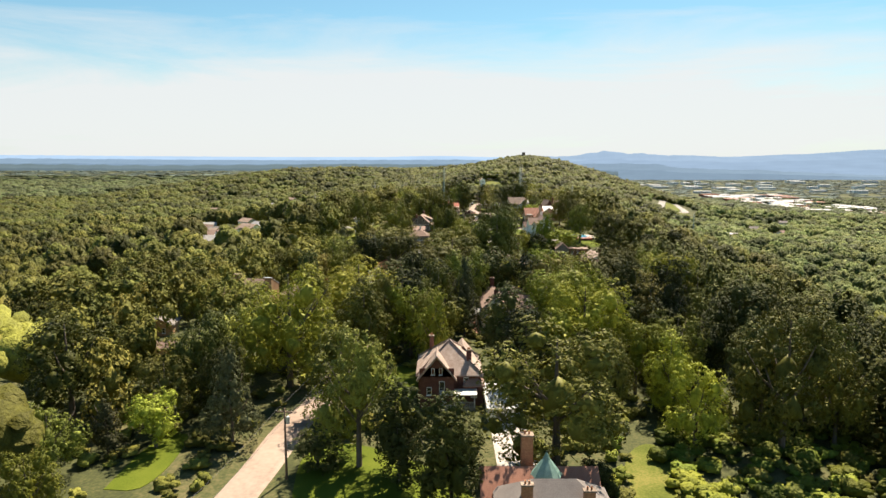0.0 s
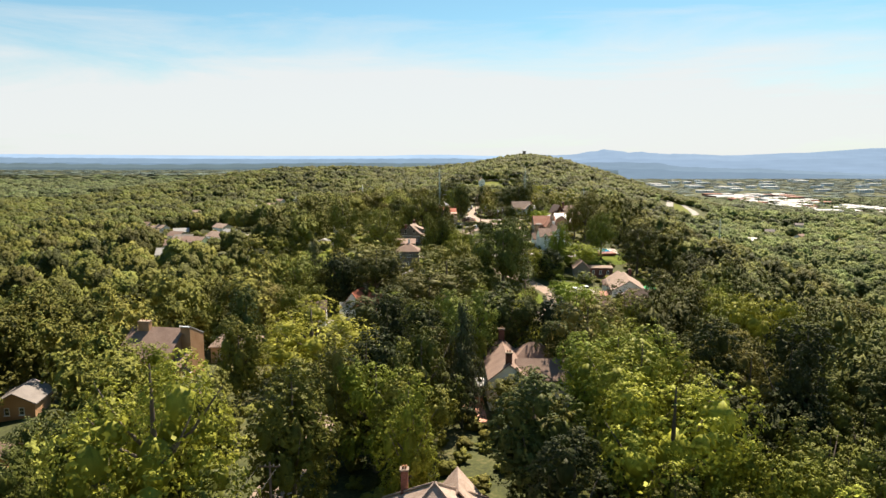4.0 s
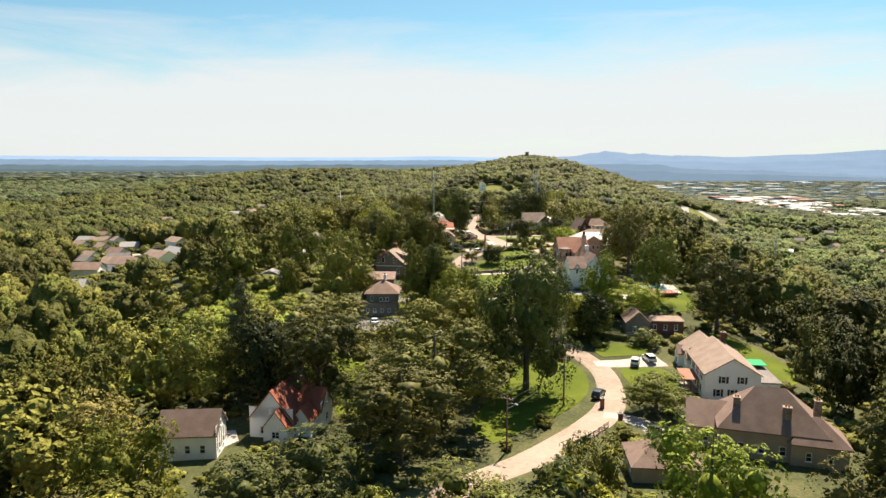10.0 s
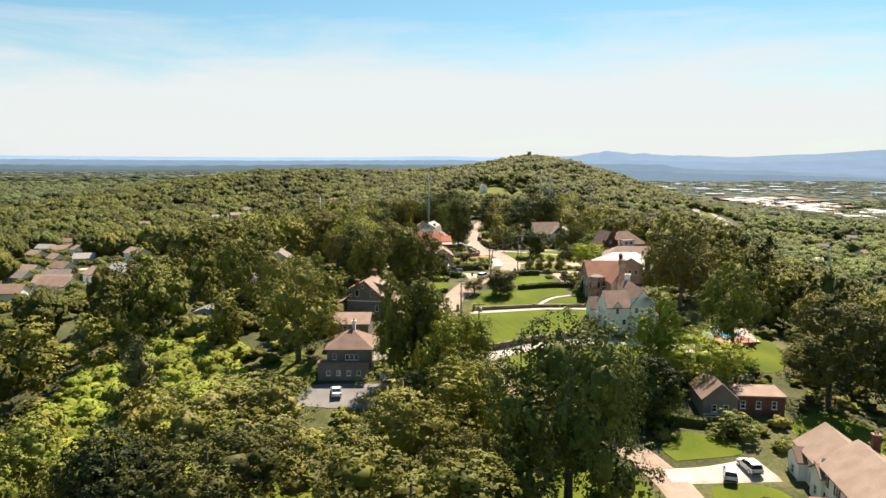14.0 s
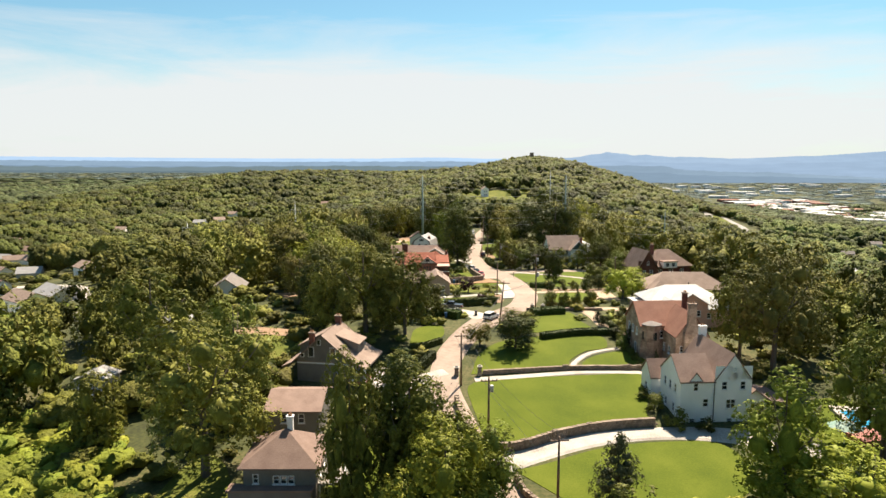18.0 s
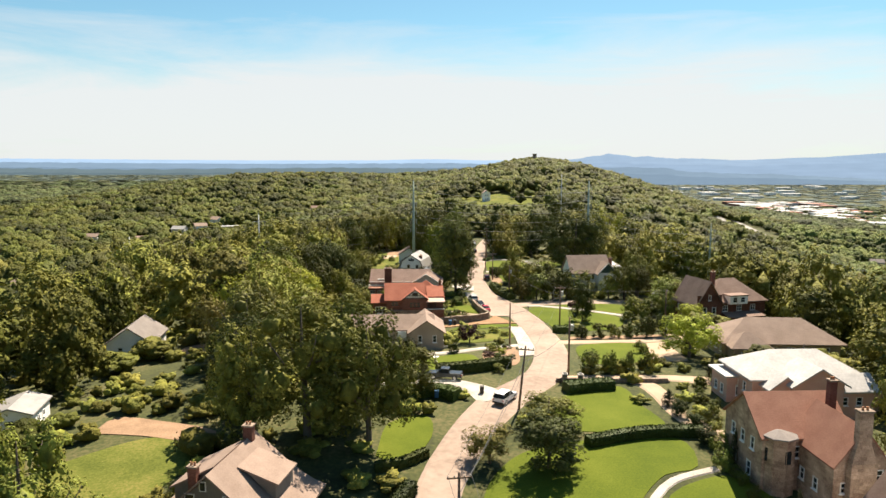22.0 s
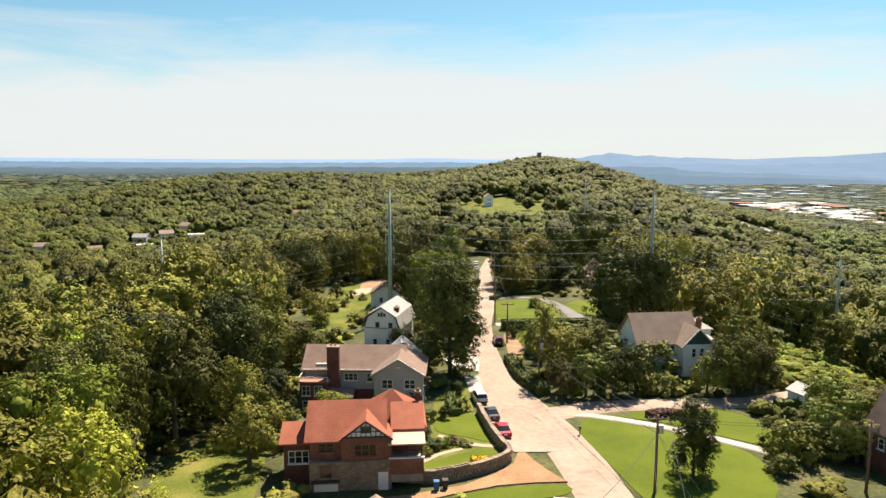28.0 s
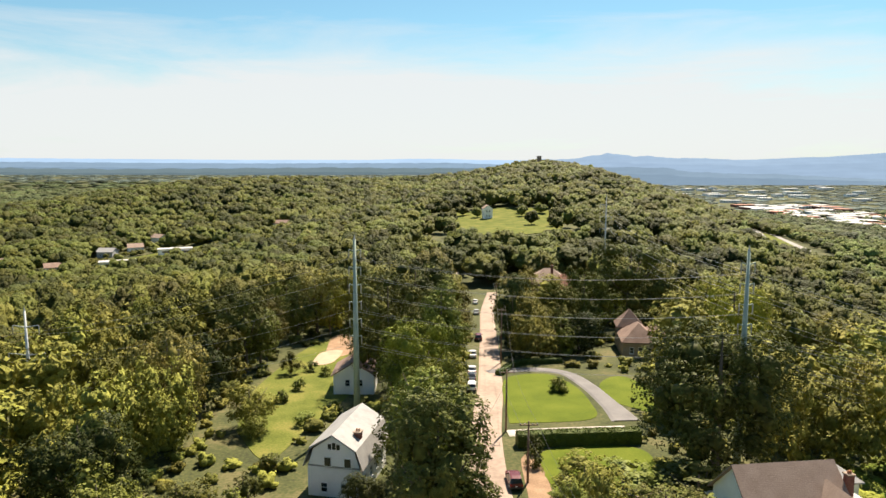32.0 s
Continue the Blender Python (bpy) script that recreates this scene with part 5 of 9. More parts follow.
# dark brick house with the steep gable
h = home_at("house", 75, 464, 14, "dark red brick house with steep brown gables and a white dormer", 12, 59.8)
block(h, 3.0, 1.0, 14, 10, 6.4, "hip", 4.2, DARKBRICK, ROOF["brown"], {"S": row(3, 11, 3.8, 1.3, 1.4) + row(3, 11, 0.8, 1.5, 1.6), "E": row(3, 8, 3.8)}, over=0.5)
block(h, -5.6, -0.6, 6.4, 9, 6.2, "y", 5.0, DARKBRICK, ROOF["brown"], {"S": [(-1.2, 3.6, 1.0, 1.6), (1.2, 3.6, 1.0, 1.6), (0, 0.6, 1.6, 1.8), (0, 6.8, 0.7, 1.2)], "W": row(3, 7, 3.6)}, over=0.4)
block(h, 2.0, -4.0, 4.6, 2.4, 1.9, "flat", 0, WHITEWALL, ROOF["brown"], {"S": row(2, 4, 0.4, 1.2, 1.2)}, z0=5.6, over=0.2)
porch(h, 3.0, -5.6, 9, 2.6, 2.9, ROOF["brown"], 4, 0.4, 0.7)
chimney(h, -1.0, 0.6, 8, 12.2, DARKBRICK, 0.9, 0.7)

# grey hillside house with a hipped roof
h = home_at("house", -11.6, 337, 0, "grey-sided house with a hipped roof and side balcony", 8, 55.6)
block(h, 0, 0, 8.8, 8.8, 6.2, "hip", 2.7, DARKSIDING, ROOF["brown"], {"S": [(-2.9, 3.7, 0.7, 1.2), (-0.4, 3.6, 0.8, 1.1), (0.5, 3.6, 0.8, 1.1), (1.4, 3.6, 0.8, 1.1), (-2.4, 0.6, 0.8, 0.9), (0.6, 0.4, 0.8, 1.0), (2.6, 0.4, 0.8, 1.0)], "E": row(2, 6, 3.4), "W": row(2, 6, 3.4)}, over=0.6)
block(h, -1.0, -4.8, 10, 1.6, 3.2, "flat", 0, DARKSIDING, ROOF["brown"], {"S": row(4, 8, 0.8, 0.8, 1.0)}, over=0.2)
part("balcony_floor", Geo().box((6.0, -0.5, 3.0), (3.4, 5.6, 0.25)), DIRTWOOD, h)
g = Geo()
for k in range(20):
    g.box((4.5 + 0.16 * k, -3.2, 3.6), (0.05, 0.05, 1.0))
    g.box((7.6, -3.2 + 0.27 * k, 3.6), (0.05, 0.05, 1.0))
g.box((6.0, -3.2, 4.1), (3.3, 0.1, 0.08)).box((7.6, -0.5, 4.1), (0.1, 5.5, 0.08))
part("railing", g, WHITE, h, "white balcony railing")
for a, b in ((7.5, -3.1), (4.6, -3.1), (7.5, 2.0)):
    part("post", Geo().box((a, b, 0.6), (0.2, 0.2, 5.2)), WHITE, h)
part("stair", Geo().box((6.8, -4.2, 0.2), (1.6, 0.4, 0.3)).box((6.8, -4.6, -0.1), (1.6, 0.4, 0.3)).box((6.8, -5.0, -0.4), (1.6, 0.4, 0.3)).box((6.8, -3.8, 0.5), (1.6, 0.4, 0.3)), WHITE, h)
chimney(h, 0.4, 0.6, 7, 10.2, WHITEWALL, 0.7, 0.7)
h = home_at("garage", -13.2, 353, 0, "low building with a plain brown roof", 6, gz(-13.2, 353) + 1.6)
block(h, 0, 0, 7.5, 10, 3.0, "x", 1.4, DARKSIDING, ROOF["brown"], {"S": row(2, 5, 1.0)})
patch("pavement", [(-20, 321), (-19, 329), (-5, 330), (3, 331), (2, 325), (-8, 320)], GREYDRIVE, 0.1, "shaded asphalt parking yard", "yard")

# grey bungalow with the swept tan roof
h = home_at("house", -10.4, 372.6, -10, "dark grey bungalow under a broad swept tan roof", 9, 60.2)
block(h, -0.9, 0, 9.4, 9.6, 3.4, "flat", 0, DARKSIDING, ROOF["tan"], {"S": [(2.9, 0.9, 0.9, 1.5)], "W": row(3, 8, 1.0), "E": row(2, 6, 1.0)}, over=0.02)
part("gable_wall", Geo().add([(-5.5, -4.8, 3.4), (3.7, -4.8, 3.4), (3.3, -4.8, 4.7), (-0.9, -4.8, 8.1), (-5.5, -4.8, 4.1), (-5.5, -4.55, 3.4), (3.7, -4.55, 3.4), (3.3, -4.55, 4.7), (-0.9, -4.55, 8.1), (-5.5, -4.55, 4.1)], [(0, 1, 2, 3, 4), (9, 8, 7, 6, 5), (0, 5, 6, 1), (1, 6, 7, 2), (2, 7, 8, 3), (3, 8, 9, 4), (4, 9, 5, 0)]), DARKSIDING, h)
part("gable_wall", Geo().add([(-5.5, 4.8, 3.4), (3.7, 4.8, 3.4), (3.3, 4.8, 4.7), (-0.9, 4.8, 8.1), (-5.5, 4.8, 4.1), (-5.5, 4.55, 3.4), (3.7, 4.55, 3.4), (3.3, 4.55, 4.7), (-0.9, 4.55, 8.1), (-5.5, 4.55, 4.1)], [(4, 3, 2, 1, 0), (5, 6, 7, 8, 9), (1, 6, 5, 0), (2, 7, 6, 1), (3, 8, 7, 2), (4, 9, 8, 3), (0, 5, 9, 4)]), DARKSIDING, h)


def swept_roof(home, line, y0, y1, thick, tiles, name="roof"):
    """A roof skin along y whose cross-section follows the line."""
    n, vs = len(line), []
    for y in (y0, y1):
        vs += [(a, y, b) for a, b in line] + [(a, y, b - thick) for a, b in line]
    fs = []
    for i in range(n - 1):
        fs += [(i, i + 1, 2 * n + i + 1, 2 * n + i), (n + i + 1, n + i, 3 * n + i, 3 * n + i + 1), (i + 1, i, n + i, n + i + 1), (2 * n + i, 2 * n + i + 1, 3 * n + i + 1, 3 * n + i)]
    fs += [(0, 2 * n, 3 * n, n), (n - 1, 2 * n - 1, 4 * n - 1, 3 * n - 1)]
    return part(name, Geo().add(vs, fs), tiles, home)


swept_roof(h, [(-8.2, 2.7), (-6.4, 3.5), (-5.0, 4.8), (-0.9, 8.5), (2.6, 5.5), (4.2, 4.3), (5.6, 3.5), (7.0, 3.0)], -5.5, 5.5, 0.24, ROOF["tan"])
swept_roof(h, [(-6.0, 5.9), (-1.2, 8.38)], -3.4, 3.4, 0.18, ROOF["tan"], "dormer_roof")
part("dormer_wall", Geo().add([(-5.6, -3.1, 4.0), (-5.6, 3.1, 4.0), (-5.6, 3.1, 6.0), (-5.6, -3.1, 6.0), (-1.6, -3.1, 8.0), (-1.6, 3.1, 8.0)], [(0, 3, 2, 1), (0, 4, 3), (1, 2, 5)]), DARKSIDING, h)
swept_roof(h, [(0.3, 7.62), (4.6, 6.1)], -1.5, 3.4, 0.18, ROOF["tan"], "dormer_roof")
part("dormer_wall", Geo().add([(4.2, -1.3, 4.2), (4.2, 3.2, 4.2), (4.2, 3.2, 6.15), (4.2, -1.3, 6.15), (0.8, -1.3, 7.4), (0.8, 3.2, 7.4)], [(0, 1, 2, 3), (0, 3, 4), (1, 5, 2)]), DARKSIDING, h)
for a, z_, w_, h_ in ((-3.0, 4.5, 0.85, 1.6), (0.9, 4.5, 0.85, 1.6), (-1.6, 6.6, 0.5, 0.8), (-4.6, 4.4, 0.5, 0.5)):
    f = part("window", Geo().box((a, -4.84, z_ + h_ / 2), (w_ + 0.2, 0.1, h_ + 0.2)), WHITE, h)
    part("pane", Geo().box((a, -4.9, z_ + h_ / 2), (w_, 0.03, h_)), GLASS, f)
part("band", Geo().box((-0.9, -4.86, 3.35), (9.2, 0.1, 0.22)), WHITE, h)
for a in (4.4, 6.5):
    part("post", Geo().box((a, -4.9, 1.5), (0.28, 0.28, 3.2)), WHITE, h)
part("porch_floor", Geo().box((5.3, -0.4, 0.2), (2.9, 9.4, 0.4)), REDPAINT, h, "red painted porch floor")
part("porch_rail", Geo().box((5.45, -4.9, 0.9), (2.0, 0.08, 0.9)), DARKSIDING, h)
chimney(h, -0.9, 3.8, 6, 9.7, DARKBRICK, 1.0, 0.8)
chimney(h, -3.2, -3.6, 5, 8.3, BRICK, 0.9, 0.7)
part("deck", Geo().box((-9.0, 1.5, 0.2), (4.5, 6, 0.3)), WHITE, h, "white painted deck")
patch("pavement", [(-4.5, 366), (-3.5, 374), (-0.5, 374.5), (0.5, 367), (-1, 363.5)], DRIVE, 0.14, "bright concrete yard beside the grey bungalow", "yard")

# tan bungalow
h = home_at("house", 1.6, 438.4, 3, "tan-sided bungalow with a long brown roof", 9, 61.4)
block(h, -1.4, 1.4, 16.5, 7.2, 4.3, "x", 2.0, TANSIDING, ROOF["tan"], {"S": [(-5.0, 2.2, 2.2, 1.3), (-0.6, 2.5, 0.9, 0.9), (2.0, 2.1, 1.6, 1.5), (-6.6, 0.0, 2.0, 1.7)]}, over=0.5)
block(h, 5.6, 0.0, 6.4, 10.0, 4.3, "y", 2.2, TANSIDING, ROOF["tan"], {"S": [(-1.3, 2.1, 0.8, 1.4), (1.5, 2.1, 0.8, 1.4)], "E": row(3, 8, 2.0)}, over=0.5)
part("bay_window", Geo().box((0.9, -2.6, 2.9), (1.7, 0.8, 1.7)), WHITE, h, "white bay window")
part("downpipe", Geo().tube([(-3.6, -2.28, -0.4), (-3.6, -2.28, 4.2)], 0.06, 8), WHITE, h)
part("air_unit", Geo().box((9.2, -3.6, 0.7), (0.9, 0.9, 0.9)), STEEL, h)
h = home_at("garage", -4.8, 409.5, 6, "low outbuilding with a brown flat roof and stone chimney", 5)
block(h, 0, 0, 6, 6, 3.2, "x", 0.8, TANSIDING, ROOF["brown"], over=0.3)
chimney(h, 3.2, 2.0, 0, 5.4, STONE, 0.8, 1.4)
patch("pavement", [(-11, 424), (-11, 431), (-4, 431), (-3, 426)], DRIVE, 0.14, "white concrete yard behind the bungalow", "yard", smooth_edge=False)

# brick house with red roof and half-timbered gable
h = home_at("house", 3.4, 463.8, 4, "red brick house with clay-red roofs and a timbered gable", 9, 60.4)
block(h, -1.6, 0.6, 8.2, 8.6, 6.4, "x", 2.8, BRICK, ROOF["red"], {"S": [(-2.3, 4.5, 1.8, 1.2), (0.5, 4.2, 1.4, 1.5)], "W": row(3, 7, 4.4)}, over=0.6, trim=REDPAINT)
block(h, 0.7, -2.6, 5.6, 3.4, 6.4, "y", 2.1, BRICK, ROOF["red"], {"S": [(-0.1, 4.2, 2.5, 1.4)]}, over=0.22, gable=WHITE, trim=REDPAINT)
for k in range(-4, 5):
    top = 2.1 * (1 - abs(k) * 0.56 / 2.8)
    part("timber", Geo().box((0.7 + 0.56 * k, -4.34, 6.4 + top / 2), (0.10, 0.08, top)), DARKTRIM, h)
part("timber", Geo().box((0.7, -4.35, 6.46), (5.5, 0.1, 0.16)).box((0.7, -4.34, 7.1), (3.6, 0.08, 0.1)), DARKTRIM, h)
for a in (-1, 1):
    part("bargeboard", Geo().tube([(0.7 + 3.02 * a, -4.54, 6.14), (0.7, -4.54, 8.38)], 0.11, 6), DARKTRIM, h, "dark gable board")
part("gable_window", Geo().box((0.7, -4.37, 7.35), (1.1, 0.1, 0.8)), GLASS, h)
block(h, 3.6, 4.6, 7.4, 7.0, 6.0, "hip", 3.0, BRICK, ROOF["red"], {"E": row(2, 5, 3.8)}, over=0.6)
lean_to(h, 3.8, 7.2, -1.6, 2.4, 6.2, 7.9, BRICK, ROOF["red"], over=0.3)
block(h, -7.2, 0.8, 3.4, 6.0, 5.4, "x", 1.2, DARKBRICK, ROOF["red"], {"S": [(0, 2.6, 2.4, 1.6)]}, over=0.5)
porch(h, 5.3, -3.0, 3.7, 2.8, 5.5, PINKWALL, 3, 3.4, 0.4, post_mat=DARKTRIM)
part("porch_wall", Geo().box((5.3, -4.42, 2.9), (3.9, 0.22, 1.9)), BRICK, h, "red brick porch parapet")
part("coping", Geo().box((5.3, -4.42, 3.9), (4.1, 0.34, 0.12)), WHITE, h, "white stone coping")
part("stone_base", Geo().box((-1.1, -4.05, 1.3), (9.3, 0.9, 4.8)), STONE, h, "rough stone basement wall")
part("garage_door", Geo().box((-3.9, -4.56, 0.0), (2.7, 0.14, 2.2)).box((-3.9, -4.64, -0.2), (2.4, 0.06, 0.1)).box((-3.9, -4.64, 0.5), (2.4, 0.06, 0.1)), WHITE, h, "white garage door")
part("awning", Geo().box((-3.9, -4.75, 1.5), (3.2, 0.5, 0.14)), DARKTRIM, h, "dark awning over the garage door")
part("window", Geo().box((-3.9, -4.53, 2.6), (1.3, 0.12, 1.4)), GLASS, h, "dark basement window")
door(h, 2.6, -4.52, 0.2, 0.9, 2.0, 0, WHITE)
chimney(h, 6.9, 3.2, 4, 9.0, DARKBRICK, 0.6, 0.6)

# grey gabled house with the dark chimney
h = home_at("house", 1.6, 493.6, -2, "pale grey sided house with a brown roof and dark brick chimney", 10, 59.2)
block(h, -2.4, 1.6, 15.6, 8.4, 6.0, "x", 2.7, GREYSIDING, ROOF["brown"], {"S": [(-0.4, 3.9, 2.2, 1.2), (2.6, 3.7, 1.0, 1.4)], "W": row(2, 6, 3.4)}, over=0.5)
block(h, 5.0, -0.6, 7.6, 9.4, 6.0, "y", 2.3, GREYSIDING, ROOF["brown"], {"S": [(-1.7, 3.5, 1.7, 1.5), (1.8, 3.5, 1.7, 1.5), (2.0, 0.3, 0.9, 2.0)], "E": row(3, 8, 3.6)}, over=0.5)
block(h, 4.4, 6.4, 6.0, 6.4, 5.6, "y", 2.6, GREYSIDING, ROOF["metal"], {"E": row(2, 5, 3.4)}, over=0.4)
block(h, -8.2, -2.6, 4.4, 5.6, 4.4, "flat", 0, DARKBRICK, ROOF["rust"], {"S": [(-1.2, 2.3, 1.3, 1.6), (0.7, 2.3, 1.3, 1.6), (-1.2, 0.1, 1.2, 1.4)], "W": row(2, 4, 2.3, 1.2, 1.5)}, over=0.25)
block(h, -4.2, -4.0, 3.6, 2.4, 2.4, "x", 0.8, DARKBRICK, ROOF["tan"], {"S": [(0, 0.4, 2.2, 1.6)]}, over=0.4)
part("dormer", Geo().box((-7.4, -0.9, 5.6), (2.0, 2.6, 1.8)), WHITE, h, "white-trimmed sunroom behind the terrace")
part("dormer_window", Geo().box((-7.4, -2.24, 5.7), (1.5, 0.08, 1.2)), GLASS, h)
part("stone_base", Geo().box((-0.6, -2.75, 1.2), (12.0, 0.3, 2.6)), DARKBRICK, h)
part("stone_base", Geo().box((5.0, -5.42, 1.2), (7.5, 0.24, 2.4)), DARKBRICK, h)
for a in (-1, 1):
    part("fascia", Geo().tube([(5.0 + 4.3 * a, -5.86, 5.72), (5.0, -5.86, 8.38)], 0.12, 6), WHITE, h, "white painted gable board")
part("gutter", Geo().tube([(-10.4, -3.2, 5.86), (1.0, -3.2, 5.86)], 0.1, 6), WHITE, h, "white roof gutter")
part("attic_vent", Geo().lathe([(0.0, 0), (0.34, 0), (0.34, 0.08), (0.0, 0.08)], 12, (5.0, -5.4, 6.9)), WHITE, h)
chimney(h, -5.4, -3.4, 0, 9.6, DARKBRICK, 1.9, 1.1)
part("railing", Geo().box((-8.2, -5.5, 5.3), (4.6, 0.08, 0.08)).box((-10.4, -5.4, 4.9), (0.1, 0.1, 0.9)).box((-6.0, -5.4, 4.9), (0.1, 0.1, 0.9)).box((-10.45, -2.6, 5.3), (0.08, 5.6, 0.08)), WHITE, h)

# white gambrel house
h = home_at("house", 2.2, 529.6, -13, "tall white clapboard house with a pale grey gambrel roof", 7, 58.9)
block(h, 0, 0, 7.4, 11.5, 4.4, "flat", 0, WHITEWALL, ROOF["metal"], {"S": [(-1.4, 0.8, 1.0, 1.4), (1.4, 0.8, 1.0, 1.4)], "W": row(4, 10, 1.6), "E": row(4, 10, 1.6)}, over=0.02)
GAMBREL = [(-4.2, 4.3), (-3.3, 6.9), (0, 8.9), (3.3, 6.9), (4.2, 4.3)]
for b in (-5.75, 5.6):
    g = Geo()
    g.v = [(a * 0.88, b, z - 0.12) for a, z in GAMBREL] + [(a * 0.88, b + 0.15, z - 0.12) for a, z in GAMBREL]
    g.f = [(0, 4, 3, 2, 1), (5, 6, 7, 8, 9)] + [(k, (k + 1) % 5, 5 + (k + 1) % 5, 5 + k) for k in range(5)]
    part("gable_wall", g, WHITEWALL, h)
g = Geo()
g.v = [(a, b, z + d) for d in (0, 0.22) for b in (-6.2, 6.2) for a, z in GAMBREL]
for k in range(4):
    g.f += [(k, 5 + k, 6 + k, k + 1), (10 + k, 11 + k, 16 + k, 15 + k), (k, k + 1, 11 + k, 10 + k), (5 + k, 15 + k, 16 + k, 6 + k)]
g.f += [(0, 10, 15, 5), (4, 9, 19, 14)]
part("roof", g, ROOF["metal"], h, "pale grey gambrel roof")
for a in (-0.8, 2.0):
    w_ = part("window", Geo().box((a, -5.8, 5.2), (1.1, 0.12, 1.4)), WHITE, h)
    part("pane", Geo().box((a, -5.88, 5.2), (0.85, 0.04, 1.15)), GLASS, w_)
part("attic_window", Geo().box((-0.5, -5.8, 7.3), (0.45, 0.12, 0.7)).box((0.1, -5.8, 7.4), (0.45, 0.12, 0.9)).box((0.7, -5.8, 7.3), (0.45, 0.12, 0.7)), GLASS, h)
chimney(h, 2.4, -2.6, 4, 8.3, DARKBRICK, 0.9, 0.9)
h = home_at("house", -1.5, 572, 0, "small pale house behind the tall steel pole", 6)
block(h, 0, 0, 8, 8, 4.4, "y", 2.4, WHITEWALL, ROOF["brown"], {"S": row(2, 5, 1.8, 1.0, 1.4)})

# white house with green gable
h = home_at("house", 58.2, 511, 6, "white house with a tan roof and dark green shingled gable", 10, 59.2)
block(h, -3.8, 0.8, 11.6, 9.0, 6.0, "x", 4.4, WHITEWALL, ROOF["tan"], {"S": row(2, 7, 3.6, 0.9, 1.6, off=-1) + row(2, 7, 0.8, 0.9, 1.6, off=-1), "W": row(2, 6, 3.6)}, over=0.5)
block(h, 0.4, -3.2, 5.4, 6.6, 6.0, "y", 2.9, WHITEWALL, ROOF["tan"], {"S": [(-0.75, 3.6, 0.85, 1.7), (0.75, 3.6, 0.85, 1.7), (0, 0.5, 1.0, 2.0)], "E": row(2, 6, 3.4)}, over=0.45, gable=GREENTRIM)
block(h, 4.6, -0.4, 3.6, 7.0, 5.4, "y", 1.0, WHITEWALL, ROOF["white"], {"S": [(0, 3.2, 1.0, 1.5)]}, over=0.5)
block(h, 5.2, 5.2, 5.0, 4.6, 6.6, "hip", 1.4, WHITEWALL, ROOF["metal"], {"S": row(2, 4, 4.4, 0.8, 1.3), "E": row(2, 4, 4.4, 0.8, 1.3)}, over=0.4)
block(h, 2.4, 3.6, 3.0, 3.4, 7.4, "x", 1.6, ORANGEBRICK, ROOF["brown"], {}, over=0.2)
for a in (-1, 1):
    part("fascia", Geo().tube([(0.4 + 3.1 * a, -7.0, 5.7), (0.4, -7.0, 8.9)], 0.11, 6), WHITE, h, "white painted gable board")
chimney(h, 3.0, -1.2, 5, 9.4, BRICK, 0.8, 0.8)
porch(h, 4.4, -5.2, 3.6, 3.0, 2.8, ROOF["white"], 3, 0.3, 0.4)
block(h, -6.8, 5.4, 4.0, 5.0, 3.2, "flat", 0, WHITEWALL, ROOF["white"], {"W": row(2, 4, 0.9, 0.9, 1.4)}, over=0.4)
h = home_at("garage", 71, 487.5, 20, "small white garage with a grey roof", 4)
block(h, 0, 0, 4, 6, 2.6, "y", 0.9, WHITEWALL, ROOF["metal"], {"S": [(0, 0.1, 2.4, 2.0)], "W": row(2, 4, 1.2, 0.6, 0.8)}, over=0.3)

# houses farther along the road
h = home_at("house", 59, 688, -6, "large brick house with tan hipped roofs", 12)
block(h, -2, 4, 15, 12, 6, "hip", 4.4, TANSIDING, ROOF["tan"], {"S": row(4, 12, 3.4, 1.1, 1.6)})
block(h, 3, -3, 10, 9, 5.4, "hip", 4.0, ORANGEBRICK, ROOF["rust"], {"S": row(3, 8, 2.6, 1.1, 1.6)})
chimney(h, -1, -1, 6, 12, DARKBRICK)
h = home_at("house", 64, 600, -8, "tan house with brown hipped roofs among trees", 9)
block(h, 0, 0, 8, 10, 4.6, "hip", 3.4, TANSIDING, ROOF["brown"], {"S": row(3, 6, 1.4, 1, 1.6)})
block(h, 5, 3, 7, 8, 4.4, "hip", 3.0, TANSIDING, ROOF["brown"], {"S": row(2, 5, 1.4, 1, 1.6)})
block(h, -1, 8, 6, 6, 6.0, "hip", 3.6, TANSIDING, ROOF["brown"])
h = home_at("house", 8, 706, 10, "distant house with a pale gabled roof", 9)
block(h, 0, 0, 12, 9, 5, "x", 3, WHITEWALL, ROOF["grey"], {"S": row(3, 10, 1.6)})
h = home_at("house", 19, 712, 0, "distant house with a tan hipped roof", 8)
block(h, 0, 0, 9, 9, 6, "hip", 3.4, TANSIDING, ROOF["tan"], {"S": row(3, 8, 1.6)})
h = home_at("house", -49, 437, 8, "white house with a grey gabled roof down the slope", 4, gz(-49, 437) - 1.6)
block(h, 0, 0, 8, 11, 5.6, "y", 2.8, WHITEWALL, ROOF["grey"], {"S": row(2, 6, 3.2) + row(2, 6, 0.8), "E": row(3, 9, 3.2)})
patch("pavement", [(-40, 432), (-40, 441), (-30, 441), (-31, 433)], EARTH, 0.12, "bare earth yard under the trees", "yard")
h = home_at("shed", -51.5, 369, 0, "small pale tin-roofed shed among trees", 5)
block(h, 0, 0, 5.5, 5, 2.6, "y", 1.0, GREYSIDING, ROOF["metal"], {"S": row(1, 3, 1)}, over=0.3)
h = home_at("shed", -49, 362, 0, "small outbuilding with a pale metal roof", 5)
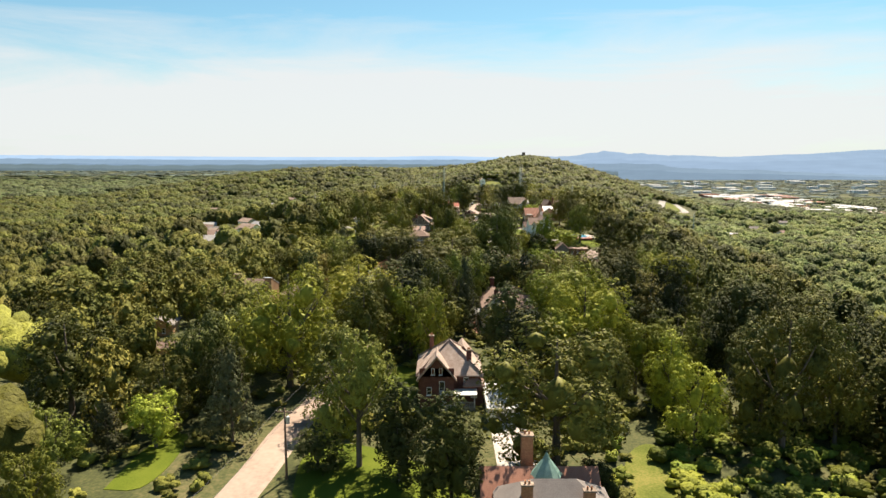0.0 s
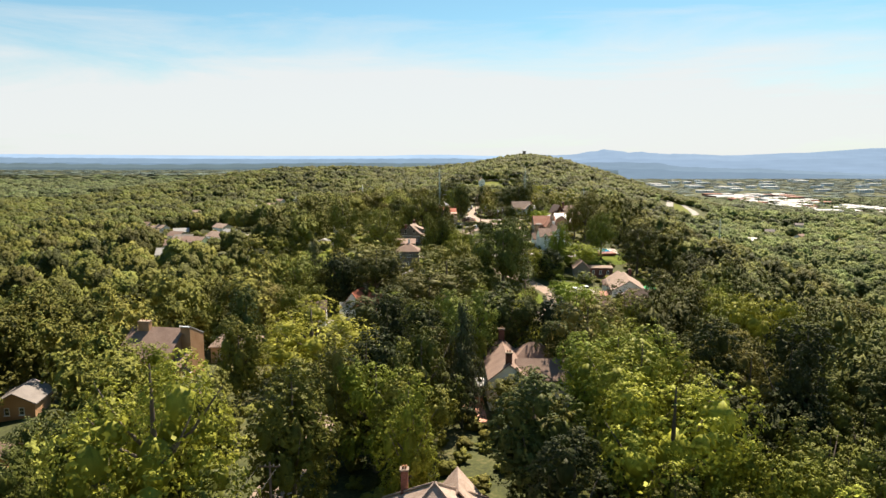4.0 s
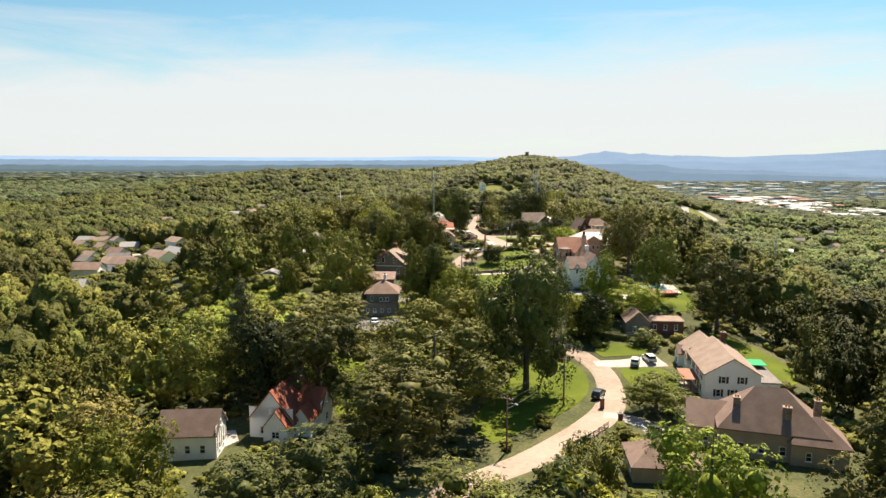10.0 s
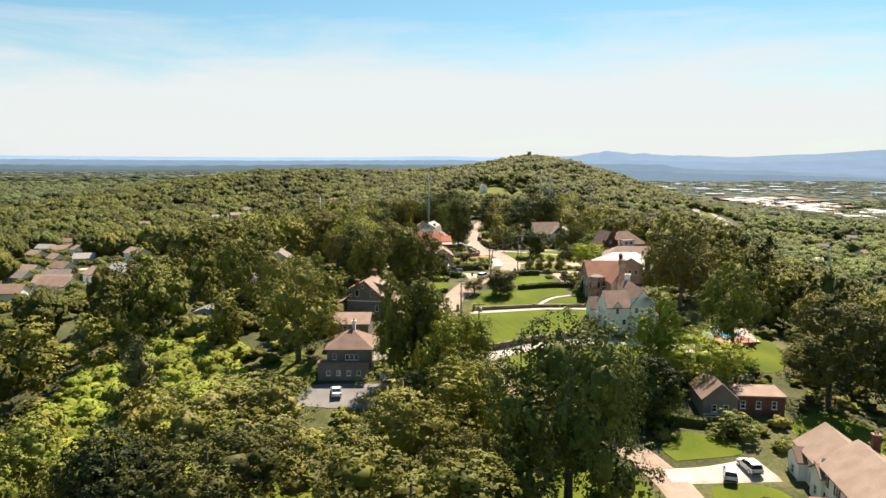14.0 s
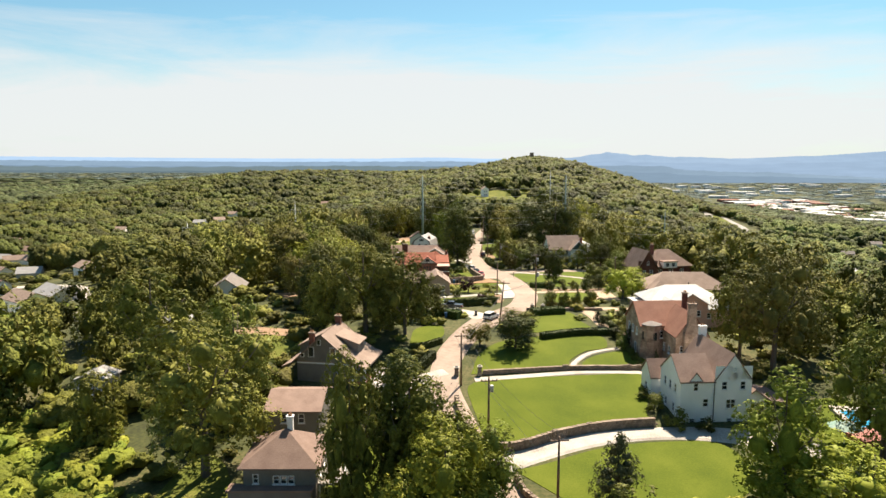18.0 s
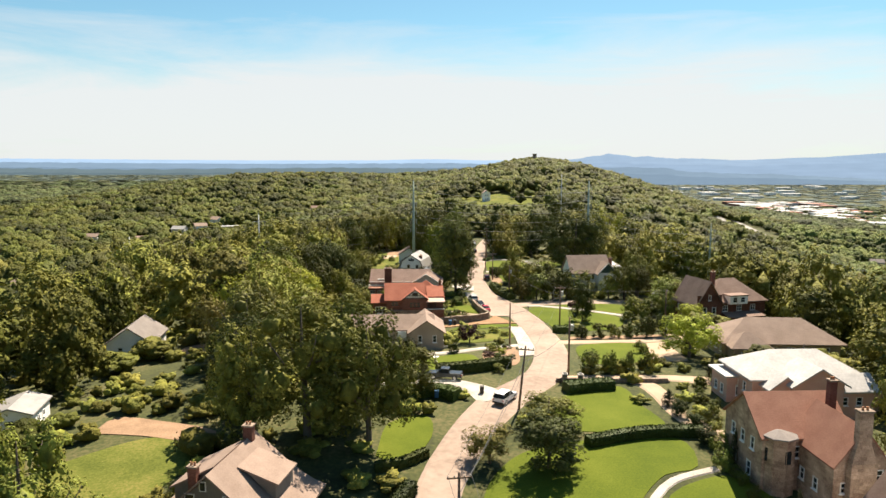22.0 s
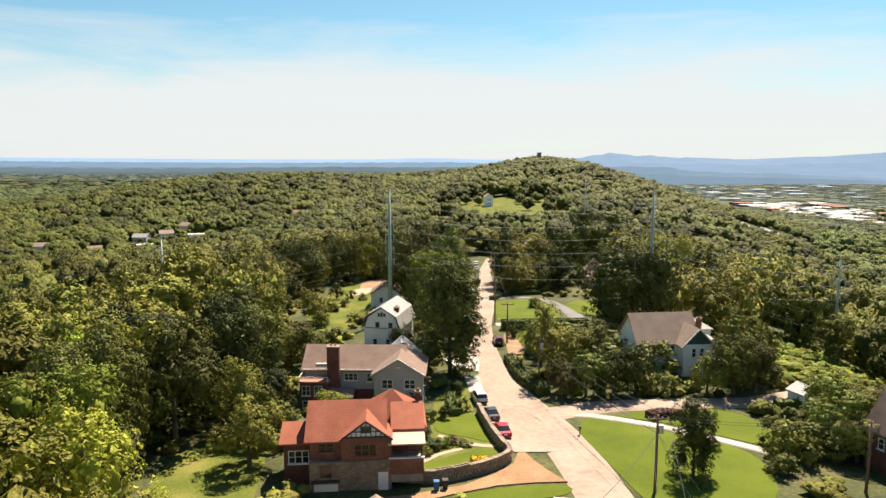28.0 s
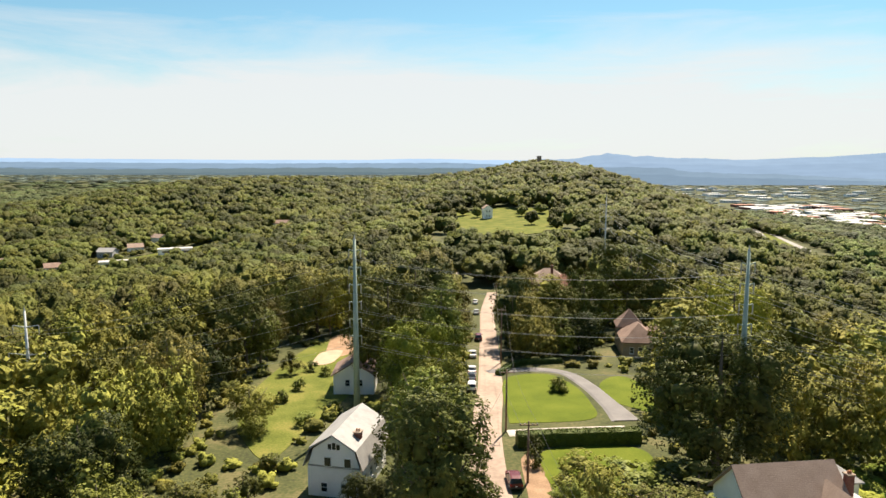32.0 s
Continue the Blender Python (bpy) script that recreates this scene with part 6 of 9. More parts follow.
block(h, 0, 0, 5.5, 5, 2.4, "x", 0.8, GREYSIDING, ROOF["metal"], {"S": row(1, 3, 1)}, over=0.3)

h = home_at("shed", -48.5, 398, 12, "small white shed with a grey tin roof on the slope", 4)
block(h, 0, 0, 5.5, 7, 3.0, "y", 0.9, WHITEWALL, ROOF["metal"], {"S": [(0, 0.1, 1.2, 2.0)], "E": row(2, 4, 1.0, 0.8, 0.9)}, over=0.35)
patch("lawn", [(-34, 374), (-23, 377), (-20.5, 386), (-27, 391), (-36, 385), (-41, 378)], ROUGH_GRASS, 0.07, "rough sunny grass behind the bungalow", "lawn")
patch("garden_bed", [(-36, 393), (-29, 391.6), (-21, 389.6), (-19.5, 392.6), (-28, 396), (-35, 398)], EARTH, 0.1, "bare orange earth track under the trees", "bare ground")

# ---- trees ----
ICO = {}


def ico(sub):
    if sub not in ICO:
        bm = bmesh.new()
        bmesh.ops.create_icosphere(bm, subdivisions=sub, radius=1)
        ICO[sub] = (np.array([v.co[:] for v in bm.verts]), np.array([[v.index for v in f.verts] for f in bm.faces]))
        bm.free()
    return ICO[sub]


def crown_arrays(rng, lobes, leaves, size, shape, sub=1, hull=0.8, tall=2.2, puffs=0, puff=0.15, facet=0.7):
    """A crown 2 wide and 1 high: uneven lobes set with puffs of folded leaf sprays, gaps between them. Returns vertices and triangles."""
    cs, rs = [], []
    for k in range(lobes):
        if shape == "cone":
            h = 0.06 + 0.86 * (k + 0.5) / lobes
            a, off = rng.uniform(0, 6.28), (1 - h) * 0.52
            cs.append((off * math.cos(a), off * math.sin(a), h))
            rs.append((0.16 + 0.46 * (1 - h), 0.16 + 0.46 * (1 - h), 0.13))
        else:
            h = rng.uniform(0.15, 0.84)
            a = 2.4 * k + rng.uniform(-0.8, 0.8)
            reach = (0.66 if shape == "broad" else 0.48) * math.sqrt(max(0.05, 1 - ((h - 0.40) / 0.60) ** 2)) * rng.uniform(0.6, 1.2)
            cs.append((reach * math.cos(a), reach * math.sin(a), h))
            r = rng.uniform(0.20, 0.42)
            rs.append((r, r, r * rng.uniform(0.45, 0.68)))
    if shape != "cone":
        cs.append((0, 0, 0.48))
        rs.append((0.55, 0.55, 0.40))
    C, R = np.array(cs), np.array(rs)
    V, F, HN, o = [], [], [], 0
    iv, itri = ico(sub)
    if hull > 0:
        for c, r in zip(C, R):
            v = iv * (1 + rng.uniform(-0.22, 0.12, len(iv)))[:, None] * r * hull + c
            V.append(v)
            F.append(itri + o)
            HN.append(iv / r)
            o += len(v)

    def skin(n, depth):
        """n spots on the outside of the lobes, with outward directions."""
        P, D = np.zeros((0, 3)), np.zeros((0, 3))
        for _ in range(60):
            k = rng.choice(len(cs), n, p=R[:, 0] ** 2 / (R[:, 0] ** 2).sum())
            d = rng.normal(size=(n, 3))
            d[:, 2] = d[:, 2] * 0.9 + 0.3
            d /= np.linalg.norm(d, axis=1)[:, None]
            p = C[k] + d * R[k] * depth
            out = np.ones(n, bool)
            for c, r in zip(C, R):
                out &= (((p - c) / (r * 0.9)) ** 2).sum(1) > 1
            P, D = np.concatenate([P, p[out]]), np.concatenate([D, d[out]])
            if len(P) >= n:
                break
        return P[:n], D[:n]

    if puffs:
        PC, PD = skin(puffs, 0.98)
        PR = puff * rng.uniform(0.6, 1.3, len(PC))
        k = rng.integers(0, len(PC), leaves)
        d = rng.normal(size=(leaves, 3)) * 0.75 + 0.9 * PD[k] + np.array([0, 0, 0.35])
        d /= np.linalg.norm(d, axis=1)[:, None]
        p = PC[k] + d * PR[k][:, None] * rng.uniform(0.65, 1.08, (leaves, 1)) * np.array([1, 1, 1 / tall])
        d = d + 0.4 * PD[k]
        d /= np.linalg.norm(d, axis=1)[:, None]
        big = np.ones((leaves, 1))
        if hull < 0.7:
            inner = leaves // 4
            k = rng.integers(0, len(cs), inner)
            e = rng.normal(size=(inner, 3))
            e /= np.linalg.norm(e, axis=1)[:, None]
            p = np.concatenate([p, C[k] + e * R[k] * rng.uniform(0.6, 0.92, (inner, 1))])
            d, big = np.concatenate([d, e]), np.concatenate([big, np.full((inner, 1), 2.1)])
    else:
        p, d = skin(leaves, 1.02)
        p = p + rng.normal(scale=0.03, size=p.shape)
        big = np.ones((len(p), 1))
    m = len(p)
    nrm = d + np.array([0, 0, 0.3]) + rng.normal(scale=0.33, size=(m, 3))
    nrm /= np.linalg.norm(nrm, axis=1)[:, None]
    t = np.cross(nrm, rng.normal(size=(m, 3)))
    t /= np.linalg.norm(t, axis=1)[:, None]
    b = np.cross(nrm, t)
    s = size * rng.uniform(0.5, 1.35, m)[:, None] * big
    # a spray is a folded kite
    low = np.array([1, 1, 1 / tall])
    q = np.stack([p - t * s * low, p - (b * 0.62 + nrm * 0.25) * s * low, p + (t * 1.1 - nrm * 0.3) * s * low, p + (b * 0.66 - nrm * 0.25) * s * low], 1).reshape(-1, 3)
    base = o + 4 * np.arange(m)
    V.append(q)
    F.append(np.stack([base, base + 1, base + 2], 1))
    F.append(np.stack([base, base + 2, base + 3], 1))
    V = np.concatenate(V)
    N = np.repeat(d + facet * nrm + np.array([0, 0, 0.25]), 4, 0)
    if HN:
        N = np.concatenate(HN + [N])
    N /= np.linalg.norm(N, axis=1)[:, None]
    V[:, 2] = (V[:, 2] - np.quantile(V[:, 2], 0.02)) / (np.quantile(V[:, 2], 0.995) - np.quantile(V[:, 2], 0.02))
    V[:, :2] /= np.quantile(np.hypot(V[:, 0], V[:, 1]), 0.965)
    return V, np.concatenate(F), N


def puff_crown(rng, puffs, leaves, size, shape, core=1, skew=0.3, plump=1.0, lift=0.35):
    """A crown seen from afar, 2 wide and 1 high: a core with uneven rounded boughs over it and a few leaf sprays that break the outline."""
    iv, itri = ico(core)
    wide = {"broad": 0.74, "tall": 0.62}[shape]
    V, N, F = [iv * (1 + rng.uniform(-0.12, 0.12, len(iv)))[:, None] * np.array([wide, wide, 0.40]) + np.array([0, 0, 0.44])], [iv], [itri]
    o = len(iv)
    iv, itri = ico(1)
    turn = rng.uniform(0, 6.28)
    lean = rng.uniform(-skew, skew, 2) * 0.4
    C, R, D = [], [], []
    for k in range(puffs):
        h = 1 - 1.30 * (k + 0.5) / puffs
        a = turn + 2.4 * k + rng.uniform(-0.5, 0.5)
        q = math.sqrt(max(0.02, 1 - h * h))
        d = np.array([q * math.cos(a), q * math.sin(a), h])
        c = d * np.array([wide, wide, 0.42]) * rng.uniform(0.72, 1.12) + np.array([lean[0] * h, lean[1] * h, 0.46])
        r = rng.uniform(0.20, 0.42) * plump * (1.25 if puffs < 9 else 1.0)
        C.append(c)
        R.append(r)
        D.append(d)
        tilt = rng.normal(size=(3, 3))
        tilt = np.linalg.qr(tilt)[0]
        w = (iv @ tilt.T) * (1 + rng.uniform(-0.26, 0.24, len(iv)))[:, None]
        V.append(w * np.array([r, r, r * 0.62]) + c)
        N.append(iv @ tilt.T + 0.55 * d + np.array([0, 0, lift]))
        F.append(itri + o)
        o += len(iv)
    if leaves:
        C, R, D = np.array(C), np.array(R), np.array(D)
        k = rng.integers(0, puffs, leaves)
        d = rng.normal(size=(leaves, 3)) * 0.8 + D[k] + np.array([0, 0, 0.3])
        d /= np.linalg.norm(d, axis=1)[:, None]
        p = C[k] + d * R[k][:, None] * np.array([1, 1, 0.62]) * rng.uniform(0.95, 1.2, (leaves, 1))
        n = d + rng.normal(scale=0.45, size=d.shape)
        n /= np.linalg.norm(n, axis=1)[:, None]
        t = np.cross(n, rng.normal(size=d.shape))
        t /= np.linalg.norm(t, axis=1)[:, None]
        b = np.cross(n, t)
        s = size * rng.uniform(0.5, 1.3, (leaves, 1)) * np.array([1, 1, 0.5])
        V.append(np.stack([p - t * s, p - b * 0.65 * s, p + t * 1.1 * s, p + b * 0.65 * s], 1).reshape(-1, 3))
        N.append(np.repeat(d + 0.3 * n, 4, 0))
        q = o + 4 * np.arange(leaves)
        F += [np.stack([q, q + 1, q + 2], 1), np.stack([q, q + 2, q + 3], 1)]
    V, N = np.concatenate(V), np.concatenate(N)
    N /= np.linalg.norm(N, axis=1)[:, None]
    V[:, 2] = (V[:, 2] - V[:, 2].min()) / (V[:, 2].max() - V[:, 2].min())
    return V, np.concatenate(F), N


def trunk_geo(rng, h, r, limbs):
    """A tapered, slightly bent trunk with limbs."""
    g = Geo()
    bend = rng.uniform(-0.4, 0.4, 2)
    pts = [(0, 0, -1.0), (0, 0, 0.0), (bend[0] * 0.3, bend[1] * 0.3, h * 0.3), (bend[0], bend[1], h * 0.6), (bend[0] * 0.6, bend[1], h * 0.92)]
    g.tube(pts, [r * 1.5, r * 1.25, r * 0.9, r * 0.6, r * 0.15], 7)
    for k in range(limbs):
        a, z = 2.4 * k + rng.uniform(-0.4, 0.4), h * rng.uniform(0.28, 0.5)
        L = h * rng.uniform(0.22, 0.34)
        s = (bend[0] * z / h, bend[1] * z / h, z)
        g.tube([s, (s[0] + 0.55 * L * math.cos(a), s[1] + 0.55 * L * math.sin(a), z + 0.45 * L), (s[0] + L * math.cos(a), s[1] + L * math.sin(a), z + 1.1 * L)], [r * 0.5, r * 0.35, r * 0.1], 5)
    return g


# kind: lobes, leaf sprays, spray size, outline, trunk share below the crown, puffs, puff size, label
KINDS = {
    "oak": (15, 3100, 0.042, "broad", 0.20, 210, 0.125, "broad mid-green oak with a lobed crown"),
    "maple": (15, 3100, 0.042, "broad", 0.18, 240, 0.115, "fresh green maple in full leaf"),
    "magnolia": (13, 2800, 0.044, "tall", 0.10, 180, 0.125, "dark glossy evergreen magnolia"),
    "locust": (15, 3100, 0.042, "broad", 0.10, 260, 0.12, "bright yellow-green locust tree in full leaf"),
    "linden": (20, 4600, 0.040, "broad", 0.12, 330, 0.135, "dense dark green shade tree with a full crown"),
    "cedar": (16, 2400, 0.042, "cone", 0.10, 170, 0.11, "grey-green conical cedar tree"),
    "elm": (18, 3000, 0.039, "broad", 0.22, 240, 0.115, "olive-brown elm with a loose crown"),
    "plum": (8, 600, 0.09, "broad", 0.25, 60, 0.18, "small purple-leaved plum tree"),
    "shrub": (8, 600, 0.09, "broad", 0.04, 70, 0.16, "rounded leafy green shrub"),
}
rng = np.random.default_rng(7)
TREE = {}
# variants: 0 to 2 plain, 3 for great crowns, 4 for slender ones
for kind, (lobes, leaves, size, shape, clear_stem, puffs, puff, label) in KINDS.items():
    for variant in range(5):
        great, slim = variant == 3, variant == 4
        if (great or slim) and kind not in ("oak", "maple", "magnolia", "elm", "linden", "locust"):
            continue
        V, F, N = crown_arrays(rng, lobes + (8 if great else 4 if slim else 0), int(leaves * (3.0 if great else 2.0)), size * (0.45 if great else 0.68 if slim else 0.58), "tall" if slim else shape, 1, 0.46, tall=3.6 if slim else 2.2,
                               puffs=int(puffs * (2.2 if great else 1.5)), puff=puff * (0.72 if great else 0.95))
        e = thing("shrub" if kind == "shrub" else "tree", 0, 0, -500, 0, label, "shrub" if kind == "shrub" else "tree")
        stem = 0.07 if slim else clear_stem
        me = mesh_from_arrays("crown", V * np.array([1, 1, 1 - stem]) + np.array([0, 0, stem]), F, LEAF[kind], normals=N)
        part("crown", me, None, e)
        g = trunk_geo(rng, 15.0, 0.34, 5)
        g.v = [(x / 6.5, y / 6.5, z / 15.0) for x, y, z in g.v]
        part("trunk", g, BARK, e, smooth=True)
        TREE[kind, variant] = e
PLACED = []


def plant(x, y, h, r, kind, group=""):
    """A tree of height h and crown radius r."""
    v = len(PLACED) % 3
    if (kind, 3) in TREE and (r > 8.4 or h > 2.9 * r):
        v = 3 if r > 8.4 else 4
    m = Matrix.Translation((x, y, gz(x, y) - 0.1)) @ Matrix.Rotation(2.4 * len(PLACED), 4, "Z") @ Matrix.Diagonal((r, r, h, 1))
    ob = copy_thing(TREE[kind, v], m)
    if group:
        ob["group"] = group
    PLACED.append((x, y, r))
    return ob


# trees that stand out along the way, stretch by stretch: (x, y, height, crown radius, kind)
for t_ in [(-51.8, 80.8, 10, 4.2, "maple"), (1.1, 82.9, 16, 5.3, "oak"), (-6.1, 91.6, 15, 4.7, "magnolia"), (-56.6, 94, 11, 5.1, "oak"), (16.1, 92.9, 22, 11.7, "oak"),
           (-12.4, 96.5, 21, 7.4, "oak"), (-18.4, 95.9, 6, 4.1, "magnolia"), (39.5, 103, 14.5, 5.6, "maple"), (51.8, 100.4, 23, 8.4, "oak"), (-52, 101.7, 9, 3.5, "cedar"),
           (-33, 102.9, 15.3, 5, "cedar"), (-45.2, 103.3, 9, 4.8, "maple"), (-45, 137, 14, 6.0, "linden"), (-64.6, 115.3, 20, 9.4, "oak"), (29.2, 114.3, 16, 4, "elm"), (-47.5, 113, 12, 5.5, "elm"), (-44, 121, 17, 6.6, "linden"), (54, 112, 17, 6.2, "magnolia"), (62, 104, 15, 5.8, "oak"), (66, 116, 18, 7, "oak"), (-76, 104, 14, 6.4, "magnolia"), (-17.5, 114, 16.5, 7.6, "oak"), (21, 88.5, 5, 3.2, "magnolia")]:
    plant(*t_)
for t_ in [(-37.5, 113, 14, 5, "linden"), (39.8, 115.8, 15, 4.7, "maple"), (15.1, 122.8, 18, 5.4, "magnolia"), (27.7, 130, 22, 9.7, "maple"), (-16.2, 138.1, 20, 6, "oak"),
           (13.3, 138.6, 19, 6.4, "magnolia"), (-1.9, 138.7, 18, 4.4, "maple"), (-30, 130.5, 24.5, 10.6, "locust"), (48.4, 146, 23, 6, "magnolia"), (28, 146.6, 22, 9.9, "maple"),
           (-12.9, 152.2, 20.7, 5.6, "elm"), (27.8, 155.6, 20, 9.9, "maple"), (-1, 158.4, 19, 6.7, "oak"), (43.5, 160.9, 20, 5.7, "magnolia"), (15.5, 165.5, 9, 6.8, "oak")]:
    plant(*t_)
for t_ in [(5.3, 165.9, 14, 4.2, "cedar"), (-47.5, 169.4, 14, 6.4, "maple"), (5.7, 176.5, 18, 4.2, "cedar"), (-34.3, 178, 16, 4.6, "oak"), (-8.1, 183.5, 19, 4.7, "magnolia"),
           (6.9, 189.1, 19, 6.9, "oak"), (-23.3, 190.1, 16.1, 12.2, "locust"), (40, 198.3, 19, 5.6, "elm"), (-39.3, 200.1, 18, 4.5, "magnolia"), (8.7, 205.7, 15, 9.1, "oak"),
           (51, 208.4, 20, 5.7, "oak"), (32.6, 211.4, 18, 8, "maple"), (-13.5, 215.6, 15.3, 8.8, "magnolia"), (-42, 233, 15, 7.5, "elm"), (25.2, 241.6, 7, 3.3, "shrub")]:
    plant(*t_)
for t_ in [(-1.7, 244.8, 16.1, 10.7, "elm"), (4.1, 261.9, 19, 13.3, "oak"), (45.1, 267.9, 7.6, 6.8, "oak"), (-18.5, 269.1, 19, 9.8, "elm"), (-43.3, 274.3, 18, 9, "oak"),
           (-33.9, 276.3, 16, 6.9, "oak"), (22.3, 281, 29, 11, "linden"), (-19.4, 286.3, 19, 11.8, "elm"), (1.7, 287.6, 19, 11.5, "oak"), (10.9, 306.8, 16, 6.4, "elm"),
           (27.6, 308.5, 16, 7.7, "oak"), (55.9, 309.6, 4.5, 4.7, "shrub"), (37.2, 316.3, 11.2, 5.6, "maple"), (-46.2, 316.4, 16, 6, "cedar"), (78, 322, 20, 9, "elm")]:
    plant(*t_)
for t_ in [(2.6, 318, 8, 5, "magnolia"), (57.1, 327.5, 11.2, 9, "maple"), (-2.6, 330.5, 22, 4.0, "oak"), (49.9, 332.3, 18, 6.1, "maple"), (4.3, 334, 19.5, 5.6, "oak"),
           (30.2, 334.5, 9, 3.6, "cedar"), (84.9, 337.6, 9, 8.9, "oak"), (3.2, 338.4, 18, 5.4, "magnolia"), (-23.3, 340.5, 22, 10.2, "oak"), (-62, 352, 12, 6, "oak"),
           (-40.5, 346.5, 13, 4.2, "oak"), (68.6, 342.4, 20, 7.4, "oak"), (-24.4, 359.3, 18, 6.5, "oak"), (68, 373, 22, 8.3, "elm")]:
    plant(*t_)
for t_ in [(0.5, 366.8, 3.4, 2.6, "shrub"), (-43.1, 373.2, 19, 8.3, "oak"), (64.5, 379, 15, 5.6, "oak"), (1, 388, 17, 6.5, "oak"),
           (-7, 390, 19, 9, "oak"), (22.7, 383.1, 7, 4.2, "magnolia"), (15.8, 384.2, 5, 3.5, "elm"), (-3, 394, 18, 5.2, "oak"), (-13.5, 389, 16.1, 5.8, "oak"),
           (24, 392.8, 5, 4.2, "oak"), (-17.2, 395.4, 15, 4.3, "oak"), (-4.4, 401, 9, 4.2, "oak"), (5.1, 404.1, 8, 4.6, "oak"), (37.6, 416.4, 3.6, 1.4, "shrub")]:
    plant(*t_)
for t_ in [(40.8, 416.4, 3.6, 1.4, "shrub"), (44.2, 416.7, 3.8, 1.5, "shrub"), (34.7, 417.1, 4, 1.9, "shrub"), (-0.4, 417.2, 6, 1.9, "elm"), (-19.7, 417.5, 18, 4, "elm"),
           (4.8, 420.8, 5, 2.4, "magnolia"), (55.1, 426.7, 8, 5.6, "maple"), (15.9, 439.6, 4, 2.5, "plum"), (65, 452, 6, 4, "maple"), (-27.6, 459, 18, 7.2, "linden"),
           (43.3, 463.1, 9.6, 3.0, "linden"), (-10.8, 466.1, 9, 4.8, "oak"), (56.5, 466.5, 6, 3.5, "shrub"), (66, 471.1, 9, 5.5, "oak"), (-12.3, 475, 8, 4.2, "oak")]:
    plant(*t_)
for t_ in [(68.3, 477.4, 10, 4.7, "oak"), (-2.7, 482, 5, 3.3, "maple"), (9.4, 490.6, 5, 2.7, "plum"),
           (14.8, 506.5, 21, 6.9, "linden"), (50.6, 504.7, 6.9, 5.1, "shrub"), (43.3, 512.5, 6, 6.5, "shrub"), (-15, 511, 9, 5, "oak"), (-28, 515.3, 15, 7, "linden"),
           (5.6, 518.5, 6, 3.3, "linden"), (37.9, 519, 6, 8, "shrub"), (48.1, 519, 6, 8, "shrub"), (-10.1, 520.4, 5, 2.5, "shrub"), (34, 522.1, 6, 5.2, "oak")]:
    plant(*t_)
for t_ in [(30.1, 538, 3, 1.7, "shrub"), (1.6, 539.7, 3.5, 5.5, "oak"), (-16.8, 548.7, 8, 4.5, "oak"), (-14.5, 563.2, 2.5, 1.6, "shrub"), (39.3, 569.2, 3, 2.3, "shrub"),
           (15.7, 571.1, 22, 6.2, "oak"), (5.5, 572.3, 23, 9, "oak"), (70, 630, 26, 13, "oak"), (77.7, 579.1, 22, 8.8, "maple"), (-9.4, 581.8, 2.5, 1.8, "shrub"),
           (34.5, 607.3, 19, 5.7, "magnolia"), (9.9, 607.7, 23, 11.9, "oak"), (66.9, 637.8, 10, 6.7, "maple")]:
    plant(*t_)
for x, r in ((34.9, 1.7), (38.0, 1.5), (41.2, 1.5), (44.6, 1.6)):
    plant(x, 415.8, 4.0, r, "shrub", "row of small clipped trees")
for t_ in [(39.3, 569.2, 3, 2.0, "shrub"), (-14.5, 563.2, 2.5, 1.6, "shrub"), (-13, 585, 2.5, 1.8, "shrub"), (-10.1, 516, 5, 2.5, "shrub"), (29.2, 533, 3, 1.6, "shrub"), (33, 529, 2.2, 1.4, "shrub"), (47.5, 430.3, 2.6, 1.6, "shrub"),
           (20.5, 433, 1.8, 1.4, "shrub"), (19.8, 417, 1.6, 1.4, "shrub"), (18.5, 425, 1.8, 1.5, "plum"), (12.5, 430.8, 2.2, 1.3, "magnolia"), (6.5, 428, 1.6, 1.2, "shrub"), (11, 471.2, 1.5, 1.3, "shrub")]:
    plant(*t_)
for t_ in [(9, 481.6, 2.2, 1.4, "shrub"), (11.5, 482.6, 2.2, 1.3, "shrub"), (13.6, 483.6, 2.6, 1.4, "shrub"), (16, 486.5, 2.6, 1.6, "shrub"), (42, 358, 3, 1.8, "shrub"), (43.6, 352.6, 3.2, 2.0, "shrub"), (48, 351.6, 2.2, 1.8, "shrub"), (56.5, 351.8, 4, 2.4, "magnolia"),
           (41.6, 362, 2, 1.4, "shrub"), (44.2, 381, 1.6, 1.1, "shrub"), (44.2, 385, 2.0, 1.3, "shrub"), (43.8, 389, 2.2, 1.5, "magnolia"), (43.6, 393, 2.4, 1.6, "magnolia"), (43.2, 397, 2.6, 1.5, "magnolia"), (42.8, 401, 2.6, 1.4, "cedar"), (15.5, 350, 1.8, 1.2, "shrub")]:
    plant(*t_)

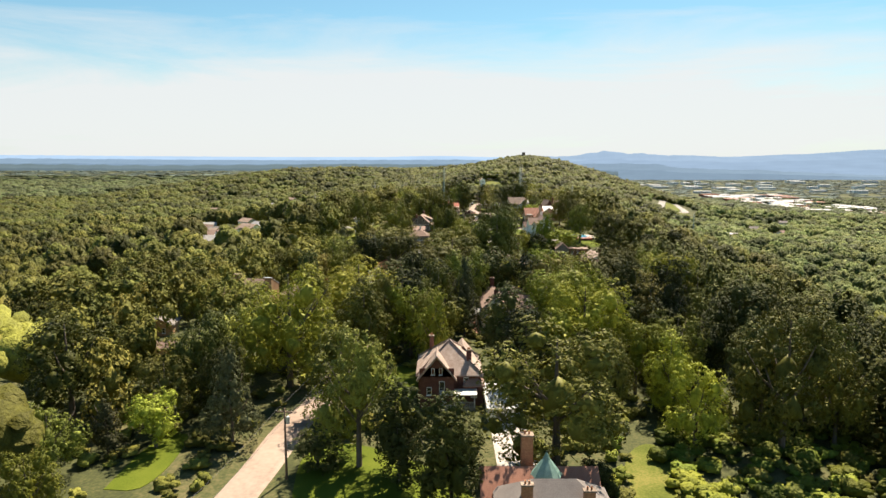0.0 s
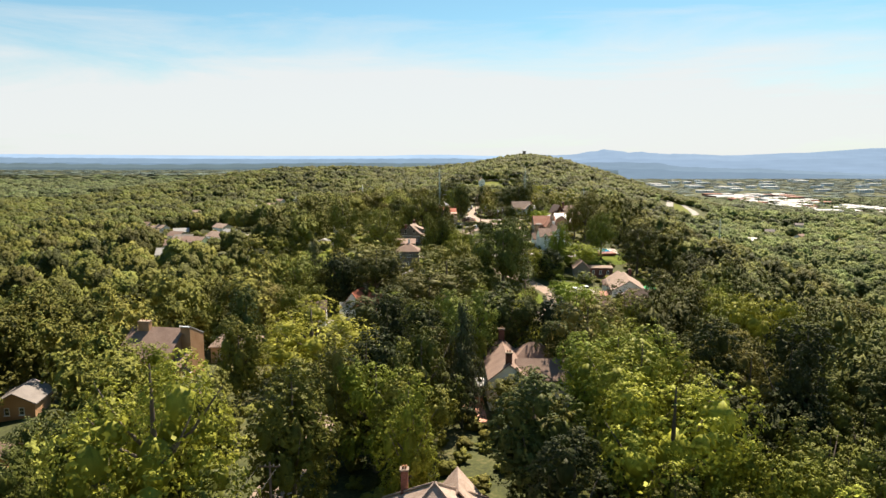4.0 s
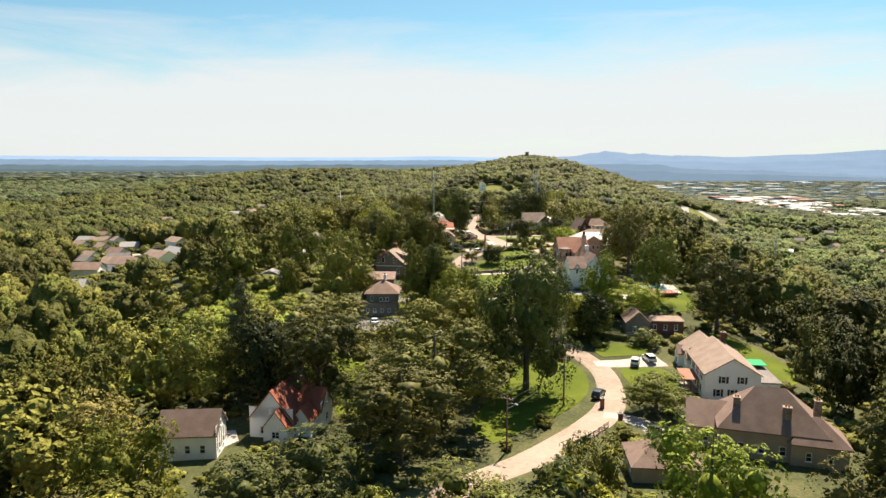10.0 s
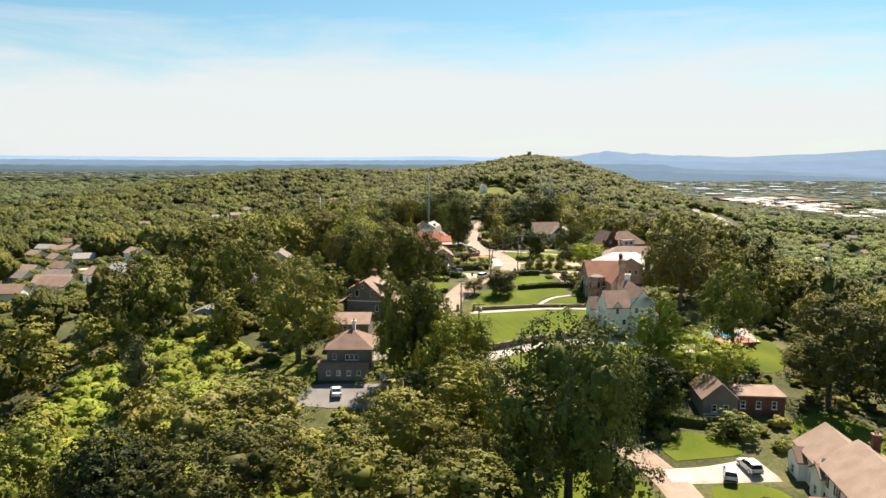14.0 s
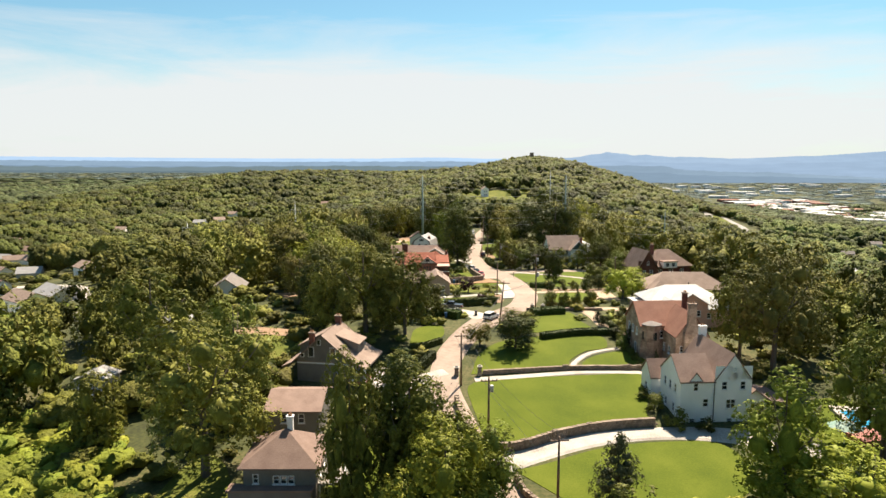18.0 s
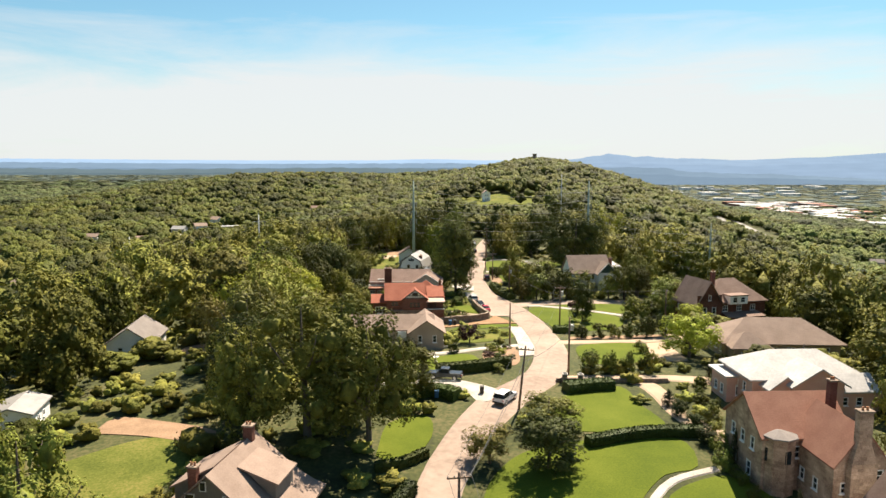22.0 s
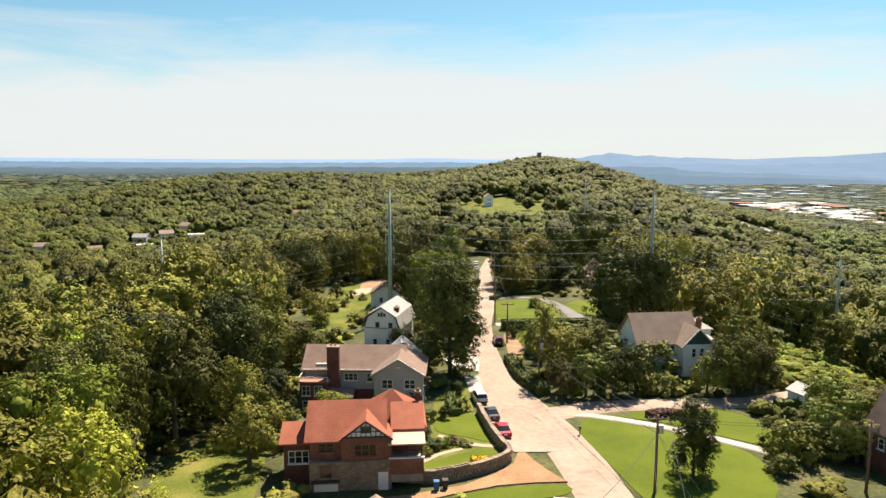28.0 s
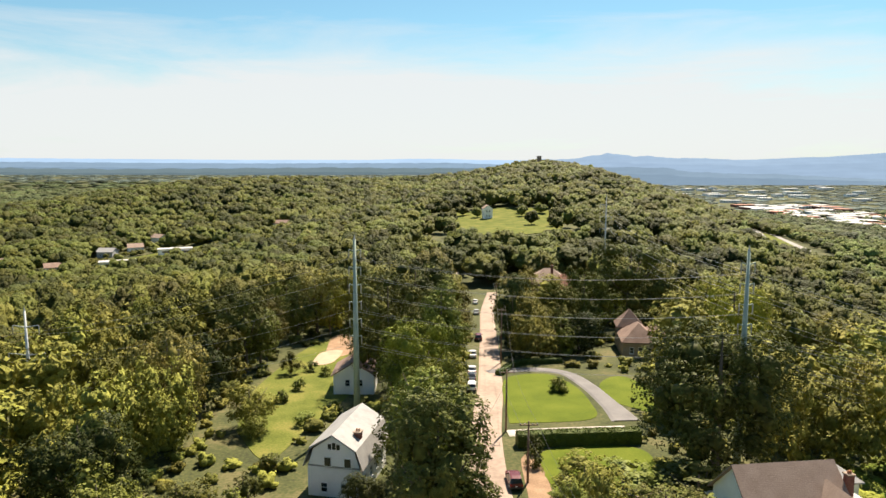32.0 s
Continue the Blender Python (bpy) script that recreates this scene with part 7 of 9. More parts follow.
for t_ in [(-15.5, 478, 11, 4.6, "oak"), (-18, 489, 16, 6.4, "linden"), (-18.5, 500, 15, 6.0, "oak"), (-14.5, 508, 9, 4.0, "elm"), (-12.5, 484, 8, 3.6, "magnolia"), (-26, 482, 17, 7, "linden"), (-9, 474, 6, 3.4, "shrub"), (55, 531, 22, 11, "linden"), (33, 493.8, 6, 3.2, "elm"), (37, 494, 8, 4.2, "shrub"), (41.5, 494, 8.5, 4.5, "oak"), (45.5, 495, 8.5, 4.2, "shrub"), (50, 494, 4, 2.6, "shrub"), (57, 494, 7, 3.6, "oak"), (61.5, 494.4, 10, 4.6, "oak"), (65.5, 495, 9, 4.2, "elm"), (67.5, 503, 12, 5.4, "oak"), (66.5, 500, 9, 4.4, "oak"), (58, 473, 4, 2.6, "shrub"), (61, 468, 5, 3.6, "shrub"), (65.5, 467, 7, 4.2, "elm"), (70, 471, 9, 5, "elm"), (54, 463, 3, 2, "shrub"),
           (43.1, 460.2, 1.6, 1.2, "shrub"), (-9, 532, 3, 2, "shrub"), (-15, 545, 4, 2.6, "oak"), (-19, 560, 3, 2, "shrub"), (-8, 551, 2.5, 2.2, "shrub"), (-13, 571, 2.8, 1.8, "shrub"), (-4, 556, 3, 1.8, "shrub"), (-17, 583, 5, 2.6, "oak")]:
    plant(*t_)

for x, y, h_, kind_ in ((13.4, 472.6, 1.6, "shrub"), (14.4, 473.4, 1.3, "plum"), (15.6, 473.0, 1.2, "shrub"), (12.2, 471.4, 1.6, "magnolia"), (11.2, 469.4, 1.4, "shrub"), (16.6, 472.4, 0.9, "shrub"), (10.4, 475.5, 2.0, "magnolia"), (10.6, 478.5, 1.6, "shrub"), (21.3, 470.6, 1.0, "shrub"), (20.9, 473.0, 0.9, "shrub")):
    plant(x, y, h_, h_ * 0.85, kind_)
plant(15.6, 494.5, 2.6, 1.5, "magnolia")
plant(17.4, 511.2, 2.2, 1.3, "plum")
for x, y, r_ in ((50.2, 408.6, 1.3), (48.3, 404.2, 1.2), (47.4, 400.8, 1.3), (47.9, 397.9, 1.5), (46.3, 394.8, 1.6), (45.4, 391.0, 1.3), (44.4, 386.7, 1.6), (43.2, 382.6, 1.5), (44.2, 379.6, 0.9), (44.4, 377.2, 0.9), (44.6, 374.6, 0.9), (45.0, 372.6, 1.0)):
    plant(x, y, r_ * 1.7, r_, "shrub", "row of clipped round bushes")
for x, y in ((53.3, 411.9), (54.6, 411.9), (46.4, 371.6), (45.2, 384.2)):
    plant(x, y, 4.4, 0.95, "cedar", "slender clipped conifers")
for k, x in enumerate((39.4, 42.8, 46.2, 49.6, 53.2, 56.6)):
    plant(x, 444.2 + 0.35 * k, (3.2, 3.4, 3.0, 3.6, 4.6, 5.0)[k], (1.6, 1.7, 1.5, 1.8, 2.3, 2.5)[k], "magnolia" if k > 3 else "shrub", "row of small trees beside the drive")
for x, y, h_ in ((19.5, 432, 1.4), (21.5, 430, 1.2), (20.2, 426.5, 1.3), (22.6, 434.5, 1.2), (22.8, 426, 1.0), (12, 446, 1.6), (15, 449, 1.4), (18.5, 446, 1.5), (21.5, 450.5, 1.5), (23.6, 447, 1.2), (14, 443.5, 1.1)):
    plant(x, y, h_, h_, "maple" if int(x) % 2 else "shrub")
# ---- wild woodland ----
PLAIN = [(-282, 690), (-262, 706), (-240, 640), (-203, 540), (-190, 556), (-214, 566), (-150, 480), (-162, 498), (-140, 496), (-160, 462), (-170, 515), (-300, 735), (-255, 760), (-225, 790), (-318, 800), (-172, 604), (-280, 612), (-246, 985), (-232, 1004), (-260, 930), (-320, 960), (-390, 900), (-128, 1082), (-230, 1050), (-284, 724), (-210, 617), (-134, 505), (-129, 388), (442, 975), (524, 1057), (331, 865), (395, 858), (416, 816), (490, 890), (336, 795), (460, 930)]
MAIN = LINES[0][0]
COVER = np.array([(x, y, r) for x, y, r in PLACED])


def in_ring(ring, x, y):
    """Which points lie inside an outline."""
    inside = np.zeros(len(x), bool)
    for (x0, y0), (x1, y1) in zip(ring, np.roll(ring, -1, 0)):
        cross = (y0 > y) != (y1 > y)
        inside ^= cross & (x < (x1 - x0) * (y - y0) / (y1 - y0 + 1e-12) + x0)
    return inside


def near_ring(ring, x, y, m):
    """Which points lie within m metres of an outline."""
    close = np.zeros(len(x), bool)
    for a in ring[::2]:
        close |= (x - a[0]) ** 2 + (y - a[1]) ** 2 < m * m
    return close


def low_cover(x, y):
    """Spots on the street side of houses and below open fields, where only scrub grows."""
    low = np.zeros(len(x), bool)
    lines = [(a, b, s * 0.8 + 3.5, 46 if b < 470 and a > -58 else 26, 12 - a, -110.0) for a, b, s in FOOT]
    lines += [(a, b, 13.5, (104 if -260 < a < -120 and 440 < b < 620 else 70) if a < 0 else 66, 10 - a, 230 - b) for a, b in PLAIN]
    lines += [(p[0], p[1], 20, 120, -0.36, -1.0) for p in HIGH_A[:5] + HIGH_B[:5]]
    lines += [(-213, 934, 22, 92, 223, -640), (-188, 972, 20, 100, 198, -640), (-170, 1000, 14, 90, 180, -640)]
    for a, b, half, far, ux, uy in lines:
        n = math.hypot(ux, uy)
        along, side = ((x - a) * ux + (y - b) * uy) / n, np.abs((x - a) * uy - (y - b) * ux) / n
        low |= (side < half) & (along > 0) & (along < far)
    return low


def free(x, y, r):
    """Which of the spots are free for a tree of crown radius r."""
    ok = np.ones(len(x), bool)
    ok &= ~((x > 42) & (x < 74) & (y > 236) & (y < 312))
    ok &= ~((x > -14) & (x < 24) & (y > 424) & (y < 500))
    ok &= ~((x > -22) & (x < 8) & (y > 300) & (y < 372))
    ok &= ~((x > 30) & (x < 64) & (y > 410) & (y < 468))
    ok &= ~((x > 56) & (x < 86) & (y > 322) & (y < 372))
    ok &= ~((x > -24) & (x < 2) & (y > 498) & (y < 562)) & ~((x > -12) & (x < 13) & (y > 498) & (y < 536))
    ok &= ~((x > 34) & (x < 62) & (y > 630) & (y < 668))
    ok &= ~((x > -49) & (x < 46) & (y < 120)) & ~((x > 20) & (x < 62) & (y < 97))
    ok &= ~((x > -100) & (x < -40) & (y < 90)) & ~((x > 4) & (x < 34) & (y > 385) & (y < 470))
    ok &= ~((x > -62) & (x < -25) & (y > 290) & (y < 352) & (x + 0.35 * (y - 290) < -24))
    ok &= ~((x > -54) & (x < -18) & (y > 352) & (y < 400))
    ok &= ~((x > -6) & (x < 112) & (y > 785) & (y < 870))
    ok &= ~((x > 38) & (x < 74) & (y > 628) & (y < 702))
    for a, c in ((-107, 470), (-100, 458), (-94, 447), (-88, 436), (-83, 426), (-112, 482)):
        ok &= (x - a) ** 2 + (y - c) ** 2 > 13 ** 2
    for ring in CLEAR:
        lo, hi = ring.min(0) - 8, ring.max(0) + 8
        k = np.where((x > lo[0]) & (x < hi[0]) & (y > lo[1]) & (y < hi[1]) & ok)[0]
        if len(k):
            ok[k] &= ~(in_ring(ring, x[k], y[k]) | near_ring(ring, x[k], y[k], 2.2))
    for line, half in LINES:
        for a in line[::2]:
            ok &= (x - a[0]) ** 2 + (y - a[1]) ** 2 > (half + 2.0) ** 2
    for a, b, s in FOOT + [(p[0], p[1], 9) for p in PLAIN]:
        ok &= (x - a) ** 2 + (y - b) ** 2 > (s * 0.8 + 2) ** 2
    ok &= ~low_cover(x, y)
    for a in MAIN[(MAIN[:, 1] > 232) & (MAIN[:, 1] < 330)]:
        ok &= ~((np.abs(x - a[0]) < 6.5) & (y < a[1]) & (y > a[1] - 26))
    for p in HIGH_A[:5] + HIGH_B[:5]:
        ok &= ~((y < p[1] + 12) & (y > p[1] - 120) & (np.abs(x - p[0] + (p[1] - y) * 0.36) < 20))
    for a, b, s in COVER:
        ok &= (x - a) ** 2 + (y - b) ** 2 > (0.75 * s + 1.5) ** 2
    return ok


def open_ground(x, y):
    """Which spots lie off the lawns, roads and houses."""
    ok = np.ones(len(x), bool)
    for ring in CLEAR:
        lo, hi = ring.min(0) - 3, ring.max(0) + 3
        k = np.where((x > lo[0]) & (x < hi[0]) & (y > lo[1]) & (y < hi[1]) & ok)[0]
        if len(k):
            ok[k] &= ~(in_ring(ring, x[k], y[k]) | near_ring(ring, x[k], y[k], 1.4))
    for line, half in LINES:
        for a in line[::2]:
            ok &= (x - a[0]) ** 2 + (y - a[1]) ** 2 > max(half - 0.6, 1.5) ** 2
    for a, b, s in FOOT:
        ok &= (x - a) ** 2 + (y - b) ** 2 > (s * 0.95 + 1.5) ** 2
    return ok


def scatter(x0, x1, y0, y1, gap, jitter=0.62):
    """Loosely even spots."""
    gx_, gy_ = np.meshgrid(np.arange(x0, x1, gap, dtype=float), np.arange(y0, y1, gap, dtype=float))
    gx_[::2] += gap / 2
    x, y = gx_.ravel(), gy_.ravel()
    return x + rng.uniform(-jitter, jitter, len(x)) * gap, y + rng.uniform(-jitter, jitter, len(x)) * gap


# single trees beside the way
SPECIES = ("oak", "oak", "elm", "maple", "magnolia", "oak", "elm")
x, y = scatter(-75, 100, 70, 640, 10.5)
k = free(x, y, 4) & (np.abs(x - 15) < 0.62 * (y - 40) + 12)
x, y = x[k], y[k]
order = np.argsort(np.abs(x - 12) + 0.02 * y)[:95]
for a, b in zip(x[order], y[order]):
    if 40 < a < 70 and 335 < b < 412:
        continue
    kind = SPECIES[int(rng.integers(0, 7))]
    s = rng.uniform(0.8, 1.2)
    low = 0.62 if (15 < a < 50 and b > 240) else 1.0
    plant(float(a), float(b), 16 * s * low, 6.6 * s * (0.8 if low < 1 else 1), kind)
COVER = np.array([(a, b, r) for a, b, r in PLACED])
for e in TREE.values():
    for o in (*e.children, e):
        bpy.data.objects.remove(o)


def woods(name, spots, templates, material, rmin, rmax, hmin, hmax, label, smooth=False, lift=0.12):
    """Many trees in one mesh."""
    x, y = spots
    VV, FF, TT, NN, o = [], [], [], [], 0
    pick = rng.integers(0, len(templates), len(x))
    for k, (V, F, N) in enumerate(templates):
        i = np.where(pick == k)[0]
        if not len(i):
            continue
        m = len(i)
        a, r = rng.uniform(0, 6.28, m), rmin + (rmax - rmin) * rng.beta(0.9, 1.3, m)
        h = hmin + (hmax - hmin) * (0.5 * rng.uniform(0, 1, m) + 0.5 * (r - rmin) / (rmax - rmin))
        ca, sa_ = np.cos(a)[:, None], np.sin(a)[:, None]
        P = np.stack([(V[:, 0] * ca - V[:, 1] * sa_) * r[:, None] + x[i][:, None], (V[:, 0] * sa_ + V[:, 1] * ca) * r[:, None] + y[i][:, None], V[:, 2] * h[:, None] + (terrain(x[i], y[i]) + h * lift)[:, None]], -1)
        VV.append(P.reshape(-1, 3))
        NN.append(np.stack([N[:, 0] * ca - N[:, 1] * sa_, N[:, 0] * sa_ + N[:, 1] * ca, np.broadcast_to(N[:, 2], (m, len(N)))], -1).reshape(-1, 3))
        FF.append((F[None] + (o + np.arange(m) * len(V))[:, None, None]).reshape(-1, 3))
        TT.append(np.repeat(np.clip(0.5 + 1.0 * (rng.uniform(0, 1, m) - 0.5) + 0.22 * np.sin(x[i] / 37 + 1.3 * np.sin(y[i] / 51)) * np.sin(y[i] / 29 + x[i] / 90), 0, 1), len(V)))
        o += m * len(V)
    ob = new(name, mesh_from_arrays(name, np.concatenate(VV), np.concatenate(FF), material, np.concatenate(TT), smooth, np.concatenate(NN)))
    return tagged(ob, label, "woodland", kind="stuff")


finest = [crown_arrays(rng, 12, 4200, 0.027, k, 1, 0.46, puffs=260, puff=0.12) for k in ("broad", "broad", "tall", "broad")]
close = [crown_arrays(rng, 10, 1300, 0.042, k, 1, 0.5, puffs=110, puff=0.15) for k in ("broad", "broad", "tall", "broad", "broad", "tall")]
mid = [puff_crown(rng, 26, 260, 0.052, k, 2, 0.3, 0.72) for k in ("broad", "broad", "tall", "broad", "broad", "tall")]
small = [puff_crown(rng, 16, 50, 0.075, k, 1, 0.3, 0.82, 0.6) for k in ("broad", "tall", "broad", "broad", "broad")]
bush = [puff_crown(rng, 5, 26, 0.14, "broad") for _ in range(4)]
tiny = [puff_crown(rng, 9, 0, 0.1, "broad", 1, 0.3, 0.9, 0.8) for _ in range(6)]


def wedge(x, y, slope=0.72, off=30):
    return np.abs(x - 15) < slope * (y - 40) + off


x, y = scatter(-62, 92, 66, 640, 4.3)
k = wedge(x, y) & open_ground(x, y) & (rng.uniform(0, 1, len(x)) > 0.25)
woods("undergrowth", (x[k], y[k]), bush, LEAF["wood"], 1.0, 2.6, 0.9, 3.0, "low mixed bushes and scrub between the gardens", True, lift=-0.1)
x, y = scatter(22, 74, 76, 112, 3.0)
k = (np.abs(x - 27 - 0.12 * (y - 80)) > 3.2) & (rng.uniform(0, 1, len(x)) > 0.15)
mound = (x[k], y[k])
x, y = scatter(-66, -18, 286, 356, 3.2)
k = (x + 0.35 * (y - 290) < -18) & open_ground(x, y)
woods("vine_thicket", (x[k], y[k]), bush, LEAF["scrub"], 2.2, 4.6, 1.6, 5.2, "vine-covered thicket of bright green mounds", True, lift=-0.1)
x, y = scatter(64, 104, 494, 540, 2.8)
k = ((x - 82) / 17) ** 2 + ((y - 514) / 19) ** 2 < 1
woods("vine_thicket", (x[k], y[k]), bush, LEAF["scrub"], 1.6, 3.4, 0.8, 2.8, "bright green vines covering the bank by the garage", True, lift=-0.1)
x, y = mound
k = np.ones(len(x), bool)
x, y = scatter(-54, -18, 352, 402, 4.4)
k = open_ground(x, y) & (rng.uniform(0, 1, len(x)) > 0.3)
woods("low_woodland", (x[k], y[k]), bush, LEAF["wood"], 1.4, 3.4, 1.2, 4.2, "low bushes round the grass behind the bungalow", True, lift=-0.1)
x, y = mound
k = np.ones(len(x), bool)
woods("slope_scrub", (x[k], y[k]), bush, LEAF["scrub"], 1.2, 3.0, 0.8, 3.4, "bright green vines and bushes on the open slope", True, lift=-0.1)
x, y = scatter(-72, 98, 60, 640, 10.5)
k = wedge(x, y) & free(x, y, 5)
x, y = x[k], y[k]
k = np.abs(x - 12) < 40
out = ~k
# right flank trees get the leaf colour with shade painted in
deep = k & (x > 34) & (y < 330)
woods("near_woodland", (x[deep], y[deep]), finest, LEAF["dark"], 3.8, 8.6, 10, 22, "tall trees on the ridge flank with shade put into their dark green")
k &= ~deep
woods("near_woodland", (x[k], y[k]), finest, LEAF["wood"], 3.8, 8.6, 9, 21, "dense mixed green woodland close beside the road")
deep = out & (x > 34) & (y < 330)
woods("near_woodland", (x[deep], y[deep]), close, LEAF["dark"], 4.0, 9.0, 10, 22, "tall trees on the ridge flank with shade put into their dark green")
k = ~out | deep
woods("near_woodland", (x[~k], y[~k]), close, LEAF["wood"], 4.0, 9.0, 9, 21, "dense mixed green woodland beside the houses")
x, y = scatter(-360, 360, 60, 700, 11.0)
k = wedge(x, y) & ~((x > -72) & (x < 98) & (y < 640)) & free(x, y, 5)
low = k & (x > 150) & (terrain(x, y) < 24)
k &= ~low
near = k & (np.abs(x - 10) < 150) & (y < 270)
woods("slope_woodland", (x[near], y[near]), close, LEAF["slope"], 4.2, 9.4, 10, 20, "dense mixed green woodland high on the ridge slopes")
k &= ~near
woods("slope_woodland", (x[k], y[k]), mid, LEAF["slope"], 4.2, 9.8, 9, 20, "dense mixed green woodland on the ridge slopes", True)
woods("valley_woodland", (x[low], y[low]), mid, LEAF["valley"], 4.4, 9.0, 7, 15, "trees along the valley foot, leaf colour paled for haze", True)
x, y = scatter(-330, 480, 300, 1100, 7.5)
k = wedge(x, y) & (np.abs(x - 12) > 52) & low_cover(x, y) & open_ground(x, y) & (y > 135)
for a, b in PLAIN + [(-213, 934), (-188, 972)]:
    k &= (x - a) ** 2 + (y - b) ** 2 > 12 ** 2
k &= rng.uniform(0, 1, len(x)) > 0.2
woods("low_woodland", (x[k], y[k]), small, LEAF["slope"], 2.6, 5.6, 2.2, 6.0, "low green scrub and young trees round the valley houses", True)
x, y = scatter(-330, 350, -150, 640, 13.5)
k = ~wedge(x, y) & free(x, y, 5) & ((np.abs(x) > 26) | (y > 40))
woods("side_woodland", (x[k], y[k]), tiny, LEAF["wood"], 5.0, 9.5, 10, 18, "green woodland on the slopes behind and beside the houses", True)
x, y = scatter(-760, 900, 420, 1250, 10.0)
k = wedge(x, y) & ~((np.abs(x) < 360) & (y < 700)) & free(x, y, 5)
x, y = x[k], y[k]
thin = rng.uniform(0, 1, len(x)) > np.where((x > 400) & (y > 1000), 0.3, np.where(x < -200, 0.2, 0.05))
low = thin & (x > 240) & (terrain(x, y) < 24)
woods("valley_woodland", (x[low], y[low]), small, LEAF["valley"], 4.6, 10.5, 6, 14, "trees across the valley floor, leaf colour paled for haze", True)
thin &= ~low
k = thin & (y < 860)
woods("hill_woodland", (x[k], y[k]), small, LEAF["hill"], 4.6, 12.0, 8, 16, "green woodland over the valley beside the ridge", True)
k = thin & (y >= 860)
woods("hill_woodland", (x[k], y[k]), tiny, LEAF["hill"], 4.6, 12.0, 8, 15, "green woodland over the lower far hill", True)
x, y = scatter(-4, 112, 850, 1006, 19)
k = (rng.uniform(0, 1, len(x)) > 0.45) & ((x - 54) ** 2 + (y - 930) ** 2 > 20 ** 2) & ((np.abs(x - 54) > 16) | (y > 955))
woods("field_trees", (x[k], y[k]), small, LEAF["hill"], 4.0, 7.5, 6, 11, "scattered trees over the far hillside field", True)
x, y = scatter(-640, 520, 1250, 1560, 12.0)
woods("hill_woodland", (x, y), tiny, LEAF["hill"], 6.0, 13.0, 7, 14, "green woodland over the far hilltop", True)
x, y = scatter(-1500, 1900, 1250, 2500, 21)
k = wedge(x, y) & ~((x > -640) & (x < 520) & (y < 1560))
x, y = x[k], y[k]
thin = rng.uniform(0, 1, len(x)) > np.where(x > 430, np.where((y > 1680) & (x > 960) & (x < 1330), 0.75, 0.2), 0.2)
woods("distant_woodland", (x[thin], y[thin]), tiny, LEAF["far"], 9, 17, 8, 15, "distant woods on the plain in a painted haze tint", True)
x, y = scatter(-2500, 2600, 2500, 3280, 55)
k = wedge(x, y) & (rng.uniform(0, 1, len(x)) > 0.3)
x2, y2 = scatter(-3100, 3100, 2450, 4640, 60)
k2 = wedge(x2, y2) & (rng.uniform(0, 1, len(x2)) > 0.2) & ((x2 > 500) | (y2 > 3250))
k &= x < 520
flat = [(v * np.array([1, 1, 0.6]), f, n_) for v, f, n_ in [puff_crown(rng, 3, 0, 0.1, "broad")]]
woods("distant_woodland", (x[k], y[k]), flat, LEAF["far"], 26, 48, 8, 14, "far belts of woods on the plain, leaf colour tinted for haze", True)
woods("distant_woodland", (x2[k2], y2[k2]), flat, LEAF["haze"], 26, 52, 3, 6, "woods far across the plain, coloured blue-green for haze", True)

# ---- far distance ----


def far_hills(name, y, line, base, colour, label, wob, seed):
    """A far range with a rough skyline; line gives places and heights along it. Air haze is put in as a glowing colour.
    """
    r = np.random.default_rng(seed)
    n = 420
    px, ph = np.array(line, float).T
    xs = np.linspace(px[0], px[-1], n)
    hs = np.interp(xs, px, ph)
    for f in (240, 130, 71, 37):
        hs = hs + wob * (f / 240) ** 0.7 * np.sin(xs / f * 6.28 + r.uniform(0, 6.28)) * (0.5 + 0.5 * np.sin(xs / (f * 5.3) + r.uniform(0, 6)))
    g = Geo()
    for k, (z, dy) in enumerate(((base - 40, 0), (base, 0), (0.6, 20), (1.0, 60))):
        for a, b in zip(xs, hs):
            g.v.append((a, y + dy, z if k < 2 else base + (b - base) * z))
    g.f = [(k * n + i, k * n + i + 1, (k + 1) * n + i + 1, (k + 1) * n + i) for k in range(3) for i in range(n - 1)]
    m = bpy.data.materials.new(name)
    m.use_nodes = True
    n_, l = m.node_tree.nodes, m.node_tree.links
    b = n_["Principled BSDF"]
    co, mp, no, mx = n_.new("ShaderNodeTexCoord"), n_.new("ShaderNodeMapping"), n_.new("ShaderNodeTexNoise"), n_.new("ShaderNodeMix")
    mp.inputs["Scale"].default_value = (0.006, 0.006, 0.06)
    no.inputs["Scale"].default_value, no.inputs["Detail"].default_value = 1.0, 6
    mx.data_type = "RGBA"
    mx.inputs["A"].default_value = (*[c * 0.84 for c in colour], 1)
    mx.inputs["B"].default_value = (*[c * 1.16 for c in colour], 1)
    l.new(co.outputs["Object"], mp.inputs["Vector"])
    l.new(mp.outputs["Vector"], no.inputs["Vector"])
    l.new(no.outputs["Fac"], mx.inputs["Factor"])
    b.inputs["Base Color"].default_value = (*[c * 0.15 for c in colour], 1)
    # not a light source: the emission paints the haze over the range
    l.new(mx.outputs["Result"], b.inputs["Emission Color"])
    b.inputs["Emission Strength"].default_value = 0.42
    b.inputs["Roughness"].default_value = 1.0
    b.inputs["Specular IOR Level"].default_value = 0
    ob = part("backdrop", g, m)
    return tagged(ob, label, "mountains", kind="structure")


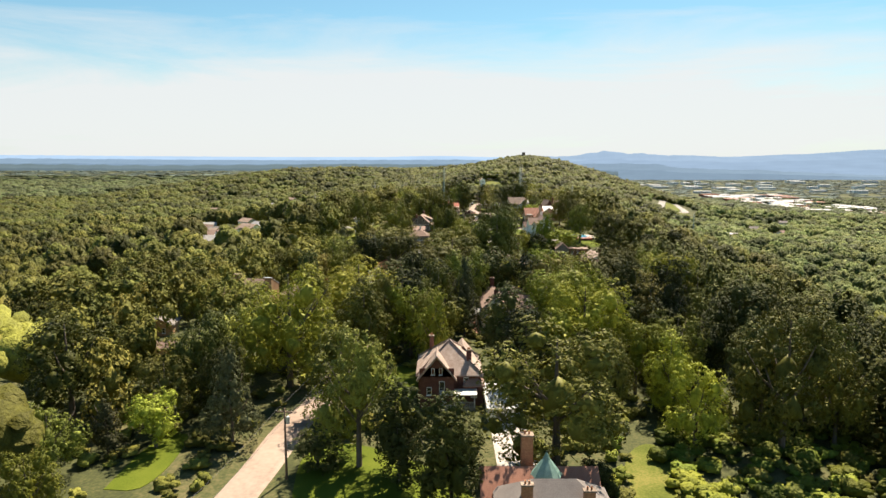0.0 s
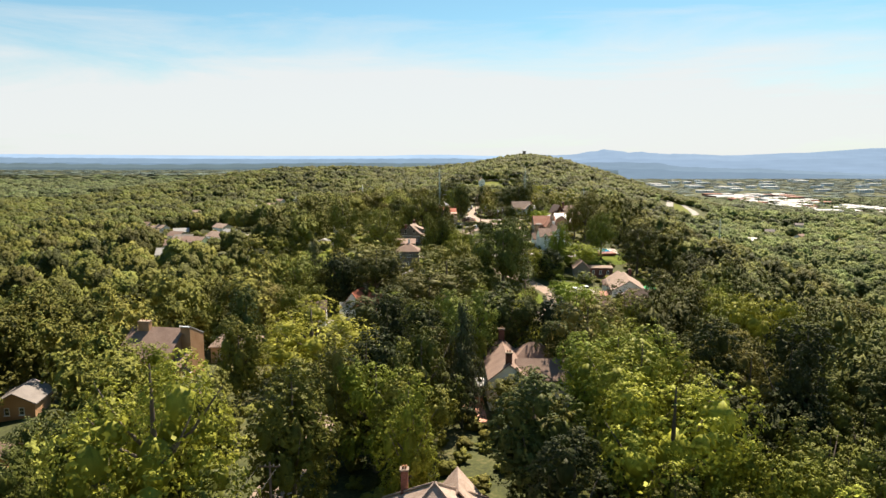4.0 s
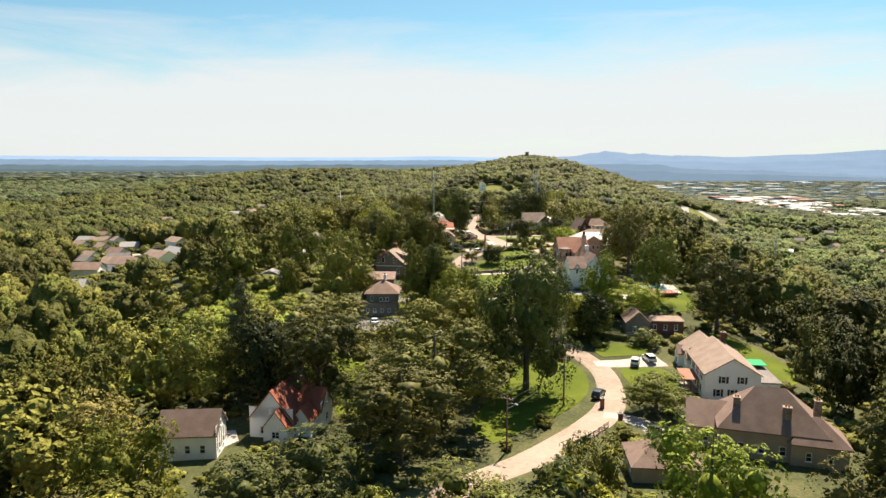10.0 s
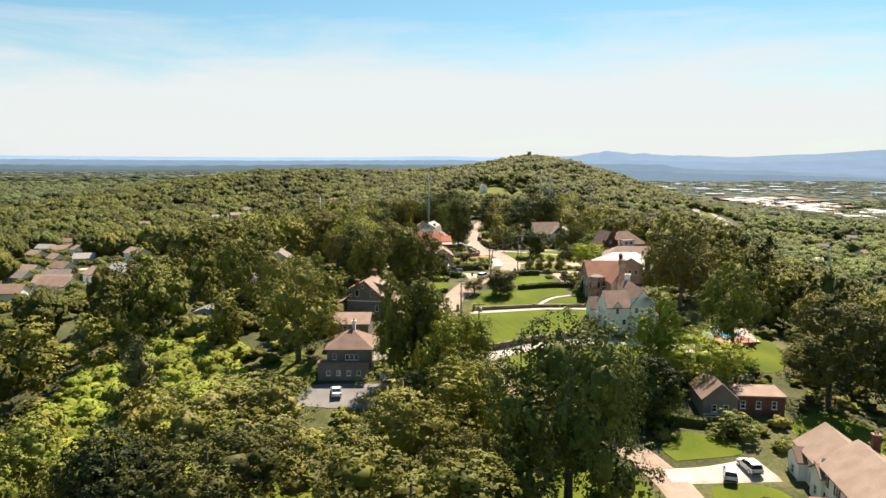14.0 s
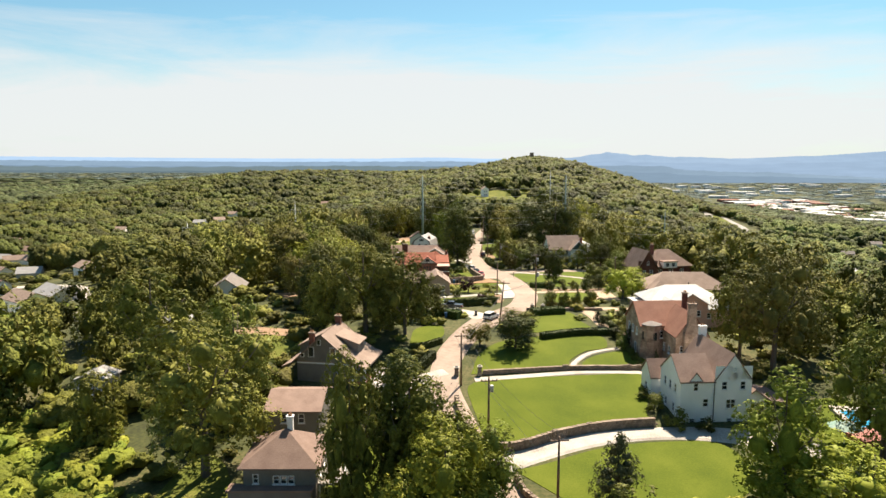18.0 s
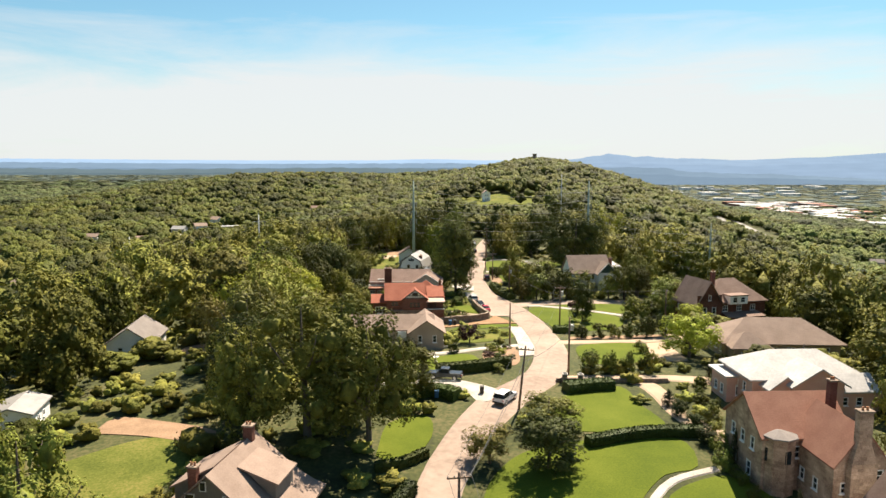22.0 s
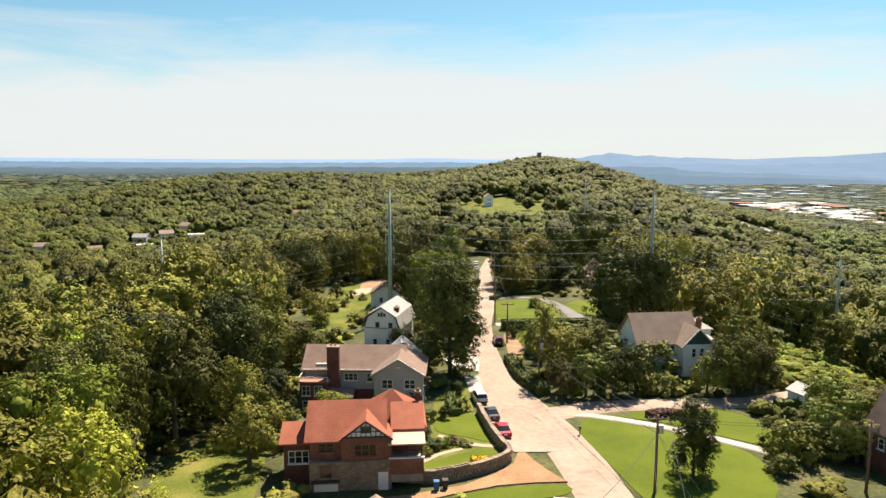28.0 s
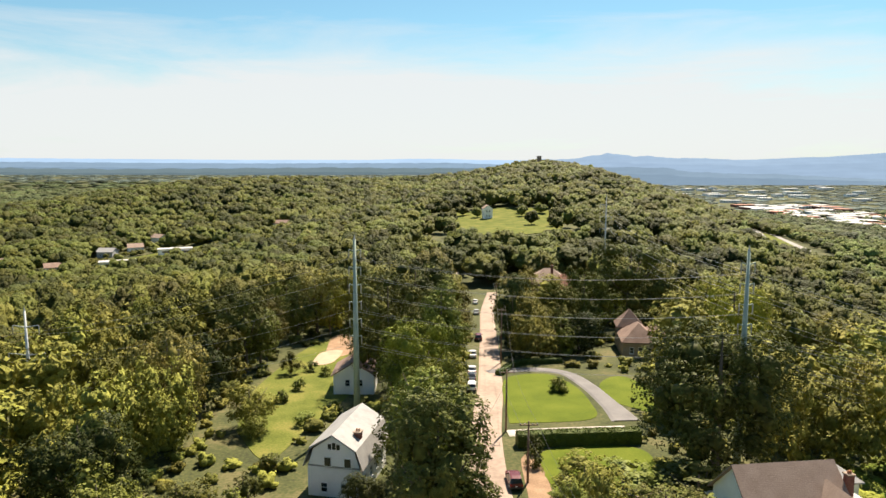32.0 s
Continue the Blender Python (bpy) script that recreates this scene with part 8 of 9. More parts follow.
far_hills("far_haze_plain", 4870, [(-4800, 108), (-3000, 106), (-2200, 99), (-1200, 92), (-400, 92), (-150, 99), (60, 99), (300, 92), (700, 90), (1200, 90)], 0, (0.44, 0.60, 0.80), "plain and low hills on the horizon in a pale glowing haze colour", 1.2, 1)
far_hills("mid_haze_plain", 4800, [(-4700, 84), (-2900, 82), (-2100, 76), (-1200, 70), (-600, 72), (100, 74), (600, 60), (1200, 50)], 0, (0.245, 0.345, 0.455), "belt of distant low hills in a glowing blue-grey haze colour", 2.0, 5)
far_hills("dark_haze_plain", 4660, [(-4700, 40), (-2900, 46), (-2000, 36), (-1300, 40), (-600, 46), (-200, 42), (480, 42), (1180, 10)], -20, (0.150, 0.205, 0.230), "band of distant woods in a glowing dark blue-green haze colour", 3.0, 4)
far_hills("haze_mountains", 4780, [(560, 84), (680, 94), (830, 98), (960, 104), (1015, 122), (1075, 125), (1125, 137), (1190, 126), (1300, 116), (1380, 119), (1460, 108), (1640, 104), (1800, 102), (1920, 93), (2140, 98), (2330, 108), (2520, 112), (2700, 124), (2960, 142), (3500, 152), (4400, 140)], 0, (0.35, 0.465, 0.61), "long mountain range on the horizon in a glowing haze blue", 2.4, 2)
far_hills("near_haze_ridge", 4660, [(850, 30), (960, 45), (1080, 49), (1240, 48), (1460, 45), (1530, 30), (1650, 18), (1880, 11), (2000, 4), (2100, 10), (2250, 0), (2500, -12), (2900, -30), (4200, -40)], -60, (0.245, 0.335, 0.43), "lower ridge before the mountains in a darker glowing haze blue", 2.2, 3)

# ---- hedges, walls and fences ----


def hedge(pts, w, h, label, leaf_size=0.16, density=26, material=None):
    """A clipped hedge along a line: a solid core clothed in leaf sprays."""
    r = np.random.default_rng(int(pts[0][0] * 10) + 500)
    line = glide([(a, b, 0) for a, b in pts], 1.2)
    V, F, o = [], [], 0
    n = len(line)
    ring = [(-0.5, 0), (-0.52, 0.55), (-0.42, 0.95), (0, 1.0), (0.42, 0.95), (0.52, 0.55), (0.5, 0)]
    P = []
    for i, p in enumerate(line):
        d = (line[min(i + 1, n - 1)] - line[max(i - 1, 0)]).to_2d().normalized()
        s = Vector((d.y, -d.x))
        z = gz(p.x, p.y)
        for a, b in ring:
            P.append((p.x + s.x * a * w * 0.93, p.y + s.y * a * w * 0.93, z - 0.1 + b * h * 0.96 + r.uniform(-0.05, 0.05)))
    V.append(np.array(P))
    m = len(ring)
    Q = [(i * m + k, i * m + k + 1, (i + 1) * m + k + 1, (i + 1) * m + k) for i in range(n - 1) for k in range(m - 1)]
    F += [(a, b, c) for a, b, c, d in Q] + [(a, c, d) for a, b, c, d in Q]
    F += [(0, k, k + 1) for k in range(1, m - 1)] + [((n - 1) * m, (n - 1) * m + k + 1, (n - 1) * m + k) for k in range(1, m - 1)]
    o = len(P)
    length = sum((line[i + 1] - line[i]).length for i in range(n - 1))
    cnt = int(length * (w + 2 * h) * density)
    P = []
    for _ in range(cnt):
        i = int(r.integers(0, n - 1))
        f = r.uniform()
        p = line[i].lerp(line[i + 1], f)
        d = (line[i + 1] - line[i]).to_2d().normalized()
        s = Vector((d.y, -d.x))
        k = int(r.integers(0, m - 1))
        g = r.uniform()
        a, b = ring[k][0] * (1 - g) + ring[k + 1][0] * g, ring[k][1] * (1 - g) + ring[k + 1][1] * g
        c = np.array([p.x + s.x * a * w, p.y + s.y * a * w, gz(p.x, p.y) - 0.1 + b * h])
        u, v = r.normal(size=3), r.normal(size=3)
        u, v = u / np.linalg.norm(u) * leaf_size, v / np.linalg.norm(v) * leaf_size
        P += [c - u, c - v * 0.6, c + u, c + v * 0.6]
    V.append(np.array(P))
    F += [t for q in range(cnt) for t in ((o + 4 * q, o + 4 * q + 1, o + 4 * q + 2), (o + 4 * q, o + 4 * q + 2, o + 4 * q + 3))]
    e = thing("hedge", pts[0][0], pts[0][1], 0, 0, label, "hedge")
    ob = part("foliage", mesh_from_arrays("foliage", np.concatenate(V) - np.array([pts[0][0], pts[0][1], 0]), np.array(F), material or LEAF["hedge"]), None, e)
    return e


hedge([(28.4, 388.4), (36.3, 390.9), (44.0, 391.2)], 1.7, 1.4, "long clipped dark green hedge between the lawn terraces")
hedge([(29.0, 406.6), (33, 407.8), (36.6, 408.4)], 2.6, 1.7, "wide rounded hedge beside the gate post")
hedge([(9.4, 415.4), (15.7, 417.4), (21.8, 420.4)], 1.8, 2.0, "tall clipped hedge below the bungalow lawn")
hedge([(3.4, 370.4), (5.0, 374.4), (6.6, 378.2)], 1.7, 1.7, "clipped box hedge between drive and road")
hedge([(2.2, 382.6), (5.4, 383.6), (8.2, 386.0)], 1.2, 1.2, "low clipped hedge along the lawn edge")
hedge([(27.4, 541.0), (37, 541.8), (47.4, 542.4)], 2.2, 2.5, "long clipped hedge between two front gardens")
hedge([(44.2, 483.2), (47, 484.2), (49.6, 483.2)], 2.2, 1.2, "low reddish-brown clipped shrub bed", material=LEAF["plum"])
hedge([(65.3, 487.8), (69.7, 487.8)], 1.8, 1.5, "short square-cut dark hedge by the garage")
hedge([(15.2, 484.5), (14.6, 490), (15.2, 497)], 1.6, 1.3, "clipped hedge beside the parking strip")
hedge([(28.2, 581), (34, 590), (44, 592)], 1.6, 1.3, "hedge behind the grey looping drive")
hedge([(34.6, 451.2), (37.4, 450.2), (40.6, 450.6)], 2.2, 1.6, "dark rounded hedge at the tip of the fork lawn")
hedge([(4, 404), (9, 405.5), (12.5, 403.5)], 2.4, 1.8, "untidy green hedge beside the drive")
hedge([(41, 313), (46, 314.5), (52, 313)], 1.8, 1.6, "dark hedge behind the small lawn")
hedge([(30, 494), (27.4, 503), (26.6, 515)], 2.4, 1.6, "overgrown hedge on the road bank")


def stone_wall(pts, h, t, label, material=None, course=0.34):
    """A rubble wall laid stone by stone on a core."""
    r = random.Random(int(pts[0][0] * 7) + 3)
    material = material or STONE
    line = glide([(a, b, 0) for a, b in pts], 0.8)
    e = thing("stone_wall", pts[0][0], pts[0][1], 0, 0, label, "wall")
    core = Geo()
    stones = Geo()
    cap = Geo()
    for p, q in zip(line, line[1:]):
        c = (p + q) / 2
        d = q - p
        a = math.degrees(math.atan2(d.y, d.x))
        z = gz(c.x, c.y)
        lx, ly = c.x - pts[0][0], c.y - pts[0][1]
        core.box((lx, ly, z + h / 2 - 0.3), (d.length + 0.06, t * 0.8, h + 0.5), a)
        cap.box((lx, ly, z + h + 0.04 + r.uniform(-0.02, 0.02)), (d.length - 0.02, t + 0.12, 0.12), a + r.uniform(-2, 2))
        k = 0
        zz = 0.0
        while zz < h - 0.1:
            hh = course * r.uniform(0.75, 1.2)
            s = -d.length / 2 + (0.0 if k % 2 else -0.12)
            while s < d.length / 2 - 0.08:
                w = r.uniform(0.28, 0.6)
                m = s + w / 2
                for side in (-1, 1):
                    stones.box((lx + d.normalized().x * m - d.normalized().y * side * t * 0.42, ly + d.normalized().y * m + d.normalized().x * side * t * 0.42, z + zz + hh / 2), (w - 0.04, 0.16 + r.uniform(0, 0.06), hh - 0.04), a + r.uniform(-4, 4), 0.94)
                s += w
            zz += hh
            k += 1
    part("core", core, material, e)
    tagged(part("stones", stones, material, e), kind="stuff")
    part("coping", cap, material, e)
    return e


stone_wall([(10.6, 361), (11.3, 355), (12.6, 350), (14.6, 346.6), (18.9, 346.4), (26, 349.8), (33, 352.0), (40.5, 353.0)], 1.3, 0.5, "curved brown stone retaining wall below the lawn")
stone_wall([(18.0, 339.4), (19.0, 335.4), (22.6, 330.9)], 0.9, 0.5, "low stone wall beside the road")
stone_wall([(15.6, 371.0), (24, 372.1), (33, 373.0), (47.5, 373.0)], 0.7, 0.45, "low stone wall along the garden path")
stone_wall([(5.9, 462.0), (11.6, 461.2), (16.4, 463.0), (20.2, 465.8), (21.7, 468.2), (20.9, 472), (19.8, 478), (18.8, 486)], 1.5, 0.5, "stone retaining wall round the small lawns")
stone_wall([(44, 275.6), (50, 274.6), (56, 274.4)], 0.9, 0.4, "low stone wall at the edge of the front lawn")
stone_wall([(28.4, 411.6), (36, 411.2), (46, 411.2)], 0.6, 0.4, "low wall in front of the clipped trees")


def gate_post(x, y, h, material, label):
    e = thing("gate_post", x, y, gz(x, y), 0, label, "gate post")
    part("shaft", Geo().box((0, 0, h / 2 - 0.2), (0.7, 0.7, h + 0.4)), material, e)
    part("cap", Geo().box((0, 0, h + 0.08), (0.9, 0.9, 0.16)).box((0, 0, h + 0.28), (0.6, 0.6, 0.26), 0, 0.4), DRIVE, e)


for x, y in ((10.9, 370.4), (15.0, 370.8), (32.0, 410.4), (29.6, 410.8)):
    gate_post(x, y, 1.5, STONE, "stubby stone gate post with a cap")
for x, y in ((35.6, 270.6), (37.0, 262.6)):
    gate_post(x, y, 2.0, BRICK, "brick gate post beside the white drive")


def fence(pts, h, material, label, gap=2.0, pickets=True):
    e = thing("fence", pts[0][0], pts[0][1], 0, 0, label, "fence")
    line = glide([(a, b, 0) for a, b in pts], gap)
    for p, q in zip(line, line[1:]):
        lx, ly = p.x - pts[0][0], p.y - pts[0][1]
        z = gz(p.x, p.y)
        part("post", Geo().box((lx, ly, z + h / 2), (0.1, 0.1, h + 0.2)), material, e)
        d = q - p
        a = math.degrees(math.atan2(d.y, d.x))
        c = (p + q) / 2
        zc = gz(c.x, c.y)
        for k in (0.15, 0.92):
            part("rail", Geo().box((c.x - pts[0][0], c.y - pts[0][1], zc + h * k), (d.length, 0.05, 0.08), a), material, e)
        if pickets:
            for k in range(int(d.length / 0.25)):
                s = p.lerp(q, (k + 0.5) / int(d.length / 0.25))
                part("picket", Geo().box((s.x - pts[0][0], s.y - pts[0][1], gz(s.x, s.y) + h * 0.52), (0.05, 0.04, h), a), material, e)


fence([(24.5, 250), (29.5, 254.5), (34.6, 261)], 1.2, DARKTRIM, "dark iron fence along the road bend")
fence([(-2, 409.6), (6, 410.2), (12.5, 409.4)], 1.0, WHITE, "white picket fence beside the drive")
fence([(64, 340), (62, 350), (68, 357)], 1.4, DIRTWOOD, "weathered timber fence round the pool yard")

# ---- utility poles and power lines ----
TOPS = {}


def utility_pole(key, x, y, h, arm=2.4, turn=0.0, can=False, lamp=False, lean=0.0):
    z = gz(x, y)
    e = thing("utility_pole", x, y, z, turn, "weathered wooden utility pole with a crossarm" if arm else "plain weathered wooden utility pole", "utility pole")
    part("pole", Geo().tube([(0, 0, -0.6), (lean * 0.5, 0, h * 0.5), (lean, 0, h)], [0.19, 0.16, 0.12], 9), POLEWOOD, e, smooth=True)
    if arm:
        part("crossarm", Geo().box((lean * 0.95, -0.14, h - 0.5), (arm, 0.12, 0.14)), POLEWOOD, e)
        for k in (-0.46, -0.2, 0.2, 0.46):
            part("insulator", Geo().lathe([(0.0, 0), (0.06, 0.0), (0.08, 0.08), (0.05, 0.12), (0.07, 0.18), (0.0, 0.22)], 8, (lean * 0.95 + k * arm, -0.14, h - 0.43)), DRIVE, e)
    if can:
        part("transformer", Geo().lathe([(0, -0.5), (0.26, -0.5), (0.28, -0.42), (0.28, 0.42), (0.22, 0.5), (0, 0.52)], 12, (0.42, 0, h - 1.7)), STEEL, e, "grey pole transformer")
    if lamp:
        part("lamp_arm", Geo().tube([(lean, 0, h - 1.4), (lean + 0.9, -0.2, h - 1.0), (lean + 1.7, -0.2, h - 0.95)], 0.05, 6), STEEL, e)
        part("lamp_head", Geo().box((lean + 1.9, -0.2, h - 0.98), (0.6, 0.26, 0.16), 0, 0.7), STEEL, e)
    t = e.matrix_basis
    TOPS[key] = [t @ Vector((lean * 0.95 + k * max(arm, 0.3), -0.14, h - 0.2)) for k in (-0.46, 0.2, 0.46)] + [t @ Vector((lean * 0.8, 0, h - 2.2))]


utility_pole("a", -22.2, 92.6, 10.5, 2.4, -8, can=True)
utility_pole("a0", -27.0, 60.0, 10.5)
utility_pole("a2", -17.5, 132, 10.5)
utility_pole("b", 15.3, 250.0, 9.5, 2.4, -40, lamp=True)
utility_pole("c", 28.5, 272.3, 9.8, 2.0, -35)
utility_pole("c2", 33.4, 304.0, 9.5, 2.0, 20)
utility_pole("d", 15.0, 349.0, 9.6, 2.4, 5, can=True)
utility_pole("d2", 22.6, 334.0, 9.0, 2.4, 5)
utility_pole("e", 11.6, 366.8, 9.2, 2.4, 8)
utility_pole("f", 21.0, 399.6, 9.4, 2.6, -18, lean=0.9)
utility_pole("g", 31.1, 415.6, 9.6, 0, 0, lamp=False, can=True)
utility_pole("h", 23.8, 438.5, 8.4, 0, 0)
utility_pole("i", 37.2, 458.5, 9.2, 2.4, 0, can=True)
utility_pole("j", 29.8, 498.3, 9.0, 0, 0, can=True)
utility_pole("k", 27.4, 528.0, 9.0, 2.6, 0)
utility_pole("l", 26.4, 547.5, 10.7, 2.6, 0)
utility_pole("m", 29.9, 592.0, 13.0, 2.0, 0)
utility_pole("n", 34.0, 650.0, 11.0, 2.0, 0)
utility_pole("o", 61.0, 458.0, 8.5, 2.0, 60)


def cable(points, radius, material, label, sag):
    """Cables from pole to pole: pairs of ends."""
    for a, b in points:
        a, b = Vector(a), Vector(b)
        e = thing("power_cable", a.x, a.y, a.z, 0, label, "cable", "overhead cables")
        n = 9
        g = Geo().tube([(b - a) * (k / n) + Vector((0, 0, -4 * sag * (k / n) * (1 - k / n))) for k in range(n + 1)], radius, 4, cap=False)
        part("strand", g, material, e)


spans = [("a0", "a"), ("a", "a2"), ("b", "c"), ("c", "c2"), ("d2", "d"), ("d", "e"), ("e", "f"), ("f", "i"), ("i", "j"), ("j", "k"), ("k", "l"), ("l", "m"), ("m", "n"), ("i", "o")]
for p, q in spans:
    cable([(TOPS[p][0], TOPS[q][0]), (TOPS[p][2], TOPS[q][2])], 0.018, DARKWIRE, "thin dark overhead cable between wooden poles", 0.6)
for p, q in (("e", "f"), ("f", "g"), ("i", "j"), ("h", "i"), ("b", "c")):
    cable([(TOPS[p][3], TOPS[q][3])], 0.035, DARKWIRE, "thick dark overhead telephone cable", 0.7)
for p, (dx, dy) in (("d", (7, -3)), ("e", (5, -2.5)), ("i", (3, -5)), ("i", (5, -4)), ("l", (-5, -2))):
    t = TOPS[p][3]
    cable([(t, (t.x + dx, t.y + dy, gz(t.x + dx, t.y + dy) + 0.05))], 0.022, WIRE, "steel guy wire anchored in the grass", 0.0)

PYLON = {}


def pylon(key, x, y, h, arms, label, material, turn=0.0, both=True, r=0.55):
    z = gz(x, y)
    e = thing("power_pylon", x, y, z, turn, label, "pylon")
    part("pole", Geo().tube([(0, 0, -1), (0, 0, h * 0.5), (0, 0, h)], [r, r * 0.72, r * 0.36], 12), material, e, smooth=True)
    ends = []
    for k, (zz, reach) in enumerate(arms):
        for s in ((-1, 1) if both else (-1,)):
            part("arm", Geo().tube([(0, 0, zz), (s * reach, 0, zz + 0.35)], [0.12, 0.06], 6), material, e)
            part("insulator", Geo().tube([(s * reach, 0, zz + 0.3), (s * reach, 0, zz - 0.2), (s * reach, 0, zz - 1.2)], [0.07, 0.11, 0.07], 6), WIRE, e)
            ends.append(e.matrix_basis @ Vector((s * reach, 0, zz - 1.2)))
    part("tip", Geo().lathe([(r * 0.36, 0), (r * 0.2, 0.3), (0.02, 0.9)], 8, (0, 0, h)), WIRE, e)
    PYLON[key] = ends + [e.matrix_basis @ Vector((0, 0, h))]


six = [(30.0, 1.0), (27.0, 1.0), (24.0, 1.0), (21.0, 1.0), (18.0, 1.0), (15.0, 1.0)]
pylon("mid", 0.8, 553, 32.0, six, "tall slender steel power pole with stacked insulators", GREENSTEEL, 0, r=0.62)
pylon("left", -54.2, 550.5, 22.4, [(19.6, 2.2), (14.8, 3.2), (10.0, 3.0)], "steel power pole with three pairs of arms", STEEL, 0, r=0.42)
pylon("outer", -103, 556, 20.6, [(18.4, 2.2), (14.0, 3.0), (9.8, 2.8)], "slender steel power pole with short arms", STEEL, 0, r=0.42)
pylon("right", 59.5, 534, 32, [(30, 1.0), (27, 1.0), (24, 1.0), (21, 1.0), (18, 1.0), (15, 1.0)], "tall grey-green steel power pole among the trees", GREENSTEEL, 0, r=0.6)
pylon("slope", 99.5, 531, 23, [(21, 1.4), (18, 1.4), (15, 1.4)], "plain grey-green steel power pole by the garage", GREENSTEEL, 0, r=0.4)
pylon("far", 79, 694, 37, [(34, 2.2), (29.5, 2.2), (25, 2.2)], "far steel power pole on the wooded hill", STEEL, 0, r=0.42)
pylon("east", 190, 520, 34, [(31, 0.9), (28, 0.9), (25, 0.9), (22, 0.9), (19, 0.9), (16, 0.9)], "steel power pole down the wooded slope", GREENSTEEL, 0, r=0.6)
WIRETEXT = "bright bare high-voltage wire high over the trees"
for k in range(12):
    cable([(PYLON["mid"][k], PYLON["right"][k]), (PYLON["right"][k], PYLON["east"][k])], 0.017, WIRE, WIRETEXT, 2.2)
for k in range(6):
    cable([(PYLON["left"][k], PYLON["mid"][2 * k]), (PYLON["outer"][k], PYLON["left"][k]), (PYLON["slope"][k], PYLON["right"][k + 6])], 0.017, WIRE, WIRETEXT, 1.8)
    cable([(PYLON["far"][k], PYLON["right"][k])], 0.017, WIRE, WIRETEXT, 2.5)

# ---- vehicles ----
CAR_PAINT = {
    "red": paint("red_car_paint", (0.42, 0.012, 0.03)),
    "silver": paint("silver_car_paint", (0.42, 0.43, 0.44)),
    "white": paint("white_car_paint", (0.72, 0.72, 0.72)),
    "dark": paint("dark_grey_car_paint", (0.035, 0.038, 0.042)),
    "maroon": paint("maroon_car_paint", (0.10, 0.02, 0.02)),
    "black": paint("black_car_paint", (0.012, 0.012, 0.013)),
}
# outlines: body profile (along, height), cabin profile, length, width, wheel places
SHAPES = {
    "sedan": ([(-2.25, 0.35), (-2.3, 0.62), (-2.2, 0.88), (-1.5, 0.98), (-0.9, 1.0), (0.75, 0.98), (1.5, 0.86), (2.15, 0.72), (2.28, 0.55), (2.25, 0.32)], [(-1.65, 0.97), (-0.95, 1.42), (-0.2, 1.47), (0.35, 1.42), (1.15, 0.95)], 1.8, (-1.38, 1.36), 0.33),
    "suv": ([(-2.3, 0.42), (-2.36, 0.75), (-2.3, 1.08), (-1.5, 1.12), (0.8, 1.1), (1.4, 1.04), (2.1, 0.95), (2.3, 0.7), (2.3, 0.42)], [(-2.24, 1.08), (-2.0, 1.66), (-1.2, 1.74), (0.1, 1.73), (0.4, 1.66), (1.1, 1.08)], 1.9, (-1.42, 1.42), 0.38),
    "pickup": ([(-2.75, 0.5), (-2.8, 0.8), (-2.76, 1.12), (-0.9, 1.14), (1.1, 1.14), (1.8, 1.1), (2.6, 1.02), (2.75, 0.8), (2.75, 0.5)], [(-0.9, 1.12), (-0.75, 1.74), (-0.1, 1.8), (0.55, 1.76), (1.2, 1.12)], 1.95, (-1.7, 1.7), 0.4),
}


